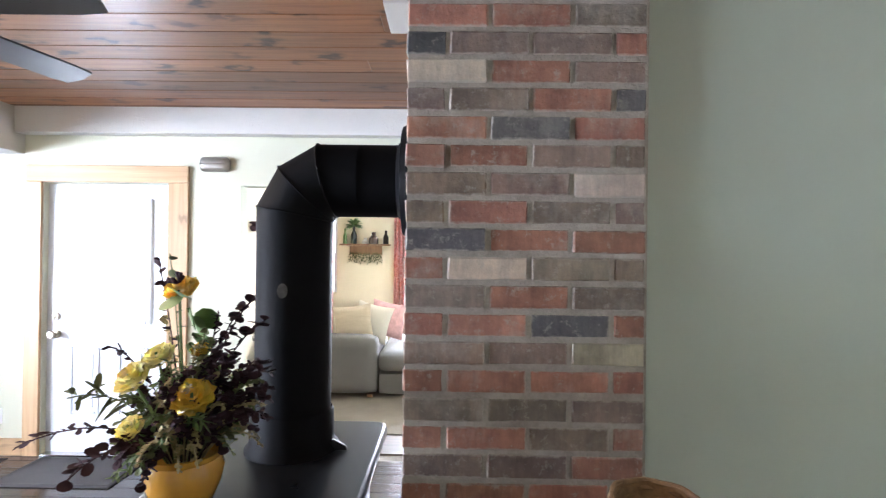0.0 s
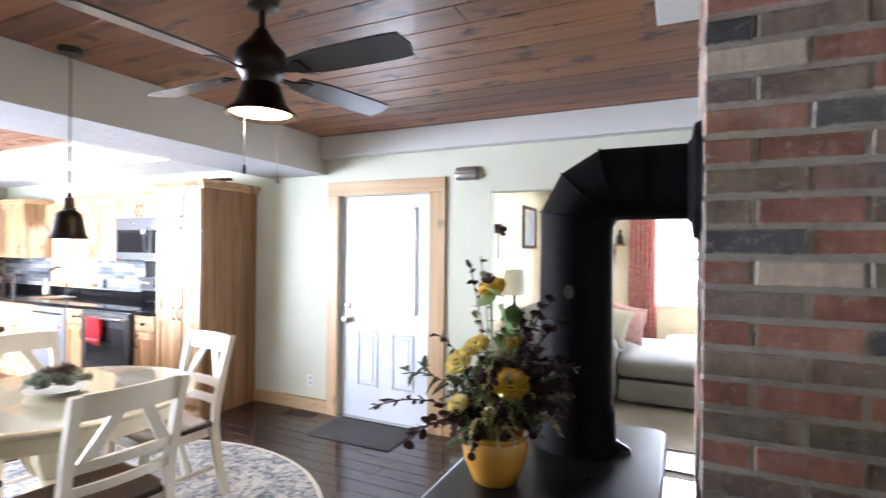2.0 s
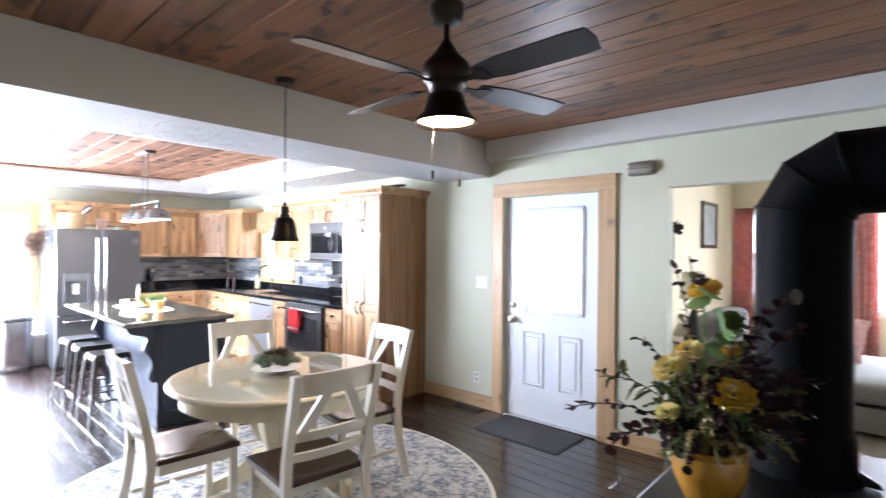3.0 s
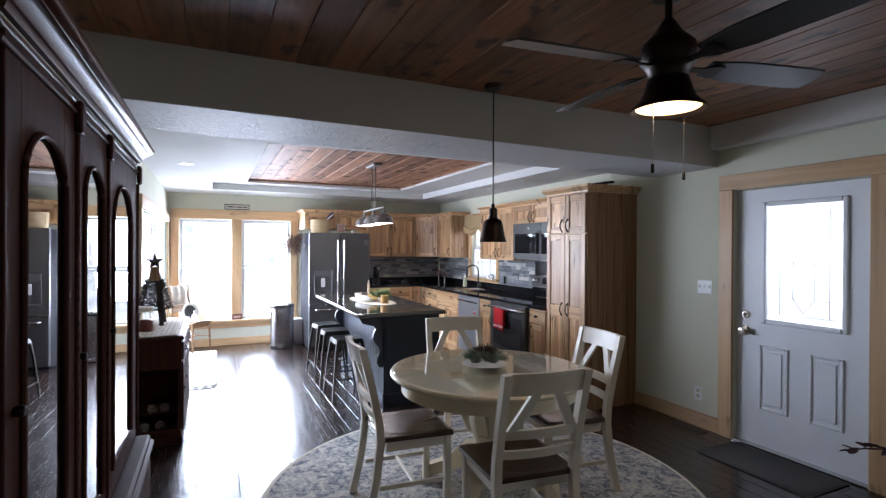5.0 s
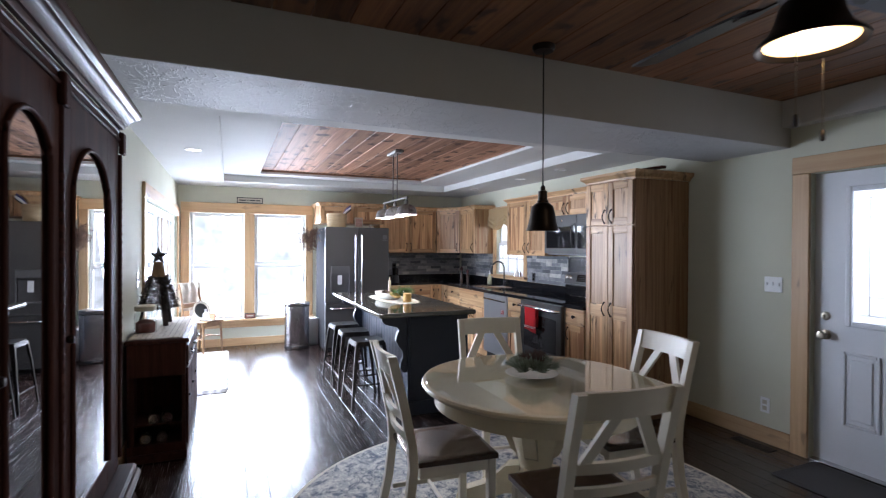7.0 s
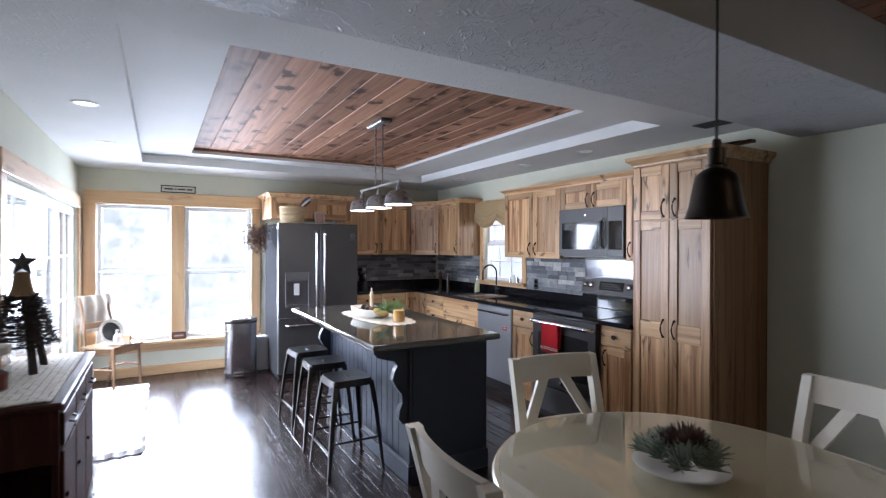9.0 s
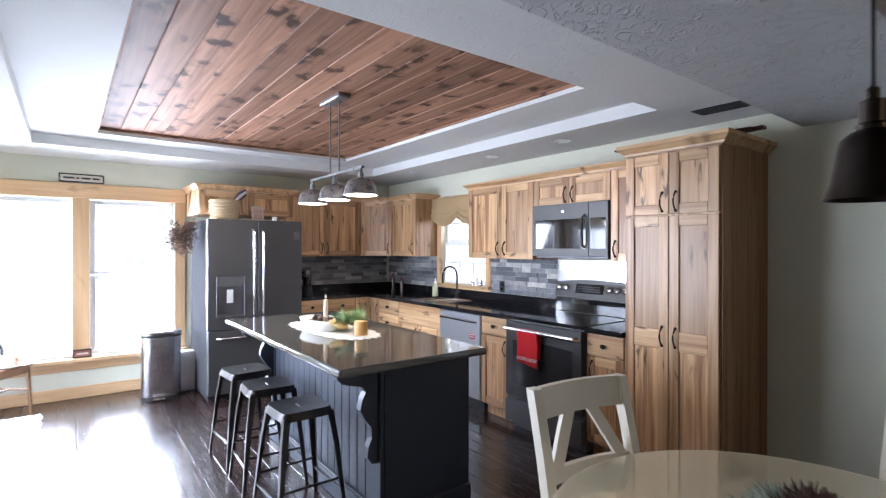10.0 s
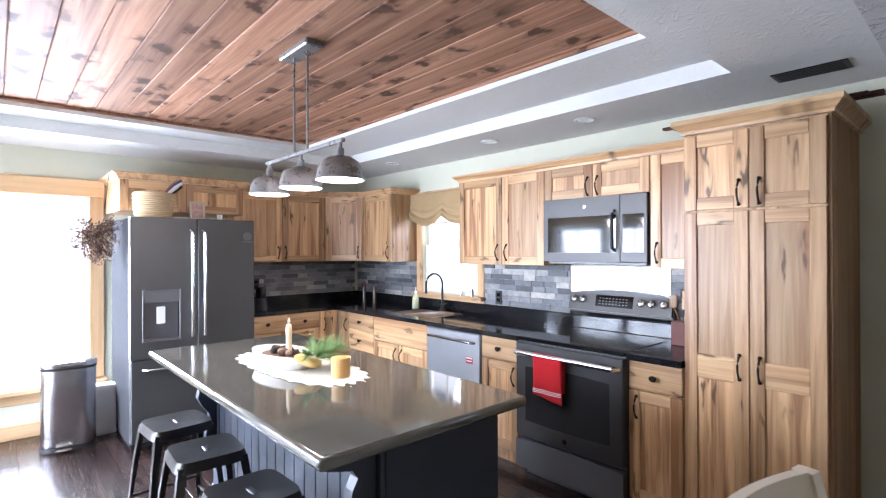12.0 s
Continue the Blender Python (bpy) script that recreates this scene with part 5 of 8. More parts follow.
c = k.ramp(a, [(0.40, (0.66, 0.62, 0.55)), (0.50, (0.50, 0.48, 0.45)), (0.55, (0.10, 0.118, 0.15)), (0.60, (0.11, 0.125, 0.155)), (0.65, (0.62, 0.58, 0.52))])
c = k.mix(c, k.ramp(b, [(0.44, (0.68, 0.64, 0.57)), (0.54, (0.12, 0.14, 0.19))]), 0.42)
k.put("Base Color", k.mix(c, k.ramp(f, [(0.3, (0.8,) * 3), (0.7, (1.1,) * 3)]), 1.0, "MULTIPLY"))
k.put("Roughness", 0.95)
k.bump(f, 0.5, 0.004)
rug = solo("round_rug", Shape().lathe([(0.0, 0.0015), (1.34, 0.0015), (1.352, 0.006), (1.34, RUGZ - 0.001), (0, RUGZ - 0.0005)], 96), k.mat, "round distressed blue and cream rug under the table", "rug", pose(-2.23, 2.0, 0))
part("border", Shape().lathe([(1.335, RUGZ - 0.0008), (1.35, RUGZ + 0.001), (1.364, 0.006), (1.356, 0.002)], 96, caps=False), CREAM_FABRIC, rug, "cream bound edge")

# ceiling fan with lamp
FX, FY = -0.80, 1.975
fan = thing("ceiling_fan", "dark bronze four-blade ceiling fan with lit lamp", "ceiling fan", pose(FX, FY, 0))
part("canopy", Shape().lathe([(0.03, 2.455), (0.06, 2.465), (0.072, 2.5), (0.072, DIN)], 24), BRONZE, fan)
part("downrod", Shape().tube([(0, 0, 2.35), (0, 0, 2.47)], 0.0135, 12), BRONZE, fan)
part("motor", Shape().lathe([(0.02, 2.385), (0.03, 2.37), (0.045, 2.345), (0.065, 2.32), (0.095, 2.29), (0.10, 2.26), (0.10, 2.225), (0.085, 2.205), (0.075, 2.19), (0.07, 2.165)], 32), BRONZE, fan)
sh = part("shade", Shape().lathe([(0.06, 2.175), (0.075, 2.16), (0.085, 2.12), (0.10, 2.085), (0.125, 2.062), (0.135, 2.05), (0.135, 2.044), (0.125, 2.046), (0.10, 2.07), (0.08, 2.1), (0.07, 2.14)], 36), BRONZE, fan, "bell lamp shade")
part("diffuser", Shape().lathe([(0.0, 2.052), (0.08, 2.053), (0.118, 2.057), (0.118, 2.062), (0, 2.064)], 32), glow("warm_lamp_glass", (1.0, 0.70, 0.34), 2.6), sh, "glowing warm glass")
BLADE = plain("dark_grey_blade", (0.055, 0.055, 0.058), 0.3, 0.4, vary=0.12, stretch=(1, 8, 1))
for ang in (-1, 78, 176, 264):
    r = pose(0, 0, 2.215, 0, 0, ang)
    out = [(0.16, -0.045), (0.30, -0.065), (0.58, -0.068), (0.655, -0.062), (0.67, 0.0), (0.655, 0.062), (0.58, 0.068), (0.30, 0.065), (0.16, 0.045)]
    bl = part("blade", Shape().prism(out, -0.004, 0.004, "z", m=r @ pose(0, 0, 0, -13, 0, 0)), BLADE, fan, "dark flat blade")
    part("blade_iron", Shape().prism([(0.08, -0.012), (0.14, -0.015), (0.19, -0.038), (0.22, -0.035), (0.22, 0.035), (0.19, 0.038), (0.14, 0.015), (0.08, 0.012)], -0.011, -0.005, "z", m=r @ pose(0, 0, 0, -13, 0, 0)), BRONZE, bl)
for x, y, z in ((0.035, -0.115, 1.80), (-0.045, 0.14, 1.80)):
    ch = part("pull_chain", Shape().tube([(x, y, 2.05), (x, y, z + 0.03)], 0.0018, 6), NICKEL, fan, "thin brass chain")
    part("pull_bob", Shape().lathe([(0.003, z + 0.034), (0.006, z + 0.03), (0.007, z + 0.005), (0.004, z)], 10, m=Matrix.Translation((x, y, 0))), BRONZE, ch)
lamp("fan_lamp", "POINT", 7, Matrix.Translation((FX, FY, 2.02)), (1, 0.78, 0.5), shadow_soft_size=0.05)

# pendant over the table
pd = thing("pendant_lamp", "dark metal pendant lamp over the dining table", "pendant lamp", pose(-2.125, 2.0, 0))
part("canopy", Shape().lathe([(0.0, 2.50), (0.05, 2.502), (0.06, 2.515), (0.06, DIN)], 24), BRONZE, pd)
part("cord", Shape().tube([(0, 0, 1.79), (0, 0, 2.505)], 0.004, 8), BLACK_PLASTIC, pd)
part("socket", Shape().lathe([(0.006, 1.80), (0.012, 1.795), (0.012, 1.775), (0.024, 1.77), (0.024, 1.725), (0.03, 1.72), (0.03, 1.70)], 20), BRONZE, pd)
part("shade", Shape().lathe([(0.026, 1.712), (0.04, 1.705), (0.056, 1.69), (0.062, 1.665), (0.074, 1.60), (0.083, 1.572), (0.086, 1.565), (0.082, 1.566), (0.07, 1.60), (0.058, 1.66), (0.05, 1.685), (0.02, 1.70)], 36), BRONZE, pd, "flared dark bell shade")

# island light
il = thing("island_light", "three-shade brushed metal light bar over the island", "pendant lamp", pose(-4.93, 2.085, 0))
FIX = plain("aged_nickel", (0.22, 0.215, 0.215), 0.28, 0.5, vary=0.04, bump=0)
part("canopy", Shape().box(-0.15, -0.045, TOP - 0.03, 0.15, 0.045, TOP - 0.0005, 0.006), FIX, il)
for x in (-0.07, 0.07):
    part("rod", Shape().tube([(x, 0, 1.955), (x, 0, TOP - 0.02)], 0.006, 8), FIX, il)
part("bar", Shape().box(-0.40, -0.01, 1.945, 0.40, 0.01, 1.962, 0.003), FIX, il)
BULB = glow("white_lamp_glass", (1.0, 0.97, 0.92), 16.0)
for x in (-0.37, 0.0, 0.37):
    part("stem", Shape().lathe([(0.010, 1.948), (0.010, 1.925), (0.018, 1.92), (0.018, 1.885), (0.024, 1.88)], 16, m=Matrix.Translation((x, 0, 0))), FIX, il)
    sh = part("shade", Shape().lathe([(0.02, 1.888), (0.05, 1.882), (0.08, 1.862), (0.096, 1.83), (0.10, 1.80), (0.106, 1.788), (0.106, 1.782), (0.098, 1.785), (0.09, 1.82), (0.07, 1.855), (0.03, 1.875)], 36, m=Matrix.Translation((x, 0, 0))), FIX, il, "dome metal shade")
    part("bulb", Shape().lathe([(0.0, 1.779), (0.06, 1.7795), (0.0975, 1.783), (0.092, 1.80), (0.0, 1.83)], 28, m=Matrix.Translation((x, 0, 0))), BULB, sh, "glowing white diffuser")
    lamp("island_lamp", "POINT", 12, Matrix.Translation((-4.93 + x, 2.085, 1.75)), (1, 0.95, 0.88), shadow_soft_size=0.05)

# recessed ceiling lights and the vent
LED = glow("led_disc", (1, 0.97, 0.92), 4.0)
for x, y, on in ((-5.318, 3.854, 0), (-4.466, 3.838, 0), (-6.6, 3.86, 0), (-4.884, 0.191, 1), (-6.2, 0.19, 1)):
    d = thing("recessed_light", "white recessed ceiling light", "ceiling light", pose(x, y, KIT), "recessed lights in the kitchen ceiling")
    part("ring", Shape().lathe([(0.05, -0.001), (0.055, -0.006), (0.068, -0.006), (0.072, -0.0005)], 28), WHITE, d)
    part("lens", Shape().lathe([(0.0, -0.004), (0.05, -0.0035), (0.05, -0.001)], 28), LED if on else CHROME, d)
vt = thing("ceiling_vent", "black slotted vent in the ceiling", "vent", pose(-3.26, 3.86, KIT))
part("frame", Shape().box(-0.15, -0.075, -0.006, 0.15, 0.075, -0.0005, 0.003), BLACK_METAL, vt)
for i in range(6):
    part("slat", Shape().box(-0.13, -0.062 + i * 0.022, -0.011, 0.13, -0.05 + i * 0.022, -0.0065, 0.001), BLACK_METAL, vt)

# ---- stove corner ----
STX0, STX1, STY0, STY1, STZ = 0.16, 0.645, 1.42, 2.225, 0.975
sv = thing("wood_stove", "black cast iron wood stove", "wood stove")
part("body", Shape().box(STX0 + 0.04, STY0 + 0.04, 0.16, STX1 - 0.04, STY1 - 0.04, STZ - 0.03, 0.012), BLACK_METAL, sv)
STOVE_TOP = plain("stove_top_enamel", (0.007, 0.008, 0.010), 0.3, 0.0, vary=0.04, fine=6, bump=0, spec=0.3)
part("top_plate", slab(STX0, STY0, STX1 + 0.012, STY1, STZ - 0.034, STZ, 0.012, 0.045), STOVE_TOP, sv, "smooth black top plate with a rolled edge")
for x in (STX0 + 0.07, STX1 - 0.11):
    for y in (STY0 + 0.07, STY1 - 0.11):
        part("leg", Shape().box(x, y, 0.0, x + 0.045, y + 0.045, 0.16, 0.006), BLACK_METAL, sv)
part("door", Shape().box(STX0 + 0.02, STY0 + 0.2, 0.3, STX0 + 0.039, STY1 - 0.2, 0.85, 0.006), BLACK_METAL, sv)
PY = 2.0
pp = thing("stove_pipe", "matt black stove pipe elbowing into the bricks", "stove pipe")
FLUE = plain("flue_black", (0.005, 0.005, 0.006), 0.6, 0.0, vary=0.2, bump=0.02, spec=0.06)
RR, ZH = 0.104, 1.7195
RX = 0.413
part("riser", Shape().lathe([(RR, STZ + 0.0005), (RR, 1.30), (RR - 0.001, 1.302), (RR - 0.001, 1.56), (RR, 1.60)], 40, m=Matrix.Translation((RX, PY, 0)), caps=False), FLUE, pp)
part("base_collar", Shape().lathe([(0.108, STZ + 0.11), (0.113, STZ + 0.10), (0.115, STZ + 0.02), (0.128, STZ + 0.006), (0.128, STZ + 0.0006)], 40, m=Matrix.Translation((RX, PY, 0)), caps=False), FLUE, pp)


def mitre(outer, inner):
    """The ring where two lengths of pipe meet at a slanted cut from outer to inner."""
    o, i = Vector((outer[0], PY, outer[1])), Vector((inner[0], PY, inner[1]))
    c, h = (o + i) / 2, (o - i) / 2
    return [c + h * math.cos(2 * math.pi * j / 40) + Vector((0, RR * math.sin(2 * math.pi * j / 40), 0)) for j in range(40)]


cuts = [mitre((RX - RR, 1.60), (RX + RR, 1.60)), mitre((0.309, 1.645), (0.517, 1.606)), mitre((0.370, 1.757), (0.520, 1.611)), mitre((0.478, ZH + 0.1005), (0.528, ZH - 0.1005)), mitre((0.60, ZH + 0.1005), (0.60, ZH - 0.1005))]
for k0, k1 in zip(cuts, cuts[1:]):
    gore = part("elbow_segment", Shape().add(k0 + k1, [[j, (j + 1) % 40, 40 + (j + 1) % 40, 40 + j] for j in range(40)], 0, True), FLUE, pp)
    if k1 is not cuts[-1]:
        part("seam", Shape().tube([p + (p - sum(k1, Vector((0, 0, 0))) / 40).normalized() * 0.001 for p in k1], 0.0026, 6, closed=True), FLUE, gore)
part("outlet_run", Shape().tube([(0.60, PY, ZH), (0.733, PY, ZH)], 0.1005, 40), FLUE, pp)
s = Shape().lathe([(0.103, 0), (0.112, 0.008), (0.15, 0.014), (0.158, 0.03)], 40, m=Matrix.Translation((0.703, PY, ZH)) @ pose(0, 0, 0, 0, 90, 0))
part("wall_collar", s, FLUE, pp, "round wall collar")
part("pipe_gauge", Shape().lathe([(0.013, 0), (0.013, 0.004), (0.0, 0.0045)], 20, m=pose(RX, PY - RR + 0.0005, 1.418, 90, 0, 8), sy=1.5), plain("worn_gauge", (0.13, 0.125, 0.12), 0.5, 0.6, vary=0.5, scale=60, fine=90), pp, "small pale magnetic gauge")
part("damper_handle", Shape().prism([(0.0, 0.0), (0.05, 0.0), (0.045, 0.012), (0.01, 0.03)], -0.006, 0.006, "y", m=Matrix.Translation((RX + 0.108, PY - 0.02, STZ + 0.002))), BLACK_METAL, pp, "short black handle")

# ---- hutch and sideboard ----
hu = thing("display_hutch", "dark mahogany display hutch with arched glass doors", "hutch")
HX0, HX1, HF = -2.03, -0.44, 0.126
s = Shape().box(HX0, YS + 0.02, 0.06, HX1, 0.17, 0.63, 0.004).box(HX0 + 0.02, YS + 0.03, 0.0, HX1 - 0.02, 0.14, 0.06, 0)
part("base", s, ANTIQUE, hu)
part("ledge", Shape().box(HX0 - 0.018, YS + 0.02, 0.632, HX1 + 0.018, 0.192, 0.662, 0.01).box(HX0 - 0.008, YS + 0.02, 0.6625, HX1 + 0.008, 0.178, 0.685, 0.008), ANTIQUE_X, hu)
for i in range(3):
    a = HX0 + 0.05 + i * 0.50
    d = part("base_door", Shape().box(a, 0.1705, 0.09, a + 0.48, 0.185, 0.60, 0.004), ANTIQUE, hu)
    part("knob", Shape().lathe([(0.006, 0), (0.012, 0.012), (0.0, 0.02)], 12, m=pose(a + 0.43, 0.185, 0.42, -90)), BRONZE, d)
part("back_panel", Shape().box(HX0 + 0.02, YS + 0.02, 0.686, HX1 - 0.02, YS + 0.035, 1.88, 0), ANTIQUE, hu)
for x in (HX0, HX1 - 0.025):
    part("side_panel", Shape().box(x, YS + 0.02, 0.686, x + 0.025, HF - 0.025, 1.88, 0.003), ANTIQUE, hu)
for z in (1.08, 1.44):
    part("shelf", Shape().box(HX0 + 0.026, YS + 0.036, z, HX1 - 0.026, HF - 0.05, z + 0.016, 0.002), ANTIQUE_X, hu)
part("top_board", Shape().box(HX0, YS + 0.02, 1.881, HX1, HF, 1.895, 0.003), ANTIQUE_X, hu)


def arch_door(x0, x1, g0, g1):
    """A tall door whose glass ends in a round arch; raised moulding follows the arch."""
    z0, z1, zs = 0.69, 1.878, 1.0
    r = (g1 - g0) / 2
    zb, za = 0.78, 1.745
    spring = za - r * 0.75
    cx = (g0 + g1) / 2
    s = Shape()
    y0, y1 = HF - 0.024, HF
    s.box(x0, y0, z0, g0, y1, z1, 0.002), s.box(g1, y0, z0, x1, y1, z1, 0.002), s.box(g0, y0, z0, g1, y1, zb, 0.002)
    arc = [(cx + r * math.cos(a), spring + (za - spring) * math.sin(a)) for a in [math.pi * i / 14 for i in range(15)]]
    for p, q in zip(arc, arc[1:]):
        s.prism([p, (p[0], z1), (q[0], z1), q], y0, y1, "y")
    dr = part("glass_door", s, ANTIQUE, hu)
    path = [(g1, zb)] + arc + [(g0, zb)]
    part("arch_moulding", Shape().tube([(x, HF + 0.004, z) for x, z in path], 0.006, 8), ANTIQUE, dr, "raised arched moulding")
    part("pane", Shape().box(g0 - cx - 0.002, -0.002, zb - 0.004, g1 - cx + 0.002, 0.002, za + 0.004, 0), HUTCH_GLASS, dr, "reflective glass", pose(cx, HF - 0.0045, 0, 0, 0, -0.5)).visible_shadow = False
    part("key_knob", Shape().lathe([(0.008, 0), (0.011, 0.008), (0.008, 0.016), (0, 0.018)], 12, m=pose(g1 + 0.035, HF, 1.25, -90)), BRONZE, dr)


arch_door(HX0 + 0.03, -1.335, -1.83, -1.42)
arch_door(-1.325, -0.935, -1.25, -1.005)
arch_door(-0.925, HX1 - 0.03, -0.825, -0.545)
for x in (HX0 + 0.015, -1.33, -0.93):
    s = Shape().tube([(x, HF + 0.002, 0.72), (x, HF + 0.002, 1.80)], 0.007, 10)
    for i in range(22):
        s.lathe([(0.007, 0), (0.009, 0.008), (0.007, 0.016)], 10, m=Matrix.Translation((x, HF + 0.002, 1.0 + i * 0.03)))
    part("turned_column", s, ANTIQUE, hu, "carved half column")
    part("block", Shape().box(x - 0.022, HF + 0.001, 1.80, x + 0.022, HF + 0.018, 1.878, 0.004), ANTIQUE, hu)
front = [(HX1, YS + 0.02), (HX1, HF), (HX0, HF), (HX0, YS + 0.02)]
cove = [(0.0, 1.8955), (0.010, 1.8955), (0.014, 1.902), (0.015, 1.908), (0.020, 1.909), (0.023, 1.917), (0.030, 1.927), (0.040, 1.934), (0.044, 1.935), (0.046, 1.940), (0.053, 1.944), (0.058, 1.950), (0.060, 1.956), (0.060, 1.964), (0.0, 1.964)]
part("crown", sweep(front, cove, True), ANTIQUE_X, hu, "deep polished cove crown")
part("frieze_bead", sweep(front, [(0.001, 1.846), (0.006, 1.847), (0.009, 1.852), (0.006, 1.857), (0.001, 1.858)], True), ANTIQUE, hu)
CHINA = plain("white_china", (0.75, 0.74, 0.70), 0.2, vary=0.03)
for x, z in ((-1.70, 1.456), (-1.55, 1.456), (-1.62, 1.096), (-0.68, 1.456), (-0.70, 1.096)):
    solo("china_bowl", Shape().lathe([(0.025, 0), (0.03, 0.008), (0.055, 0.04), (0.065, 0.075), (0.06, 0.075), (0.05, 0.042), (0.0, 0.012)], 24), CHINA, "white china bowl on the hutch shelf", "bowl", pose(x, -0.02, z + 0.0005), "china in the hutch")

SX0, SX1, SF, SZ = -4.93, -3.80, 0.215, 0.835
sb = thing("sideboard", "dark antique sideboard with wine rack end", "sideboard")
part("top", Shape().box(SX0 - 0.02, YS + 0.02, SZ - 0.03, SX1 + 0.02, SF + 0.02, SZ, 0.008), ANTIQUE_X, sb)
part("body", Shape().box(SX0, YS + 0.03, 0.0605, SX1 - 0.30, SF, SZ - 0.0305, 0.003), ANTIQUE, sb)
part("rack_header", Shape().box(SX1 - 0.299, YS + 0.03, 0.58, SX1, SF, SZ - 0.0305, 0.003), ANTIQUE, sb)
part("rack_floor", Shape().box(SX1 - 0.299, YS + 0.03, 0.0605, SX1, SF, 0.12, 0.003), ANTIQUE, sb)
part("rack_back", Shape().box(SX1 - 0.299, YS + 0.03, 0.121, SX1 - 0.03, YS + 0.05, 0.579, 0), ANTIQUE, sb)
for y in (YS + 0.051, SF - 0.025):
    part("post", Shape().box(SX1 - 0.028, y, 0.121, SX1, y + 0.025, 0.579, 0.003), ANTIQUE, sb)
part("plinth", Shape().box(SX0 - 0.012, YS + 0.03, 0.0, SX1 + 0.012, SF + 0.012, 0.06, 0.006), ANTIQUE_X, sb)
for i in range(3):
    a = SX0 + 0.03 + i * 0.36
    dr = part("drawer", Shape().box(a, SF + 0.0005, 0.64, a + 0.34, SF + 0.014, 0.78, 0.004), ANTIQUE_X, sb)
    part("handle", Shape().tube([(a + 0.12, SF + 0.014, 0.71), (a + 0.13, SF + 0.035, 0.70), (a + 0.21, SF + 0.035, 0.70), (a + 0.22, SF + 0.014, 0.71)], 0.005, 8), BRONZE, dr)
    dd = part("door", Shape().box(a, SF + 0.0005, 0.09, a + 0.34, SF + 0.014, 0.62, 0.004), ANTIQUE, sb)
    part("knob", Shape().lathe([(0.007, 0), (0.012, 0.01), (0, 0.018)], 12, m=pose(a + 0.30, SF + 0.014, 0.42, -90)), BRONZE, dd)
BOTTLE = plain("dark_bottle_glass", (0.012, 0.016, 0.012), 0.08, vary=0.1, bump=0)
for y, z in ((-0.03, 0.156), (0.07, 0.156), (0.02, 0.29), (0.1, 0.29)):
    b = thing("wine_bottle", "dark wine bottle lying in the rack", "bottle", pose(SX1 - 0.02, y, z, 0, -90, 0), "bottles in the wine rack")
    part("glass_body", Shape().lathe([(0.0, 0), (0.036, 0.002), (0.036, 0.18), (0.014, 0.23), (0.013, 0.27)], 18), BOTTLE, b)
    part("foil", Shape().lathe([(0.0, -0.002), (0.03, -0.0015), (0.03, -0.0005)], 18), CHROME, b, "pale base disc")
part("rack_shelf", Shape().box(SX1 - 0.29, YS + 0.052, 0.24, SX1 - 0.03, SF - 0.03, 0.252, 0.002), ANTIQUE_X, sb)
k = Nodes("printed_runner")
v = k.coords((1, 1, 1), False)
bt = k.n("ShaderNodeTexBrick", offset=0.5)
for sock, val in (("Scale", 9.0), ("Mortar Size", 0.02), ("Brick Width", 0.9), ("Row Height", 0.30), ("Bias", 0.0)):
    bt.inputs[sock].default_value = val
for sock, val in (("Color1", (0.62, 0.58, 0.50, 1)), ("Color2", (0.50, 0.46, 0.40, 1)), ("Mortar", (0.16, 0.13, 0.12, 1))):
    bt.inputs[sock].default_value = val
k.l(v, bt.inputs["Vector"])
worn = k.ramp(k.noise(v, 38, 4, 0.6), [(0.45, (0, 0, 0)), (0.6, (1, 1, 1))])
k.put("Base Color", k.mix(bt.outputs["Color"], (0.60, 0.56, 0.49), worn))
k.put("Roughness", 0.95)
k.bump(k.noise(v, 240, 3), 0.5, 0.003)
solo("table_runner", Shape().grid(30, 12, lambda u, q: (SX0 + 0.02 + 1.10 * u, -0.14 + 0.33 * q, SZ + 0.003 + 0.002 * math.sin(u * 34) * math.sin(q * 9))), k.mat, "cream woven runner with dark printed dashes on the sideboard", "table runner").modifiers.new("thickness", "SOLIDIFY").thickness = -0.002

# wire tree with star
tr = thing("decor_tree", "dark twig cone tree with a metal star", "decoration", pose(-4.50, -0.03, SZ + 0.005) @ Matrix.Diagonal((0.9, 0.9, 0.9, 1)))
RUSTY = plain("dark_rusted_metal", (0.03, 0.022, 0.019), 0.7, 0.2, vary=0.4)
TWIG = plain("brown_twigs", (0.03, 0.019, 0.014), 0.85, vary=0.4)
for a in range(3):
    g = a * 2.094 + 0.5
    foot, head = Vector((0.15 * math.cos(g), 0.15 * math.sin(g), 0.0)), Vector((0.045 * math.cos(g), 0.045 * math.sin(g), 0.44))
    side = Vector((-math.sin(g), math.cos(g), 0)) * 0.019
    out_ = Vector((math.cos(g), math.sin(g), 0)) * 0.009
    vs = [q + side * i + out_ * j for q in (foot, head) for i, j in ((-1, -1), (1, -1), (1, 1), (-1, 1))]
    part("leg", Shape().add(vs, [[0, 1, 2, 3], [4, 5, 6, 7], [0, 1, 5, 4], [1, 2, 6, 5], [2, 3, 7, 6], [3, 0, 4, 7]]), RUSTY, tr, "weathered slanted board leg")
rng = random.Random(5)
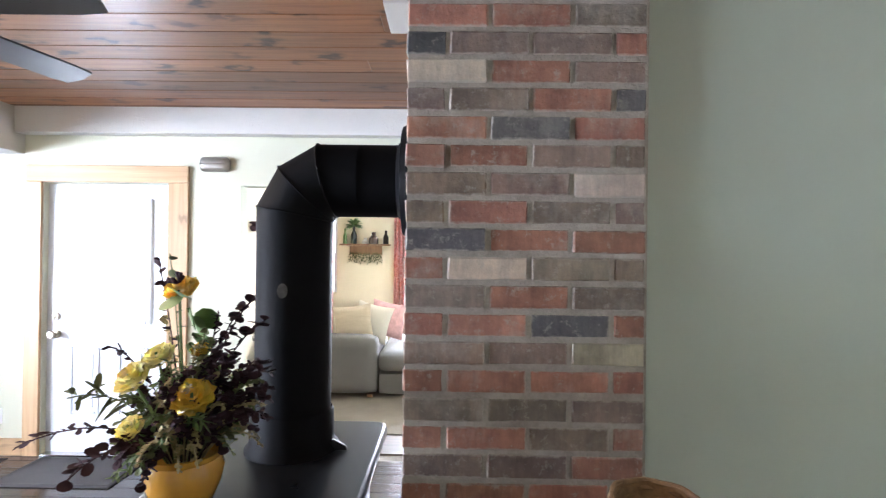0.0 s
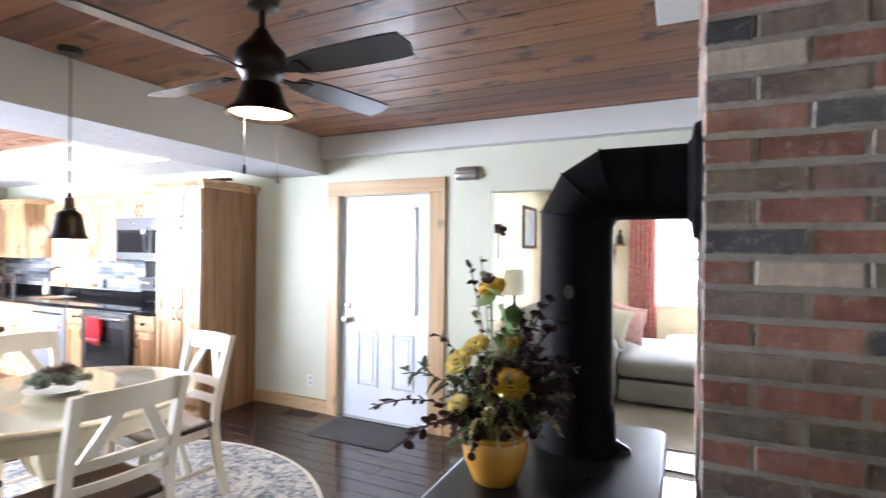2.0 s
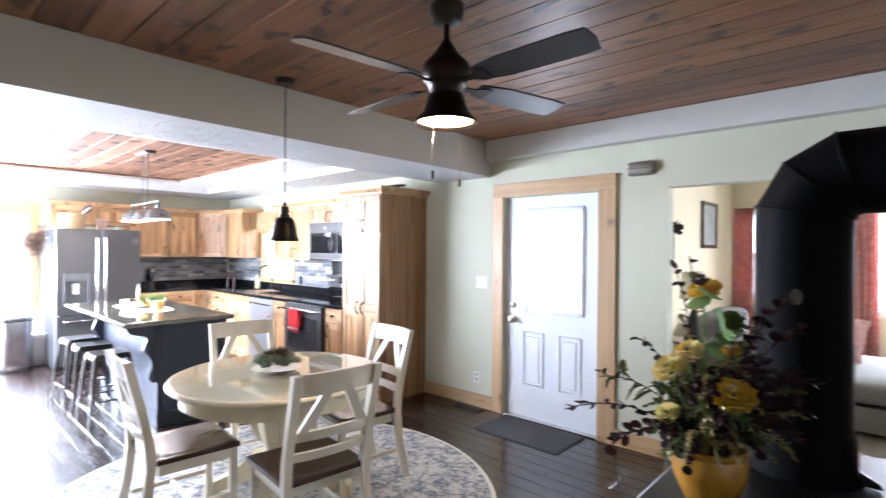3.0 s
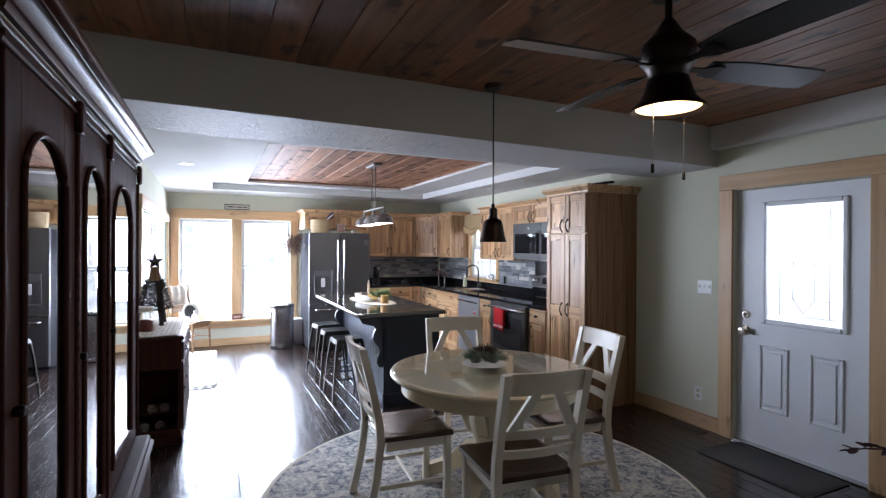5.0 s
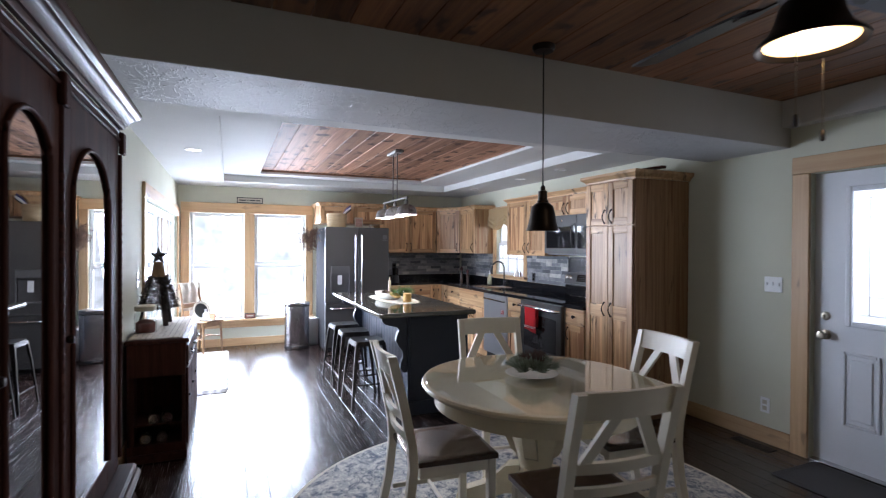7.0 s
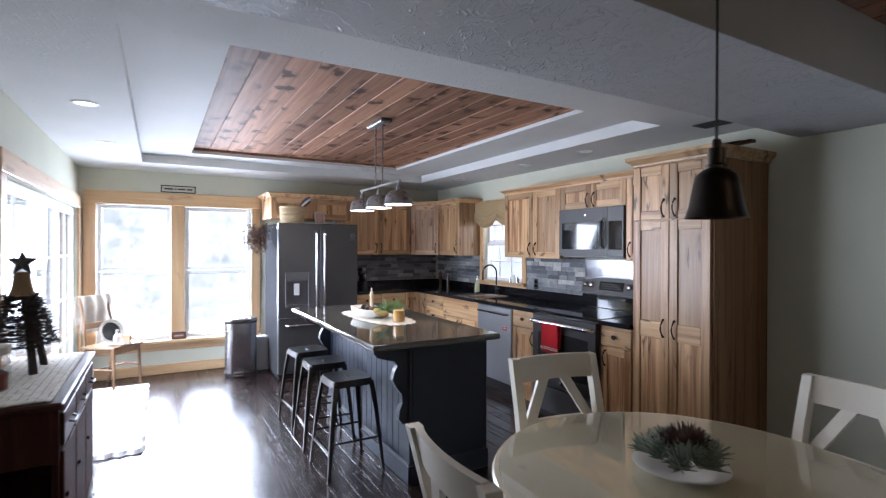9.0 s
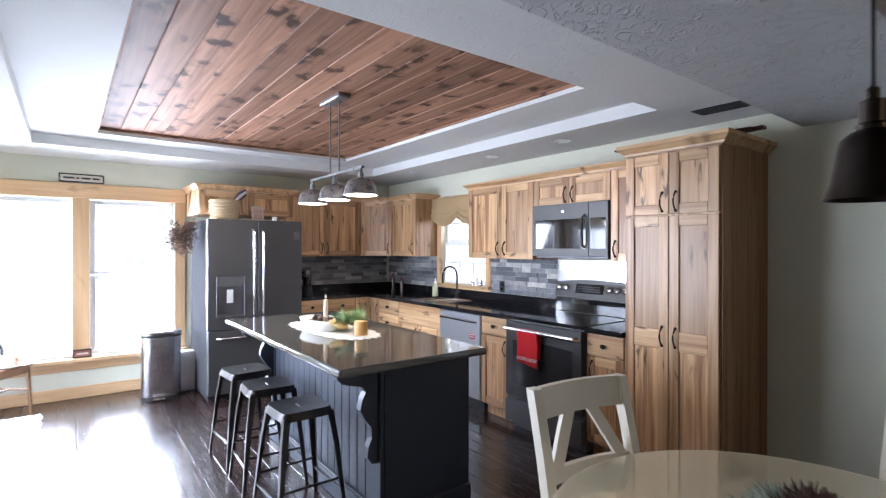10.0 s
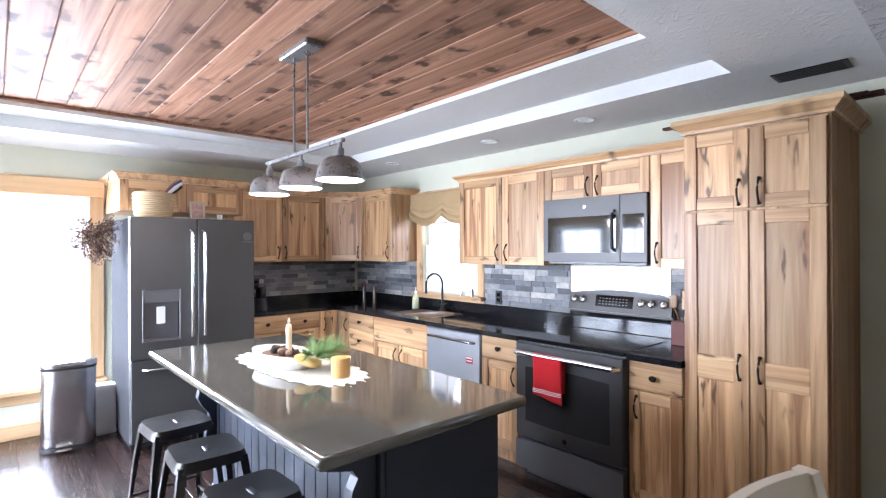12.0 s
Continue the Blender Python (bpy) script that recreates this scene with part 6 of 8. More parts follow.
for ringi in range(8):
    z = 0.16 + ringi * 0.036
    r = 0.150 - ringi * 0.0115
    s = Shape()
    for loop in range(4):
        ph, wob = rng.uniform(0, 6.28), rng.uniform(0.005, 0.014)
        s.tube([((r + wob * math.sin(5 * u + ph)) * math.cos(u), (r + wob * math.sin(5 * u + ph)) * math.sin(u), z + 0.012 * math.sin(3 * u + ph) + rng.uniform(-0.006, 0.006)) for u in [k * 0.2244 for k in range(28)]], 0.0028, 5, closed=True)
    for j in range(120):
        a = rng.uniform(0, 6.28)
        p = Vector((r * math.cos(a), r * math.sin(a), z + rng.uniform(-0.014, 0.014)))
        tangent = Vector((-math.sin(a), math.cos(a), 0)) * rng.choice((-1, 1))
        q = p + tangent * rng.uniform(0.01, 0.035) + Vector((math.cos(a), math.sin(a), 0)) * rng.uniform(-0.01, 0.035) + Vector((0, 0, rng.uniform(-0.02, 0.03)))
        s.tube([p, (p + q) / 2 + Vector((0, 0, 0.006)), q], [0.0026, 0.0022, 0.0012], 4)
    part("twig_ring", s, TWIG, tr, "ring of wound dark twigs")
part("cone", Shape().lathe([(0.062, 0.425), (0.056, 0.44), (0.045, 0.49), (0.034, 0.555), (0.02, 0.56)], 20), plain("tan_burlap", (0.20, 0.12, 0.06), 0.9, vary=0.2, fine=120, bump=0.5), tr, "tan burlap cone")
rim = [((0.083 if i % 2 == 0 else 0.034) * math.sin(math.pi * i / 5), (0.083 if i % 2 == 0 else 0.034) * math.cos(math.pi * i / 5)) for i in range(10)]
vs = [(x, 0, z) for x, z in rim] + [(0, -0.022, 0), (0, 0.022, 0)]
part("star", Shape().add(vs, [[i, (i + 1) % 10, c] for i in range(10) for c in (10, 11)], m=pose(0, 0, 0.61, 0, 0, 74)), RUSTY, tr, "raised five-point metal star")
jr = thing("glass_jar", "glass jar with fruit on the sideboard", "jar", pose(-4.12, -0.07, SZ + 0.005) @ Matrix.Diagonal((1.25, 1.25, 1.2, 1)))
part("glass", Shape().lathe([(0.0, 0.0), (0.055, 0.001), (0.058, 0.01), (0.058, 0.11), (0.045, 0.125), (0.045, 0.135)], 24), pane_glass("jar_glass", (0.9, 0.92, 0.9), 0.0, 1.2), jr)
part("filling", Shape().lathe([(0.0, 0.004), (0.05, 0.005), (0.05, 0.06), (0.03, 0.075), (0, 0.08)], 20), plain("red_potpourri", (0.16, 0.03, 0.02), 0.8, vary=0.5, fine=30, bump=0.6), jr)
part("lid", Shape().lathe([(0.047, 0.130), (0.056, 0.132), (0.057, 0.158), (0.05, 0.164), (0.0, 0.165)], 24), plain("cream_jar_lid", (0.50, 0.46, 0.36), 0.45, vary=0.1), jr, "cream screw lid")

# ---- window corner ----
cc = thing("side_chair", "brown wooden chair draped with a cream throw", "chair", pose(-7.60, 0.02, 0, 0, 0, -40) @ Matrix.Diagonal((0.92, 0.9, 1, 1)))
part("seat", Shape().cushion(-0.21, 0.0, 0.425, 0.21, 0.42, 0.455, 0.012, 0, 6), MAPLE, cc)
for sx in (-1, 1):
    part("leg", Shape().tube([(sx * 0.19, 0.40, 0), (sx * 0.18, 0.39, 0.25), (sx * 0.175, 0.38, 0.43)], [0.013, 0.017, 0.02], 10), MAPLE, cc)
    part("back_post", Shape().tube([(sx * 0.19, -0.04, 0), (sx * 0.185, 0.02, 0.44), (sx * 0.18, 0.0, 0.7), (sx * 0.17, -0.06, 0.94)], 0.016, 10), MAPLE, cc)
    part("stretcher", Shape().tube([(sx * 0.185, 0.0, 0.22), (sx * 0.183, 0.39, 0.22)], 0.009, 8), MAPLE, cc)
part("stretcher", Shape().tube([(-0.18, 0.2, 0.22), (0.18, 0.2, 0.22)], 0.009, 8), MAPLE, cc)
part("seat_rail", Shape().box(-0.18, 0.37, 0.37, 0.18, 0.39, 0.425, 0.004), MAPLE, cc)
part("crest_rail", Shape().box(-0.19, -0.075, 0.87, 0.19, -0.05, 0.95, 0.006), MAPLE, cc)
part("back_slat", Shape().box(-0.175, 0.0, 0.62, 0.175, 0.018, 0.68, 0.005), MAPLE, cc)
thr = solo("throw_blanket", Shape().grid(16, 26, lambda u, q: (-0.16 + 0.31 * u + 0.012 * math.sin(6 * q), (-0.098 if q < 0.45 else -0.04 + 0.02 * math.sin(3 * (q - 0.45) * 3)) + 0.012 * math.sin(u * 17 + q * 5), 0.96 - (abs(q - 0.45) ** 1.3) * 0.85)), plain("cream_knit", (0.55, 0.50, 0.43), 0.95, vary=0.15, scale=12, fine=120, bump=0.7), "cream patterned throw over the chair back", "blanket", pose(-7.60, 0.02, 0, 0, 0, -40) @ Matrix.Diagonal((1.12, 0.9, 1, 1)))
thr.modifiers.new("thickness", "SOLIDIFY").thickness = 0.008
PAPER_WHITE = plain("cream_enamel", (0.70, 0.68, 0.60), 0.4, vary=0.06)
bpl = solo("black_plate", Shape().lathe([(0.0, 0), (0.09, 0.004), (0.125, 0.018), (0.128, 0.022), (0.09, 0.010), (0, 0.006)], 32, m=pose(0, 0, 0.125, 72, 0, 0)), BLACK_PLASTIC, "round black plate with a cream rim leaning on the chair back", "plate", pose(-7.47, 0.14, 0.4565, 0, 0, 130))
part("rim", Shape().lathe([(0.098, 0.0125), (0.104, 0.017), (0.126, 0.0235), (0.131, 0.023), (0.128, 0.017)], 32, m=pose(0, 0, 0.125, 72, 0, 0), caps=False), PAPER_WHITE, bpl, "cream painted rim")
ty = thing("serving_tray", "round white tray on the chair seat", "tray", pose(-7.42, 0.24, 0.4565))
part("dish", Shape().lathe([(0.0, 0.0), (0.11, 0.001), (0.125, 0.012), (0.12, 0.013), (0.1, 0.006), (0, 0.005)], 28), CHINA, ty)
solo("glass_bottle", Shape().lathe([(0.0, 0), (0.035, 0.001), (0.038, 0.06), (0.03, 0.085), (0.014, 0.10), (0.014, 0.135), (0.02, 0.14), (0, 0.142)], 20), CHINA, "small white bottle on the tray", "bottle", pose(-7.43, 0.20, 0.4625))
solo("soap_box", Shape().box(-0.04, -0.015, 0, 0.04, 0.015, 0.085, 0.003), plain("tan_box", (0.42, 0.24, 0.14), 0.7, vary=0.2), "small tan box on the tray", "box", pose(-7.38, 0.29, 0.4625, 0, 0, 60))
k = plain("white_shag", (0.68, 0.68, 0.68), 1.0, vary=0.15, scale=20, fine=200, bump=0.9)
s = Shape().grid(70, 24, lambda u, q: (-7.38 + 1.99 * u + 0.01 * math.sin(37 * q), -0.03 + 0.52 * q + 0.008 * math.sin(61 * u), 0.002 + (0.028 + 0.006 * noise.noise(Vector((u * 60, q * 24, 0)))) * (1 if 0 < u < 1 and 0 < q < 1 else 0)), smooth=False)
solo("shag_rug", s, k, "white shaggy rectangular rug by the patio doors", "rug")

tc = thing("trash_can", "rounded square brushed steel step trash can", "trash can", pose(-7.42, 1.40, 0, 0, 0, -4))


def rounded_tube(prof, wx, wy, power=3.4, n=48):
    """Stacked rounded-square rings: (scale, z) along the height."""
    def ring_at(k, z):
        out = []
        for j in range(n):
            a = 2 * math.pi * j / n
            q = (abs(math.cos(a)) ** power + abs(math.sin(a)) ** power) ** (-1 / power)
            out.append((wx * k * q * math.cos(a), wy * k * q * math.sin(a), z))
        return out
    rings = [ring_at(k, z) for k, z in prof]
    fs = [[i * n + j, i * n + (j + 1) % n, (i + 1) * n + (j + 1) % n, (i + 1) * n + j] for i in range(len(rings) - 1) for j in range(n)]
    s = Shape().add([p for r in rings for p in r], fs, 0, True)
    s.add(rings[0], [list(range(n))[::-1]])
    return s.add(rings[-1], [list(range(n))])


CAN = plain("brushed_can_steel", (0.58, 0.58, 0.60), 0.24, 1.0, vary=0.03, fine=90, bump=0.0, stretch=(1, 1, 12))
part("barrel", rounded_tube([(0.97, 0.036), (1.0, 0.045), (1.0, 0.60)], 0.135, 0.172), CAN, tc)
part("base", rounded_tube([(1.02, 0.0), (1.03, 0.008), (1.0, 0.035)], 0.135, 0.172), BLACK_PLASTIC, tc)
part("rim", rounded_tube([(1.01, 0.601), (1.025, 0.604), (1.025, 0.614), (1.01, 0.616)], 0.135, 0.172), BLACK_PLASTIC, tc)
part("lid", rounded_tube([(1.02, 0.617), (1.035, 0.622), (1.035, 0.642), (1.0, 0.656), (0.85, 0.664)], 0.135, 0.172), CAN, tc)
part("pedal", Shape().cushion(0.11, -0.085, 0.010, 0.185, 0.02, 0.03, 0.009, 0, 5), CHROME, tc)
solo("paper_bag", Shape().cushion(-0.06, -0.09, 0, 0.06, 0.09, 0.40, 0.02, 0.01, 6), plain("white_paper", (0.7, 0.7, 0.7), 0.8, vary=0.1), "white bag between trash can and fridge", "bag", pose(-7.55, 1.64, 0))

# signs
def sign(name, label, m, w, h, face, ink, bars):
    sg = thing(name, label, "sign", m)
    part("board", Shape().box(-w / 2, -0.008, -h / 2, w / 2, 0.008, h / 2, 0.002), BLACK_PLASTIC if face is not None else ink, sg)
    part("face", Shape().box(-w / 2 + 0.012, -0.0105, -h / 2 + 0.012, w / 2 - 0.012, -0.0085, h / 2 - 0.012, 0), face, sg)
    for x0, x1, z in bars:
        part("letter_bar", Shape().box(x0 * w, -0.0125, z * h - h * 0.1, x1 * w, -0.0108, z * h + h * 0.1, 0), ink, sg)
    return sg


PAPER = plain("aged_cream_paint", (0.50, 0.46, 0.38), 0.7, vary=0.1)
sign("wall_sign", "narrow framed sign with dark lettering above the windows", pose(XW + 0.010, 0.776, 2.135, 0, 0, 90), 0.36, 0.085, PAPER, BLACK_PLASTIC, [(-0.40, -0.16, 0), (-0.12, -0.06, 0), (-0.02, 0.20, 0), (0.24, 0.40, 0)])
sign("sill_sign", "small red-brown block sign on the window sill", pose(XW + 0.06, 0.78, 0.44, 0, 0, 90), 0.15, 0.08, plain("barn_red", (0.22, 0.08, 0.06), 0.7, vary=0.2), PAPER, [(-0.3, 0.3, 0)])

# on top of the fridge
bk = thing("woven_basket", "round pale woven basket on the fridge", "basket", pose(-7.06, 1.90, 1.7355) @ Matrix.Diagonal((1.16, 1.16, 1.04, 1)))
WICKER = plain("pale_wicker", (0.52, 0.40, 0.24), 0.8, vary=0.25, fine=60, bump=0.4)
s = Shape()
for i in range(13):
    r0 = 0.104 + 0.0008 * i
    s.tube([((r0 + 0.006 * math.sin(j * math.pi * 0.5 + i * math.pi)) * math.cos(j * 0.2618), (r0 + 0.006 * math.sin(j * math.pi * 0.5 + i * math.pi)) * math.sin(j * 0.2618), 0.008 + i * 0.0135) for j in range(24)], 0.0078, 6, closed=True)
s.lathe([(0.0, 0.0), (0.10, 0.001), (0.108, 0.178), (0.102, 0.178), (0.095, 0.006), (0, 0.005)], 24)
part("weave", s, WICKER, bk)
part("rim", Shape().tube([(0.112 * math.cos(j * 0.2618), 0.112 * math.sin(j * 0.2618), 0.181) for j in range(24)], 0.008, 6, closed=True), WICKER, bk)
for i, (a, c, l) in enumerate(((70, plain("blue_print_cloth", (0.08, 0.08, 0.22), 0.9, vary=0.4), 0.30), (48, WHITE, 0.27), (95, MAPLE, 0.29), (60, BLACK_METAL, 0.25))):
    part("utensil", Shape().tube([(0.0, 0.0, 0.03), (0.0, 0.055, 0.15), (0.0, 0.13, l * 0.86), (0.0, 0.17, l)], [0.006, 0.007, 0.014, 0.010], 8, m=pose(0, 0, 0, 0, 0, a - 70)), c, bk)
pf = thing("photo_frame", "small pale picture frame on the fridge", "picture frame", pose(-7.06, 2.22, 1.7355, -8, 0, 90))
s = Shape()
bar_frame(s, -0.06, 0.06, 0.0, 0.15, 0.016, -0.008, 0.008, "x", 0.003)
part("frame", s, PAPER, pf)
part("print", Shape().box(-0.044, -0.002, 0.016, 0.044, 0.004, 0.134, 0), plain("faded_print", (0.45, 0.30, 0.26), 0.6, vary=0.5, scale=30), pf)
solo("small_cup", Shape().lathe([(0.0, 0), (0.02, 0.001), (0.024, 0.045), (0.02, 0.045), (0, 0.01)], 18), CHINA, "small white cup on the fridge", "cup", pose(-7.02, 2.38, 1.7355))

# hanging dried flowers
hf = thing("dried_bouquet", "dried brown flower bunch hanging by the window", "dried flowers", pose(-7.20, 1.60, 0))
rng = random.Random(8)
DRY = plain("dried_flowers", (0.11, 0.062, 0.046), 0.95, vary=0.5, fine=60)
DRY2 = plain("dried_cream_flowers", (0.24, 0.16, 0.11), 0.95, vary=0.4, fine=60)
part("hook", Shape().tube([(-0.0, 0.09, 2.09), (0.0, 0.05, 2.10), (0.0, 0.03, 2.07), (0.0, 0.0, 1.80)], 0.003, 6), BRONZE, hf)
for i in range(96):
    d = Vector((rng.uniform(-1, 1), rng.uniform(-1, 1), rng.uniform(-1.0, 0.55))).normalized()
    p = Vector((0, -0.055, 1.615))
    e = p + Vector((d.x * 0.12, d.y * 0.15, d.z * (0.23 if d.z < 0 else 0.17)))
    s = Shape().tube([p, (p + e) / 2 + Vector((0, 0, 0.02)), e], 0.0016, 4)
    for j in range(12):
        c = p + (e - p) * (0.3 + 0.8 * j / 12) + Vector([rng.uniform(-0.022, 0.022) for _ in range(3)])
        g = Vector([rng.uniform(-1, 1) for _ in range(3)]).normalized()
        q = rng.uniform(0.012, 0.024)
        s.tube([c, c + g * q * 0.5, c + g * q], [0.0015, rng.uniform(0.004, 0.008), 0.001], 4)
    part("flower_spray", s, DRY if i % 3 else DRY2, hf)

# ---- worktop things ----
CT = 0.9085


def val_pt(u, q):
    swag = abs(math.sin(2 * math.pi * u)) ** 0.8
    fold = 0.5 + 0.5 * math.sin(q * 26 - 2.2 * swag)
    return (-6.70 + 0.98 * u, YN - 0.075 - (0.008 + 0.05 * fold * max(0.0, q - 0.35)) - 0.006 * math.sin(u * 44) * q, 2.04 - (0.235 + 0.085 * swag) * q)


va = solo("window_valance", Shape().grid(48, 30, val_pt), plain("tan_linen", (0.36, 0.25, 0.13), 0.9, vary=0.12, fine=150, bump=0.4), "tan linen roman valance over the sink window", "valance")
va.modifiers.new("thickness", "SOLIDIFY").thickness = 0.006
part("rod", Shape().box(-6.70, YN - 0.07, 2.035, -5.725, YN - 0.024, 2.05, 0.003), PINE_X, va)
so = thing("soap_bottle", "tall clear soap bottle with white pump", "bottle", pose(-6.53, 4.08, CT))
part("bottle", Shape().lathe([(0.0, 0), (0.033, 0.001), (0.034, 0.01), (0.032, 0.10), (0.016, 0.14), (0.013, 0.15)], 20), plain("green_soap", (0.45, 0.46, 0.30), 0.2, vary=0.1, bump=0), so)
part("pump", Shape().lathe([(0.014, 0.151), (0.014, 0.17), (0.005, 0.172), (0.005, 0.20)], 14).tube([(0, 0, 0.20), (0.03, -0.02, 0.20)], 0.006, 8), WHITE, so)
for x, y, h in ((-7.30, 3.98, 0.24), (-7.16, 4.02, 0.20)):
    ml = thing("pepper_mill", "dark turned wooden mill on the worktop", "mill", pose(x, y, CT), "mills in the corner")
    part("body", Shape().lathe([(0.026, 0), (0.028, 0.01), (0.02, h * 0.3), (0.024, h * 0.5), (0.018, h * 0.7)], 18), SEAT_WOOD, ml)
    part("head", Shape().lathe([(0.02, h * 0.705), (0.026, h * 0.8), (0.018, h * 0.92), (0.006, h * 0.95), (0.008, h)], 18), plain("dark_red_head", (0.10, 0.02, 0.02), 0.3), ml)
cm = thing("coffee_grinder", "small black coffee grinder beside the fridge", "appliance", pose(-7.45, 2.90, CT))
part("base", Shape().lathe([(0.06, 0), (0.062, 0.02), (0.05, 0.10), (0.052, 0.11)], 24), BLACK_PLASTIC, cm)
part("hopper", Shape().lathe([(0.045, 0.1105), (0.05, 0.19), (0.04, 0.22), (0.0, 0.225)], 24), BLACK_GLASS, cm)
for x, y, z, a in ((-5.56, YN - 0.018, 1.07, 0), (XW + 0.018, 3.0, 1.13, 90)):
    ol = thing("outlet", "black outlet plate on the backsplash", "outlet", pose(x, y, z, 0, 0, a))
    part("plate", Shape().box(-0.036, -0.005, -0.058, 0.036, 0.0, 0.058, 0.002), BLACK_PLASTIC, ol)
    part("socket", Shape().box(-0.018, -0.007, 0.008, 0.018, -0.0052, 0.038, 0.002).box(-0.018, -0.007, -0.038, 0.018, -0.0052, -0.008, 0.002), BLACK_GLASS, ol)
for i, (x, h) in enumerate(((-5.99, 0.06), (-5.93, 0.09), (-5.86, 0.075))):
    solo("spice_jar", Shape().lathe([(0.0, 0), (0.02, 0.001), (0.021, h * 0.8), (0.016, h * 0.85), (0.016, h), (0, h)], 16), (CHROME, CHINA, STEEL)[i], "small jar on the window sill", "jar", pose(x, YN - 0.045, 1.0585), "jars on the sink sill")
ub = thing("utensil_crock", "dark red box of wooden spoons beside the range", "utensil holder", pose(-3.93, 4.05, CT))
part("box", Shape().box(-0.055, -0.055, 0, 0.055, 0.055, 0.14, 0.004), plain("dull_red_crock", (0.16, 0.06, 0.05), 0.6, vary=0.15), ub)
for x, y, c, h in ((-0.03, -0.02, MAPLE, 0.30), (0.0, 0.02, HICKORY, 0.32), (0.03, 0.0, BLACK_PLASTIC, 0.34), (0.02, -0.03, HICKORY, 0.29), (-0.01, 0.03, BLACK_PLASTIC, 0.33)):
    s = Shape().tube([(x * 0.5, y * 0.5, 0.141), (x * 1.6, y * 1.6, h * 0.75)], 0.005, 8)
    s.cushion(x * 1.6 - 0.024, y * 1.6 - 0.005, h * 0.74, x * 1.6 + 0.024, y * 1.6 + 0.005, h, 0.005, 0, 6)
    part("spoon", s, c, ub)

# ---- island centrepiece ----
IZ = 0.9165
LACE = plain("ivory_lace", (0.74, 0.70, 0.60), 0.95, vary=0.1, scale=30, fine=160, bump=0.8)
rng = random.Random(3)
n = 168
edge = []
for j in range(n):
    a = 2 * math.pi * j / n
    tooth = abs((j % 7) / 3.5 - 1)
    edge.append((1.0 + 0.10 * tooth + 0.05 * rng.random(), a))


def mat_pt(k, a):
    q = (abs(math.cos(a)) ** 2.6 + abs(math.sin(a)) ** 2.6) ** (-1 / 2.6)
    return 0.44 * k * q * math.cos(a), 0.175 * k * q * math.sin(a)


vs = [(0, 0, 0.004)] + [(*mat_pt(0.93, a), 0.004 + 0.003 * rng.random()) for r, a in edge] + [(*mat_pt(r, a), 0.0015) for r, a in edge]
fs = [[0, 1 + j, 1 + (j + 1) % n] for j in range(n)] + [[1 + j, 1 + n + j, 1 + n + (j + 1) % n, 1 + (j + 1) % n] for j in range(n)]
solo("lace_runner", Shape().add(vs, fs), LACE, "ivory lace runner with a pointed edge on the island", "table runner", pose(-4.97, 2.085, IZ, 0, 0, 3))
wt = thing("wooden_tray", "whitewashed wooden dough tray on the lace mat", "tray", pose(-5.02, 2.04, IZ + 0.005, 0, 0, 6))
s = Shape().lathe([(0.0, 0.004), (0.18, 0.002), (0.205, 0.02), (0.225, 0.045), (0.235, 0.066), (0.225, 0.068), (0.205, 0.04), (0.17, 0.012), (0.0, 0.010)], 40, sy=0.5)
part("bowl", s, plain("whitewashed_wood", (0.60, 0.57, 0.52), 0.7, vary=0.15, stretch=(1, 6, 1)), wt)
part("filling", Shape().lathe([(0.0, 0.055), (0.1, 0.052), (0.165, 0.045), (0.19, 0.025)], 30, sy=0.47), plain("pinecone_fill", (0.14, 0.08, 0.045), 0.95, vary=0.6, scale=40, fine=90, bump=1.0), wt)
for i in range(14):
    a, r = rng.uniform(0, 6.28), rng.uniform(0.02, 0.15)
    part("pine_cone", Shape().lathe([(0.0, -0.018), (0.013, -0.01), (0.018, 0.0), (0.014, 0.011), (0.006, 0.018), (0, 0.02)], 9, m=pose(r * math.cos(a), r * math.sin(a) * 0.45, 0.066, rng.uniform(20, 120), 0, rng.uniform(0, 360))), (TWIG, DRY, DRY2)[i % 3], wt)
cn = thing("taper_candle", "cream taper candle standing in the tray", "candle", pose(-4.99, 2.05, IZ + 0.05))
part("wax", Shape().lathe([(0.014, 0), (0.014, 0.14), (0.011, 0.15), (0.004, 0.156)], 16), plain("cream_wax", (0.66, 0.50, 0.32), 0.4, vary=0.05), cn)
part("flame_tip", Shape().lathe([(0.0, 0.157), (0.006, 0.163), (0.007, 0.172), (0.0, 0.188)], 12), plain("ivory_tip", (0.8, 0.72, 0.55), 0.4), cn)
jc = thing("jar_candle", "glass jar candle with amber wax", "candle", pose(-4.61, 2.115, IZ + 0.005))
part("jar", Shape().lathe([(0.0, 0), (0.043, 0.001), (0.045, 0.006), (0.045, 0.115), (0.042, 0.118)], 28), pane_glass("candle_glass", (0.97, 0.95, 0.9), 0.0, 1.0), jc).visible_shadow = False
part("wax", Shape().lathe([(0.0, 0.004), (0.041, 0.005), (0.041, 0.088), (0, 0.09)], 28), plain("amber_wax", (0.75, 0.45, 0.16), 0.4, vary=0.05), jc)
PINE_GREEN = plain("pine_needles", (0.13, 0.22, 0.06), 0.6, vary=0.4)
sp = thing("pine_sprig", "green pine sprig in the tray", "greenery", pose(-4.82, 2.10, IZ + 0.06))
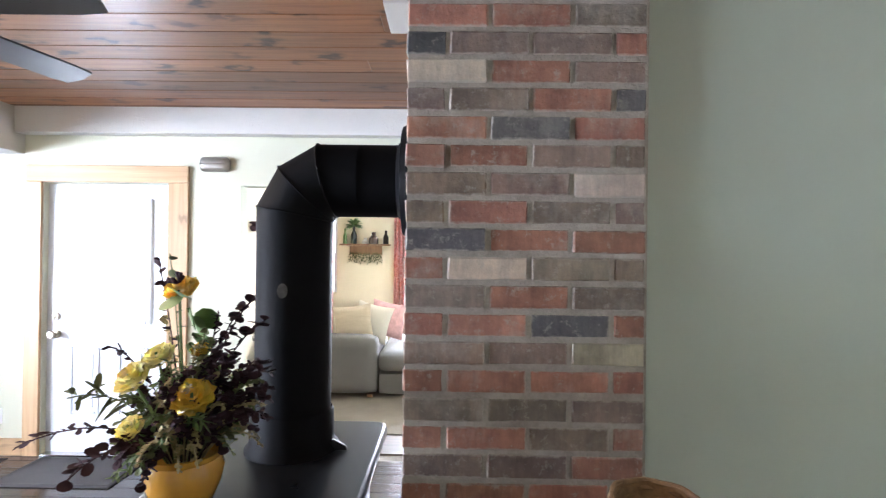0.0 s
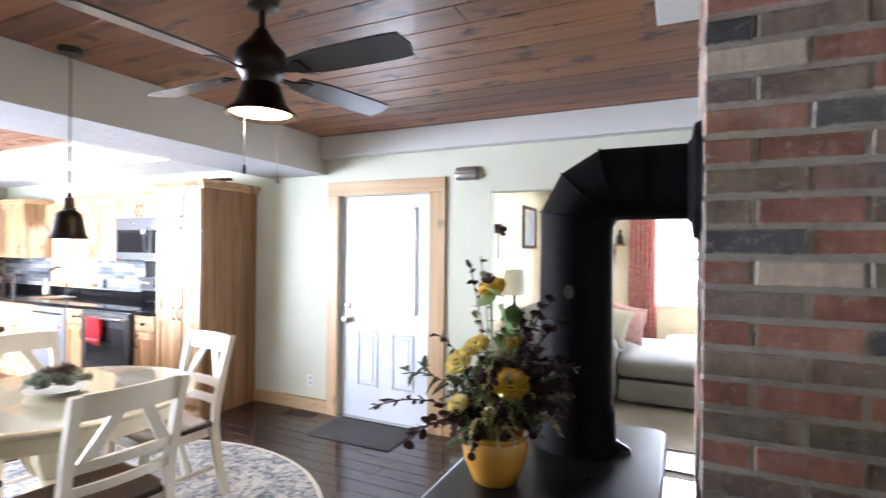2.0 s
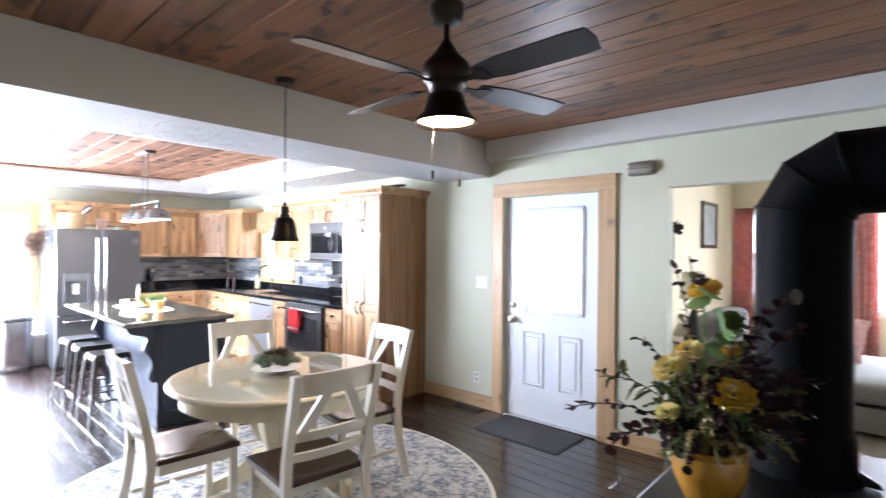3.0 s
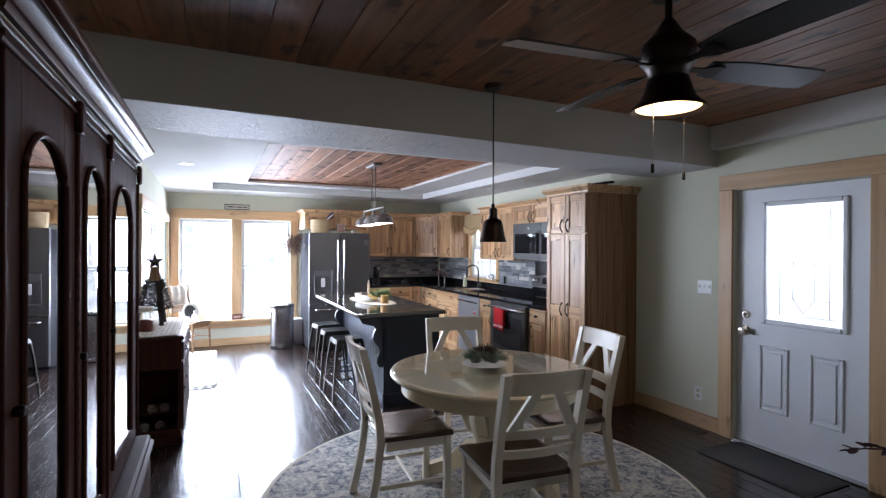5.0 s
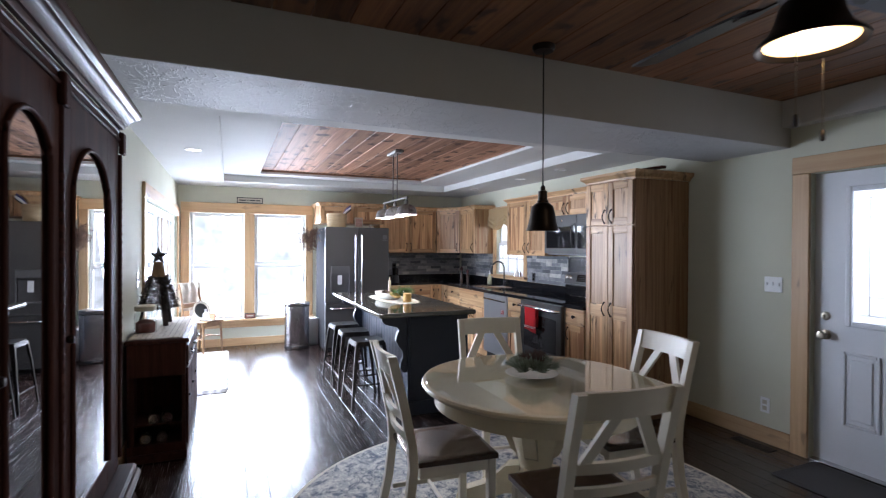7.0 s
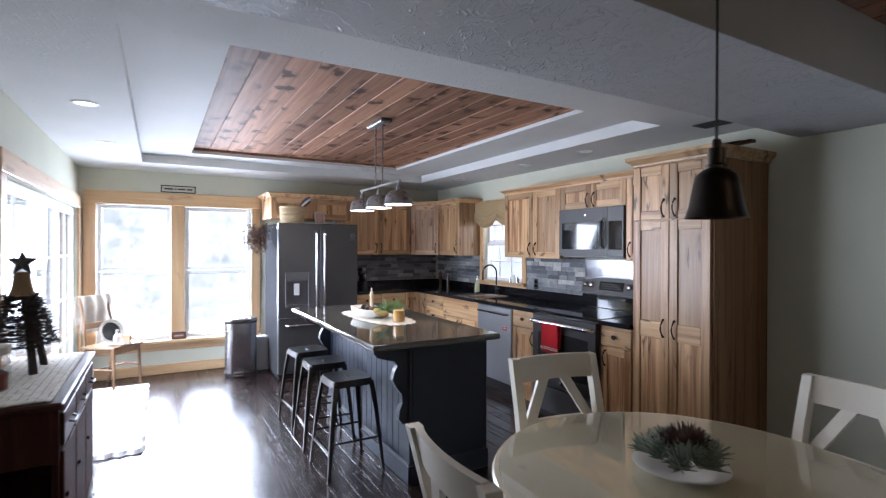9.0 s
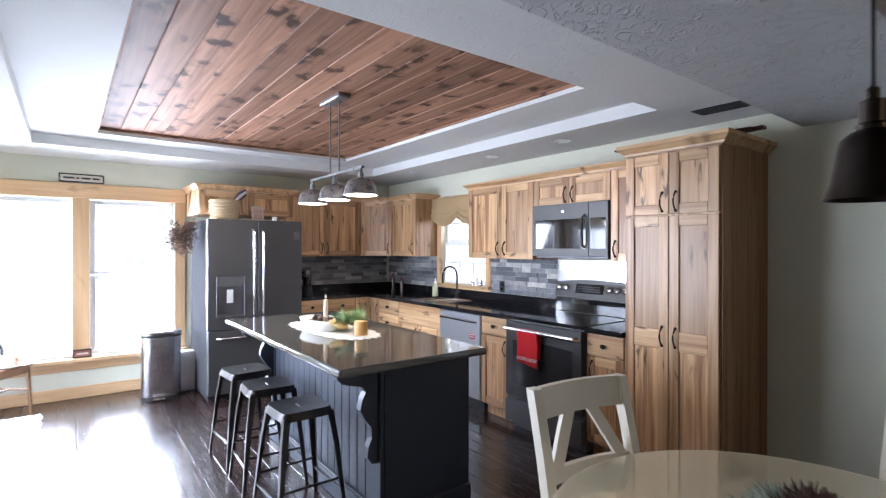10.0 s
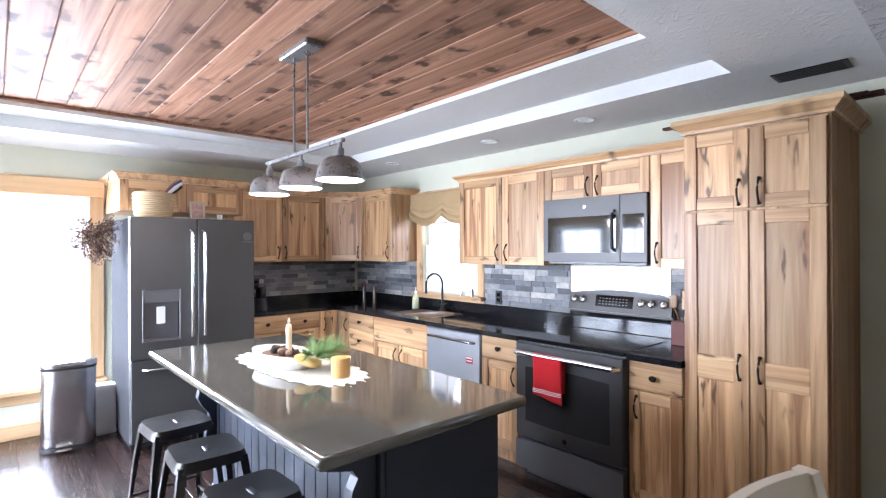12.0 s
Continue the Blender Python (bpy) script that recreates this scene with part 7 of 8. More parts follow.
for b in range(6):
    s = Shape()
    base_dir = Vector((math.cos(b * 0.7 - 0.8), math.sin(b * 0.7 - 0.8), 0.35)).normalized()
    for j in range(90):
        p = base_dir * rng.uniform(0.0, 0.10)
        d = (base_dir + Vector([rng.uniform(-0.6, 0.6) for _ in range(3)])).normalized()
        s.tube([p, p + d * 0.085], [0.0016, 0.0007], 3)
    part("branch", s, PINE_GREEN, sp)
solo("burlap_bow", Shape().cushion(-0.06, -0.03, 0, 0.06, 0.03, 0.035, 0.014, 0.006, 6), plain("gold_burlap", (0.42, 0.28, 0.10), 0.9, vary=0.2, fine=120, bump=0.6), "gold burlap fold in the tray", "ribbon", pose(-4.78, 2.04, IZ + 0.045, 0, 14, 25))

# ---- dining table centre ----
TZ = 0.7645
pl = thing("succulent_bowl", "white plate with a wreath of succulents", "centrepiece", pose(TX - 0.03, TY - 0.01, TZ))
part("plate", Shape().lathe([(0.0, 0.0), (0.07, 0.001), (0.12, 0.014), (0.145, 0.024), (0.14, 0.026), (0.1, 0.014), (0, 0.008)], 40), CHINA, pl)
SUCC2 = plain("pale_sage_succulent", (0.36, 0.40, 0.33), 0.6, vary=0.4)
SUCC = plain("grey_green_succulent", (0.19, 0.235, 0.175), 0.6, vary=0.4)
BROWN = plain("brown_succulent", (0.09, 0.045, 0.035), 0.7, vary=0.4)
for i in range(46):
    a, r = rng.uniform(0, 6.28), rng.choice((0.03, 0.065, 0.085, 0.1))
    c = Vector((r * math.cos(a), r * math.sin(a), 0.03 + (0.13 - r) * 0.55))
    s = Shape()
    for j in range(20):
        d = Vector((math.cos(a) * 0.7 + rng.uniform(-0.9, 0.9), math.sin(a) * 0.7 + rng.uniform(-0.9, 0.9), rng.uniform(0.1, 1.5))).normalized()
        s.tube([c, c + d * 0.03, c + d * rng.uniform(0.042, 0.072)], [0.003, 0.0034, 0.001], 5)
    part("rosette", s, BROWN if r < 0.05 else (SUCC, SUCC2)[i % 2], pl)

# ---- by the entry ----
mt = solo("door_mat", Shape().box(-2.07, 3.75, 0.0005, -1.285, 4.20, 0.011, 0.004), plain("charcoal_mat", (0.075, 0.075, 0.08), 0.95, vary=0.2, fine=220, bump=0.6), "charcoal ribbed doormat in front of the entry door", "doormat")
fr_ = Shape()
for r in ((-2.05, 3.77, -1.305, 3.782), (-2.05, 4.168, -1.305, 4.18), (-2.05, 3.782, -2.038, 4.168), (-1.317, 3.782, -1.305, 4.168)):
    fr_.box(r[0], r[1], 0.0112, r[2], r[3], 0.0135, 0.001)
part("border", fr_, BLACK_PLASTIC, mt)
sw = thing("light_switch", "white triple switch plate beside the door", "light switch", pose(-2.385, YN, 1.205))
part("plate", Shape().box(-0.068, -0.006, -0.058, 0.068, 0, 0.058, 0.003), WHITE, sw)
for x in (-0.046, 0, 0.046):
    part("toggle", Shape().box(x - 0.006, -0.016, -0.008, x + 0.006, -0.0062, 0.016, 0.002), WHITE, sw)
ol = thing("outlet", "white wall outlet near the floor", "outlet", pose(-2.44, YN, 0.285))
part("plate", Shape().box(-0.036, -0.005, -0.058, 0.036, 0, 0.058, 0.002), WHITE, ol)
part("socket", Shape().box(-0.017, -0.0075, 0.008, 0.017, -0.0052, 0.038, 0.002).box(-0.017, -0.0075, -0.038, 0.017, -0.0052, -0.008, 0.002), PAPER, ol)
sw = thing("light_switch", "white switch plate on the patio wall", "light switch", pose(-4.45, YS, 1.2, 0, 0, 180))
part("plate", Shape().box(-0.036, -0.006, -0.058, 0.036, 0, 0.058, 0.003), WHITE, sw)
part("toggle", Shape().box(-0.006, -0.016, -0.008, 0.006, -0.0062, 0.016, 0.002), WHITE, sw)
chm = thing("door_chime", "rounded pewter door chime box on the wall", "door chime", pose(-0.86, YN, 2.14))
part("cover", Shape().cushion(-0.11, -0.05, -0.055, 0.11, -0.001, 0.055, 0.036, 0.0, 10), plain("pewter", (0.30, 0.28, 0.26), 0.35, 0.7), chm)
part("trim_line", Shape().box(-0.10, -0.053, -0.002, 0.10, -0.0505, 0.002, 0.001), CHROME, chm)
rgs = thing("floor_register", "dark bronze floor register by the wall", "floor vent", pose(-2.45, 4.12, 0.0005))
part("frame", Shape().box(-0.15, -0.055, 0, 0.15, 0.055, 0.004, 0.002), BRONZE, rgs)
for i in range(10):
    part("slat", Shape().box(-0.13 + i * 0.027, -0.04, 0.0045, -0.12 + i * 0.027, 0.04, 0.007, 0.001), BLACK_METAL, rgs)

# ---- flowers on the stove ----
fp = thing("flower_pot", "glossy mustard pot of dried eucalyptus and yellow flowers", "flower arrangement", pose(0.285, 1.665, STZ))
part("pot", Shape().lathe([(r * 0.91, z * 0.9) for r, z in ((0.0, 0.0), (0.055, 0.001), (0.062, 0.008), (0.082, 0.06), (0.088, 0.095), (0.08, 0.118), (0.086, 0.124), (0.088, 0.134), (0.078, 0.134), (0.07, 0.11), (0.0, 0.10))], 44), plain("mustard_glaze", (0.52, 0.25, 0.035), 0.16, vary=0.15, scale=6, bump=0.02, coat=0.4), fp, "glazed mustard pot")
rng = random.Random(21)
BURG = plain("burgundy_leaf", (0.045, 0.021, 0.026), 0.75, vary=0.5, spec=0.15)
FERN = plain("fern_green_leaf", (0.12, 0.17, 0.05), 0.6, vary=0.4)
TAN = plain("tan_leaf", (0.36, 0.29, 0.13), 0.7, vary=0.5)
OLIVE = plain("olive_leaf", (0.11, 0.12, 0.04), 0.6, vary=0.5)
GREEN = plain("green_leaf", (0.11, 0.19, 0.05), 0.5, vary=0.4)
YEL = plain("yellow_petal", (0.80, 0.52, 0.09), 0.95, vary=0.2, scale=20, spec=0.03)
PALE = plain("pale_yellow_petal", (0.84, 0.71, 0.32), 0.95, vary=0.15, scale=20, spec=0.03)
for m_ in (YEL, PALE):
    for nd in m_.node_tree.nodes:
        if nd.type == "BSDF_PRINCIPLED":
            nd.inputs["Subsurface Weight"].default_value = 0.8
            nd.inputs["Subsurface Radius"].default_value = (0.02, 0.016, 0.006)
            nd.inputs["Subsurface Scale"].default_value = 1.0


def leaf(s, p, d, up, size, round_leaf=True):
    d, side = d.normalized(), d.cross(up).normalized()
    nrm = side.cross(d)
    w = size * (0.5 if round_leaf else 0.16)
    prof = [(0, 0), (0.3, 0.8), (0.6, 1.0), (0.88, 0.7), (1.0, 0)]
    vs = [p + d * size * a + side * w * b * k + nrm * size * 0.12 * (abs(k) - a * a) for k in (1, -1) for a, b in prof] + [p + d * size * a for a, b in prof]
    fs = []
    for k in (0, 5):
        for i in range(4):
            fs.append([k + i, k + i + 1, 10 + i + 1, 10 + i])
    s.add(vs, fs, 0, True)


def sprig(start, end, mat, n, size, round_leaf=True, droop=0.05):
    s = Shape()
    p0, p1 = Vector(start), Vector(end)
    mid = (p0 + p1) / 2 + Vector((0, 0, droop + 0.05))
    pts = [p0 * (1 - t) ** 2 + mid * 2 * t * (1 - t) + p1 * t * t for t in [i / 8 for i in range(9)]]
    s.tube(pts, 0.0016, 4)
    for i in range(n):
        t = 0.3 + 0.7 * i / n
        q = p0 * (1 - t) ** 2 + mid * 2 * t * (1 - t) + p1 * t * t
        tang = ((mid - p0) * (1 - t) + (p1 - mid) * t).normalized()
        out = tang * 0.5 + Vector([rng.uniform(-1, 1) for _ in range(3)])
        leaf(s, q, out, Vector((rng.uniform(-0.3, 0.3), rng.uniform(-0.3, 0.3), 1)), size * rng.uniform(0.7, 1.2), round_leaf)
    return part("sprig", s, mat, fp)


for i in range(190):
    a = rng.uniform(0, 6.28)
    r = rng.uniform(0.03, 0.165)
    h = 0.11 + rng.uniform(0.0, 0.27 + 0.06 * math.cos(a)) * (1.1 - r / 0.3)
    mt_, n_, sz_, rd_ = ((BURG, 24, 0.016, True), (OLIVE, 22, 0.013, True), (BURG, 24, 0.017, True), (TAN, 26, 0.010, True), (FERN, 24, 0.024, False), (BURG, 24, 0.015, True))[i % 6]
    sprig((0.03 * math.cos(a), 0.03 * math.sin(a), 0.09), (0.03 + r * math.cos(a), r * math.sin(a) - 0.02, h), mt_, n_, sz_, rd_)
# long drooping stems
for end, m_, n, sz, rd in (((-0.34, -0.03, 0.13), BURG, 22, 0.02, True), ((-0.27, 0.02, 0.22), OLIVE, 16, 0.05, False), ((-0.20, -0.08, 0.08), BURG, 26, 0.026, True), ((-0.17, 0.0, 0.34), BURG, 20, 0.018, True), ((-0.10, 0.06, 0.53), BURG, 14, 0.02, True), ((-0.05, 0.02, 0.54), OLIVE, 10, 0.02, True), ((0.13, 0.03, 0.44), BURG, 24, 0.024, True), ((0.17, 0.0, 0.40), BURG, 24, 0.024, True), ((0.10, 0.05, 0.42), BURG, 24, 0.022, True), ((-0.08, 0.05, 0.40), TAN, 12, 0.018, True), ((0.20, -0.04, 0.30), BURG, 22, 0.022, True)):
    sprig((0, 0, 0.11), end, m_, n, sz, rd)
for i in range(7):
    a = -1.9 + 0.55 * i
    s = Shape()
    c = Vector((0.0 + 0.015 * math.cos(a), -0.01 + 0.015 * math.sin(a), 0.465 - 0.02 * i))
    leaf(s, c, Vector((math.cos(a) * 0.7, math.sin(a) * 0.7, (-0.7, 0.3, -0.5)[i % 3])), Vector((0.3, 0.8, 0.6)), 0.058)
    part("leaf", s, GREEN, fp)


def rose(c, size, mat, heart=None):
    """Cupped bloom: ruffled petals on nested bowls, facing outward and up."""
    c = Vector(c)
    axis = Vector((c.x * 3 - 0.1, c.y * 3 - 0.35, 0.75)).normalized()
    q = axis.to_track_quat("Z", "Y")
    s = Shape()
    for layer in range(4):
        m = (3, 5, 6, 8)[layer]
        R = size * (0.16, 0.27, 0.38, 0.46)[layer]
        open_ = (2.0, 1.8, 1.6, 1.4)[layer]
        for j in range(m):
            a0 = 2 * math.pi * (j + 0.5 * (layer % 2)) / m + rng.uniform(-0.15, 0.15)
            wid = 2 * math.pi / m * 0.72
            lift, rag = rng.uniform(0.88, 1.1), rng.uniform(0, 6)

            def at(u, v):
                k = 2 * v - 1
                th = 0.25 + (open_ - 0.25) * u * lift * (1 - 0.16 * k * k)
                az = a0 + k * wid * (0.35 + 0.65 * math.sin(min(1.0, u * 1.3) * 1.57))
                rr = R * (1 + 0.13 * math.sin(rag + 6 * k) * u + 0.22 * u * u)
                return c + q @ Vector((rr * math.sin(th) * math.cos(az), rr * math.sin(th) * math.sin(az), -rr * math.cos(th)))
            s.grid(5, 5, at)
    f = part("flower", s, mat, fp, "yellow bloom")
    if heart:
        h = Shape()
        for j in range(9):
            d = q @ Vector((rng.uniform(-1, 1), rng.uniform(-1, 1), 0.9)) * size * 0.3
            h.tube([c + d * 0.2, c + d], [0.002, 0.004], 5)
        part("heart", h, heart, f, "dark seed heart")
    return f


BLOOMS = (((-0.012, -0.01, 0.475), 0.066, YEL, BURG), ((-0.06, -0.10, 0.305), 0.066, PALE, None), ((0.075, -0.12, 0.275), 0.072, YEL, None), ((-0.03, -0.06, 0.34), 0.06, PALE, None), ((-0.06, -0.10, 0.205), 0.05, PALE, None), ((0.055, -0.05, 0.35), 0.035, YEL, None))
sst = Shape()
for c, sz, m_, h_ in BLOOMS:
    rose(c, sz, m_, h_)
    sst.tube([(0, 0, 0.1), (c[0] * 0.6, c[1] * 0.6, c[2] * 0.6 + 0.04), c], 0.003, 5)
part("stem", sst, GREEN, fp)

# basket beside the bricks, on a narrow stand
bs_ = thing("wicker_bowl", "brown woven wicker bowl beside the chimney", "basket", pose(1.27, 1.62, 0.93))
BW = plain("brown_wicker", (0.26, 0.15, 0.07), 0.75, vary=0.5, scale=25, fine=70, bump=0.5)
s = Shape().lathe([(0.0, 0.0), (0.07, 0.001), (0.088, 0.10), (0.082, 0.10), (0.065, 0.008), (0.0, 0.006)], 30)
for i in range(8):
    s.tube([((0.076 + 0.0016 * i + 0.003 * math.sin(j * 1.57 + i * 3.14)) * math.cos(j * 0.2094), (0.076 + 0.0016 * i + 0.003 * math.sin(j * 1.57 + i * 3.14)) * math.sin(j * 0.2094), 0.008 + i * 0.0128) for j in range(30)], 0.0068, 6, closed=True)
part("weave", s, BW, bs_)
nst = thing("plant_stand", "narrow dark wooden stand under the wicker bowl", "stand", pose(1.27, 1.62, 0))
part("top", Shape().lathe([(0.0, 0.905), (0.12, 0.905), (0.125, 0.915), (0.12, 0.9295), (0, 0.9295)], 30), SEAT_WOOD, nst)
for a in range(3):
    part("leg", Shape().tube([(0.08 * math.cos(a * 2.094), 0.08 * math.sin(a * 2.094), 0.905), (0.12 * math.cos(a * 2.094), 0.12 * math.sin(a * 2.094), 0.0)], 0.014, 10), SEAT_WOOD, nst)

# ---- living room ----
sf = thing("sectional_sofa", "grey fabric sectional sofa with a chaise", "sofa")
part("base", Shape().cushion(-0.95, 5.76, 0.05, 0.13, 6.75, 0.40, 0.04, 0.0, 6).cushion(0.14, 5.74, 0.05, 1.02, 7.2, 0.27, 0.03, 0, 6), GREY_FABRIC, sf)
part("arm", Shape().cushion(-0.97, 5.70, 0.06, 0.12, 5.98, 0.64, 0.07, 0.01, 10), GREY_FABRIC, sf)
part("seat_cushion", Shape().cushion(0.13, 5.72, 0.275, 1.0, 7.15, 0.475, 0.07, 0.025, 12), GREY_FABRIC, sf)
part("seat_cushion", Shape().cushion(-0.7, 6.0, 0.405, 0.12, 6.72, 0.52, 0.05, 0.02, 8), GREY_FABRIC, sf)
part("backrest", Shape().cushion(-1.0, 6.0, 0.4, -0.72, 7.2, 0.86, 0.08, 0.02, 10), GREY_FABRIC, sf)
for x in (-0.9, 0.05, 0.95):
    for y in (5.8, 6.9):
        part("foot", Shape().box(x - 0.03, y - 0.03, 0, x + 0.03, y + 0.03, 0.05, 0.004), MAPLE, sf)
BEIGE = plain("beige_stripe_weave", (0.55, 0.45, 0.32), 0.95, vary=0.15, fine=60, bump=0.5, stretch=(1, 1, 6))


def pillow_shape(h):
    """A square pillow: thin seamed edges, pulled-out corners and a full middle."""
    s = Shape()
    for k in (1, -1):
        def at(u, v, k=k):
            a, b = 2 * u - 1, 2 * v - 1
            f = ((1 - a * a) * (1 - b * b)) ** 0.45
            e = 1 - 0.09 * (1 - b * b) if abs(a) > abs(b) else 1 - 0.09 * (1 - a * a)
            return (a * h * e, k * (0.075 * f + 0.002), b * h * e)
        s.grid(14, 14, at)
    return s


for x, y, a, m_ in ((-0.18, 6.06, 12, BEIGE), (0.0, 6.22, -8, CREAM_FABRIC), (0.15, 6.45, 10, plain("pink_floral", (0.62, 0.36, 0.34), 0.95, vary=0.3, scale=14))):
    solo("throw_pillow", pillow_shape(0.21), m_, "soft square throw pillow on the sofa", "pillow", pose(x, y, 0.725, -14, 12 if x > -0.1 else -6, a), "pillows on the sofa")
ot = thing("ottoman", "large pale upholstered ottoman with dark base", "ottoman", pose(1.15, 7.45, 0))
part("cushion", Shape().cushion(-0.6, -0.22, 0.30, 0.55, 0.25, 0.46, 0.05, 0.015, 10), CREAM_FABRIC, ot)
part("base", Shape().box(-0.58, -0.2, 0, 0.53, 0.23, 0.299, 0.006), BLACK_PLASTIC, ot)
k = Nodes("coral_curtain")
v = k.coords((1, 1, 1), False)
c = k.ramp(k.noise(v, 26, 3, 0.5, 1.5), [(0.42, (0.66, 0.26, 0.22)), (0.58, (0.80, 0.50, 0.45))])
k.put("Base Color", c), k.put("Roughness", 0.9)
tl, mx = k.n("ShaderNodeBsdfTranslucent"), k.n("ShaderNodeMixShader", i0=0.5)
k.l(c, tl.inputs[0]), k.l(k.b.outputs[0], mx.inputs[1]), k.l(tl.outputs[0], mx.inputs[2]), k.l(mx.outputs[0], k.out.inputs[0])
PINK = k.mat
for x0, x1 in ((-1.06, -0.84), (0.05, 0.40)):
    s = Shape().grid(60, 6, lambda u, v: (x0 + (x1 - x0) * u, LY - 0.06 + 0.025 * math.sin(u * 38), 0.22 + 1.86 * v))
    cu = solo("curtain", s, PINK, "coral pink patterned curtain hanging in folds", "curtain", group="living room curtains")
    cu.modifiers.new("thickness", "SOLIDIFY").thickness = 0.004
rd = thing("curtain_rod", "dark curtain rod over the living room windows", "curtain rod")
part("rod", Shape().tube([(-0.02, LY - 0.06, 2.09), (1.95, LY - 0.06, 2.09)], 0.009, 10), BRONZE, rd)
for i, (x0, x1) in enumerate(((0.42, 1.07), (1.2, 1.85))):
    s = Shape()
    bar_frame(s, x0 - 0.08, x1 + 0.045, 0.77, 2.05 + 0.075, 0.075, LY - 0.02, LY - 0.001, "x")
    solo("trim_living_window", s, WHITE, "white casing round a living room window", "trim", kind="structure")
sh = thing("wall_shelf", "rustic wooden wall shelf with hanging greenery", "shelf", pose(-0.37, LY, 0))
part("board", Shape().box(-0.37, -0.14, 1.60, 0.37, 0, 1.625, 0.004), MAPLE, sh)
part("back_rail", Shape().box(-0.24, -0.03, 1.47, 0.24, -0.001, 1.599, 0.004), MAPLE, sh)
for i in range(12):
    x = -0.22 + i * 0.04
    s = Shape()
    for j in range(14):
        p = Vector((x, -0.05, 1.50 - 0.012 * j * rng.uniform(0.6, 1)))
        leaf(s, p, Vector((rng.uniform(-1, 1), rng.uniform(-1, 0.2), rng.uniform(-1, 0))), Vector((0, 0, 1)), 0.05, False)
    part("garland", s, OLIVE, sh)
for x, h, r, m_ in ((-0.30, 0.22, 0.03, GREEN), (-0.17, 0.26, 0.045, BOTTLE), (0.0, 0.09, 0.05, CHINA), (0.12, 0.17, 0.07, SEAT_WOOD), (0.30, 0.20, 0.04, BRONZE)):
    solo("shelf_ornament", Shape().lathe([(0.0, 0), (r, 0.001), (r, h * 0.5), (r * 0.4, h * 0.75), (r * 0.5, h), (0, h)], 16), m_, "small ornament on the rustic shelf", "ornament", pose(-0.37 + x, LY - 0.07, 1.6255), "ornaments on the shelf")
s = Shape()
for j in range(40):
    leaf(s, Vector((-0.54, LY - 0.07, 1.88)), Vector((rng.uniform(-1, 1), rng.uniform(-1, 0.3), rng.uniform(-0.2, 1))), Vector((0, 0, 1)), 0.14, False)
solo("shelf_plant", s.tube([(-0.54, LY - 0.07, 1.885), (-0.54, LY - 0.07, 1.92)], 0.012, 6), GREEN, "leafy green plant in a bottle on the shelf", "plant")
sc = thing("wall_sconce", "black iron candle sconce with leaves", "sconce", pose(LX0, 5.55, 1.74, 0, 0, 90))
part("bar", Shape().tube([(-0.16, -0.05, 0), (0.16, -0.05, 0)], 0.008, 8).tube([(0, -0.001, 0), (0, -0.05, 0)], 0.008, 8).tube([(0, -0.05, -0.3), (0, -0.05, 0.06)], 0.006, 8), BLACK_METAL, sc)
s = Shape()
for j in range(30):
    leaf(s, Vector((rng.uniform(-0.16, 0.16), -0.06, rng.uniform(-0.03, 0.03))), Vector((rng.uniform(-1, 1), rng.uniform(-1, 0.2), rng.uniform(-1, 1))), Vector((0, 0, 1)), 0.07)
part("leaf_swag", s, BURG, sc)
wp = thing("wall_picture", "dark framed picture on the living room wall", "picture", pose(LX0, 6.9, 1.82, 0, 0, 90))
s = Shape()
bar_frame(s, -0.3, 0.3, -0.27, 0.27, 0.04, -0.03, -0.001, "x")
part("frame", s, SEAT_WOOD, wp)
part("print", Shape().box(-0.26, -0.012, -0.23, 0.26, -0.002, 0.23, 0), plain("grey_print", (0.32, 0.32, 0.30), 0.7, vary=0.3, scale=8), wp)
lp = thing("table_lamp", "lamp with a cream drum shade", "lamp", pose(-0.82, 6.0 - 0.6, 0))
part("shade", Shape().lathe([(0.13, 1.08), (0.10, 1.33), (0.096, 1.33), (0.126, 1.08)], 28), CREAM_FABRIC, lp)
part("stem", Shape().lathe([(0.08, 0.70), (0.085, 0.72), (0.05, 0.76), (0.045, 0.9), (0.012, 1.0), (0.012, 1.12)], 20), BLACK_METAL, lp)
part("table", Shape().lathe([(0.16, 0.0), (0.16, 0.03), (0.03, 0.06), (0.03, 0.66), (0.20, 0.67), (0.20, 0.6995)], 28), SEAT_WOOD, lp)
solo("living_rug", Shape().box(-0.4, 4.75, 0.001, 2.2, 5.95, 0.012, 0.004), plain("taupe_pile", (0.26, 0.22, 0.17), 1.0, vary=0.2, fine=160, bump=0.6), "taupe pile rug in front of the sofa", "rug")

# ---- floor planks and bricks ----
fl = thing("floor", "dark hand-scraped hardwood plank floor", "floor", kind="structure")
shared = {}
y, row = YS, 0
PW = 0.127
while y < YN - 0.002:
    w = min(PW, YN - y)
    x = XW - random.random() * 1.2
    while x < XE:
        ln = random.choice((1.2, 1.5, 1.8))
        a, b = max(x, XW), min(x + ln, XE)
        if b - a > 0.03:
            key = (round(b - a, 2), round(w, 3))
            if key not in shared:
                shared[key] = Shape().box(0, 0, -0.014, key[0] - 0.0015, key[1] - 0.0015, 0, 0.0019).mesh("plank", FLOORWOOD)
            part("plank", shared[key], None, fl, m=pose(a, y, 0))
        x += ln
    y += PW
    row += 1


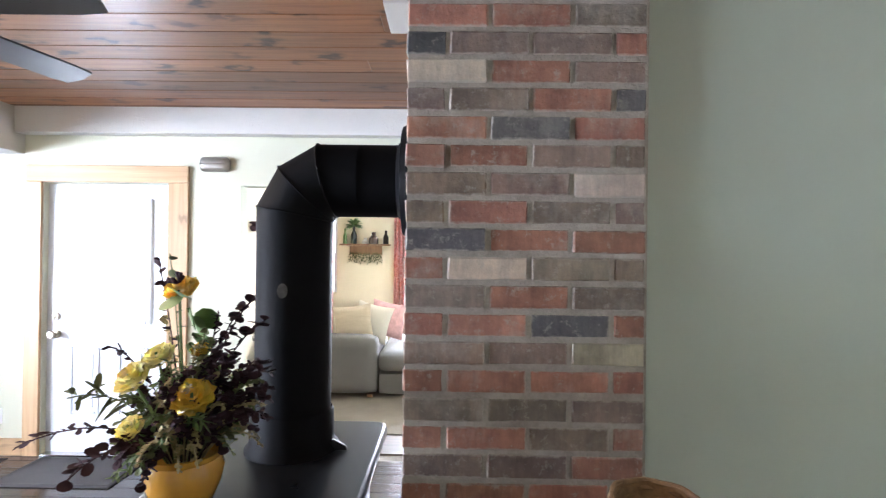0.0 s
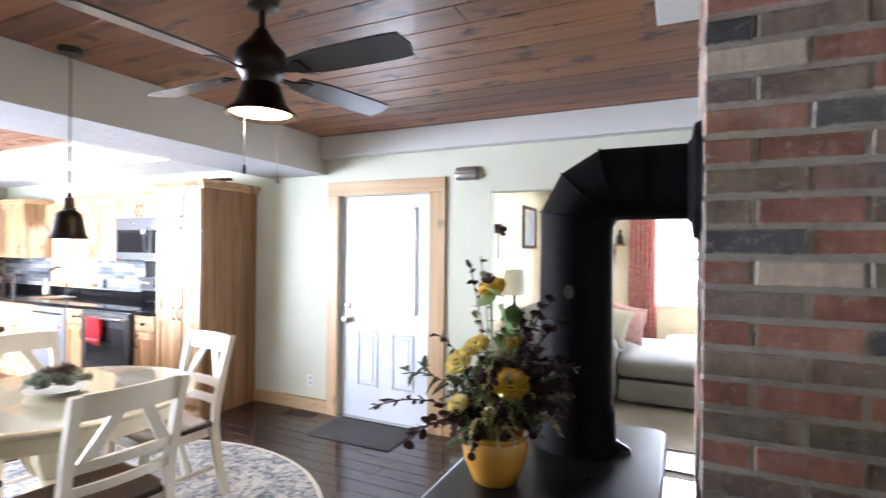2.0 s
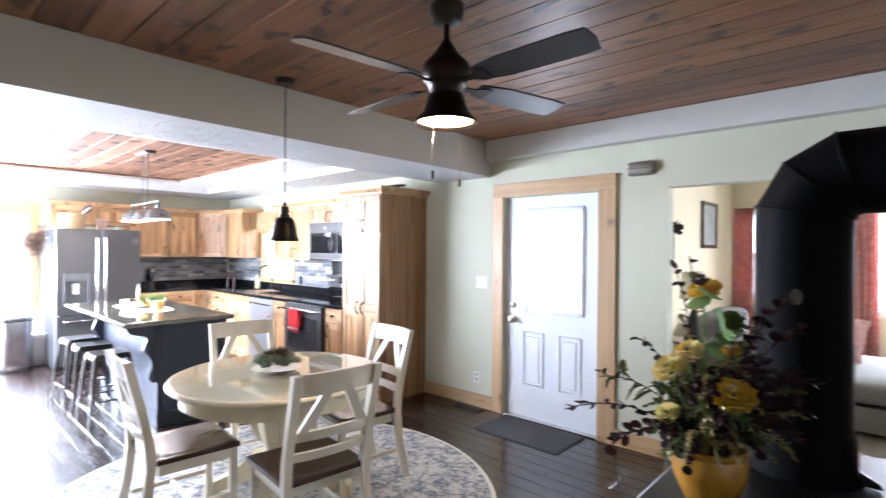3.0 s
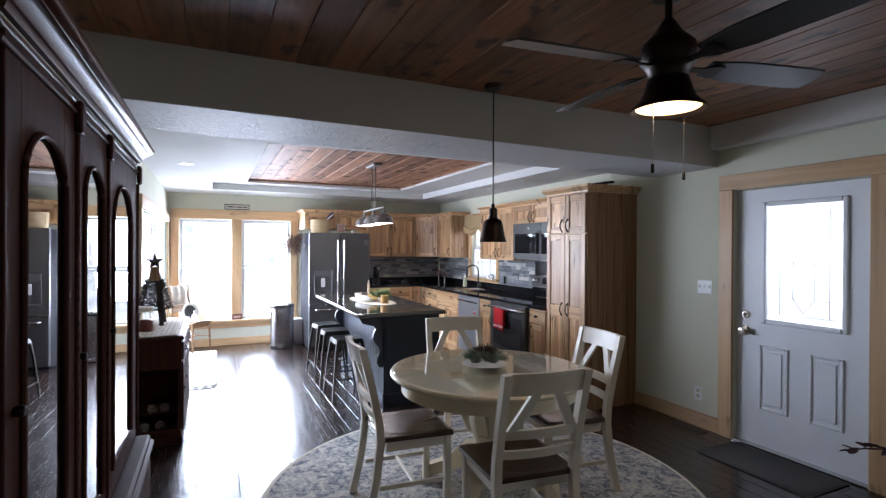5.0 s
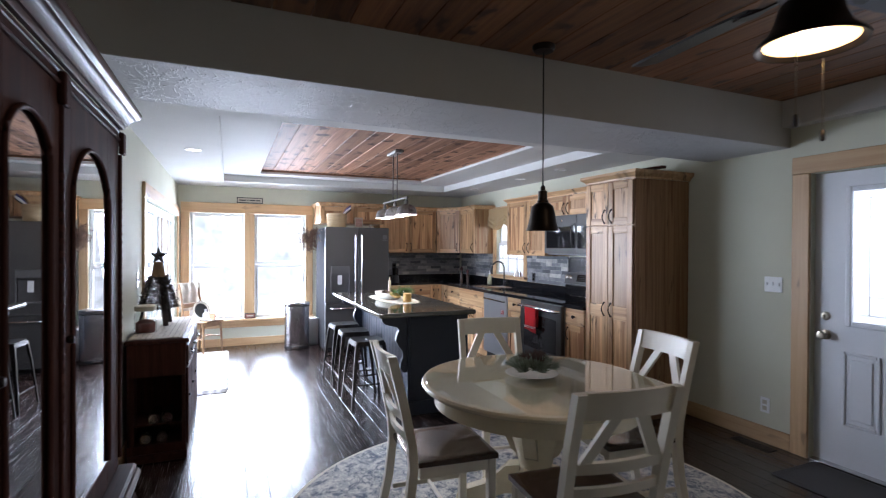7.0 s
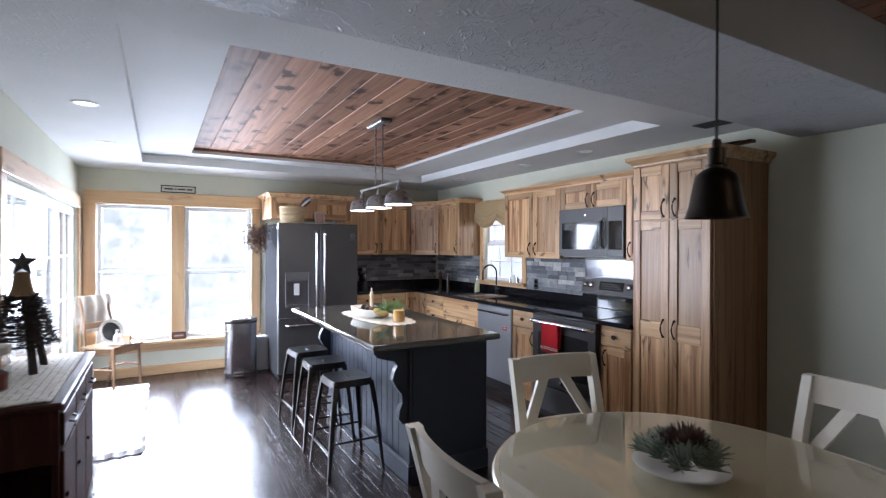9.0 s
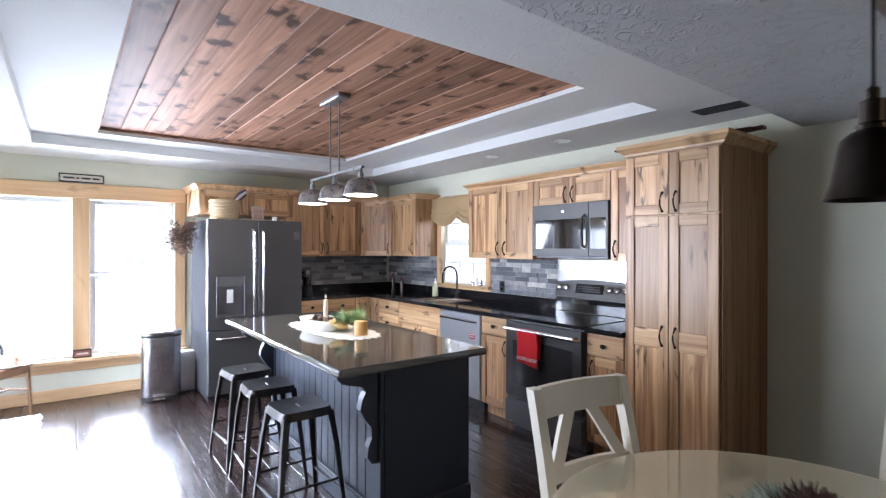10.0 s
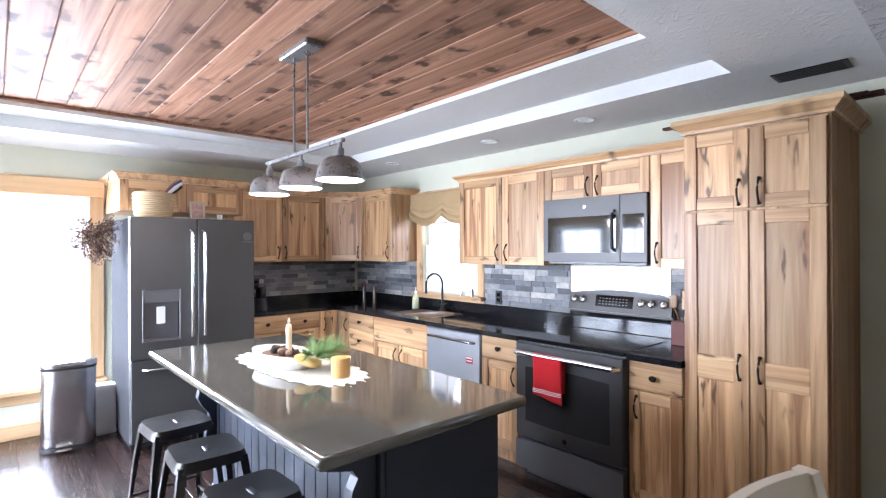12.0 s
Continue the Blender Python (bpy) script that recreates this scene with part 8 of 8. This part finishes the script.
def brick_mat():
    k = Nodes("reclaimed_brick")
    v = k.coords((1, 1, 1))
    n1, n2 = k.noise(v, 9, 6, 0.65), k.noise(v, 90, 5)
    tint = k.n("ShaderNodeObjectInfo").outputs["Color"]
    c = k.mix(tint, k.ramp(n1, [(0.3, (0.6, 0.6, 0.62)), (0.7, (1.3, 1.26, 1.22))]), 1.0, "MULTIPLY")
    c = k.mix(c, (0.46, 0.42, 0.38), k.ramp(k.noise(v, 5, 5, 0.7), [(0.52, (0, 0, 0)), (0.74, (0.5,) * 3)]))
    st = k.noise(k.coords((60, 60, 9)), 1.0, 5, 0.65)
    c = k.mix(c, k.ramp(st, [(0.35, (0.86, 0.87, 0.88)), (0.65, (1.1, 1.08, 1.06))]), 1.0, "MULTIPLY")
    c = k.mix(c, (0.40, 0.36, 0.32), k.ramp(k.noise(v, 38, 6, 0.75), [(0.56, (0, 0, 0)), (0.68, (0.55,) * 3)]))
    gen = k.n("ShaderNodeTexCoord").outputs["Generated"]
    sep = k.n("ShaderNodeSeparateXYZ")
    k.l(gen, sep.inputs[0])
    dist = []
    for i, reach in ((0, 3.0), (2, 1.0)):
        m1 = k.n("ShaderNodeMath", operation="SUBTRACT", i0=1.0)
        k.l(sep.outputs[i], m1.inputs[1])
        m2 = k.n("ShaderNodeMath", operation="MINIMUM")
        k.l(sep.outputs[i], m2.inputs[0]), k.l(m1.outputs[0], m2.inputs[1])
        m3 = k.n("ShaderNodeMath", operation="MULTIPLY", i1=reach)
        k.l(m2.outputs[0], m3.inputs[0])
        dist.append(m3.outputs[0])
    near = k.n("ShaderNodeMath", operation="MINIMUM")
    k.l(dist[0], near.inputs[0]), k.l(dist[1], near.inputs[1])
    rag = k.n("ShaderNodeMath", operation="MULTIPLY_ADD", i1=-0.30, i2=0.15)
    k.l(k.noise(v, 45, 5, 0.7), rag.inputs[0])
    worn = k.n("ShaderNodeMath", operation="ADD")
    k.l(near.outputs[0], worn.inputs[0]), k.l(rag.outputs[0], worn.inputs[1])
    c = k.mix(c, (0.40, 0.355, 0.31), k.ramp(worn.outputs[0], [(0.02, (0.75,) * 3), (0.11, (0, 0, 0))]))
    k.put("Base Color", c)
    k.put("Roughness", 0.9)
    k.bump(k.mix(n1, n2, 0.5), 0.7, 0.006)
    return k.mat


BRICK = brick_mat()
TONES = {"R": (0.345, 0.158, 0.115), "G": (0.225, 0.167, 0.137), "D": (0.10, 0.098, 0.105), "C": (0.47, 0.40, 0.32)}
BX0, BX1, BY0, BY1 = 0.735, 1.332, 1.833, 2.33
bw = thing("brick_chimney", "reclaimed mixed red and grey brick chimney", "chimney")
part("core", Shape().box(BX0 + 0.004, BY0 + 0.004, 0, BX1, BY1, DIN + 0.005, 0), MORTAR, bw, "grey mortar core")
# courses from the top down; even courses start with a whole brick
COURSES = "RRG.DGGR.CRG.GGRD.RDR.RRGG.GGC.GRGG.DRR.RCGG.GRG.RRDR.GGC.RRRR.GGG.RRGR.GGR.RRRG".split(".")
CH, CL = 0.0697, 0.2047
shared = {}


def brick(x, y, z, length, depth, tone):
    key = (round(length, 3), round(depth, 3))
    if key not in shared:
        shared[key] = []
        for _ in range(4):
            me = Shape().box(0, 0, 0, key[0], key[1], CH - 0.0115, 0.0042).mesh("brick", BRICK)
            for v in me.vertices:
                v.co += Vector((random.uniform(-1, 1), random.uniform(-0.5, 0.5), random.uniform(-1, 1))) * 0.0024
            shared[key].append(me)
    d = random.uniform(-0.0025, 0.0025)
    b = part("brick", random.choice(shared[key]), None, bw, m=pose(x, y + d, z + random.uniform(-0.001, 0.001), 0, 0, random.uniform(-0.25, 0.25)))
    k = random.uniform(0.78, 1.2)
    b.color = (*[c * k * random.uniform(0.94, 1.06) for c in TONES[tone]], 1)


z_top = 1.491 + CH * 9.5
z = z_top + CH * 8
while z > CH * 0.4:
    z -= CH
    i = round((z_top - z) / CH) - 1
    if z + CH > DIN + 0.05:
        continue
    tones = COURSES[i] if 0 <= i < len(COURSES) else "".join(random.choice("RRGGGDC") for _ in range(4))
    even = i % 2 == 0
    edges = [0, CL, 2 * CL, BX1 - BX0] if even else [0, 0.5 * CL, 1.5 * CL, 2.5 * CL, BX1 - BX0]
    zz = max(z, 0.0)
    for (a, b), t in zip(zip(edges, edges[1:]), tones):
        if z >= 0 and z + CH - 0.01 < DIN:
            brick(BX0 + a + (0.0 if a == 0 else 0.005), BY0, z, b - a - (0.005 if a == 0 else 0.010), 0.06, t)
    # the left return of each course
    if z >= 0 and z + CH - 0.01 < DIN:
        y = BY0 + (0.105 if even else 0.2)
        while y < BY1 - 0.02:
            e = min(y + CL, BY1)
            brick(BX0 - 0.0005, y, z, 0.06, e - y - 0.01, random.choice("RRGGGDRC"))
            y = e
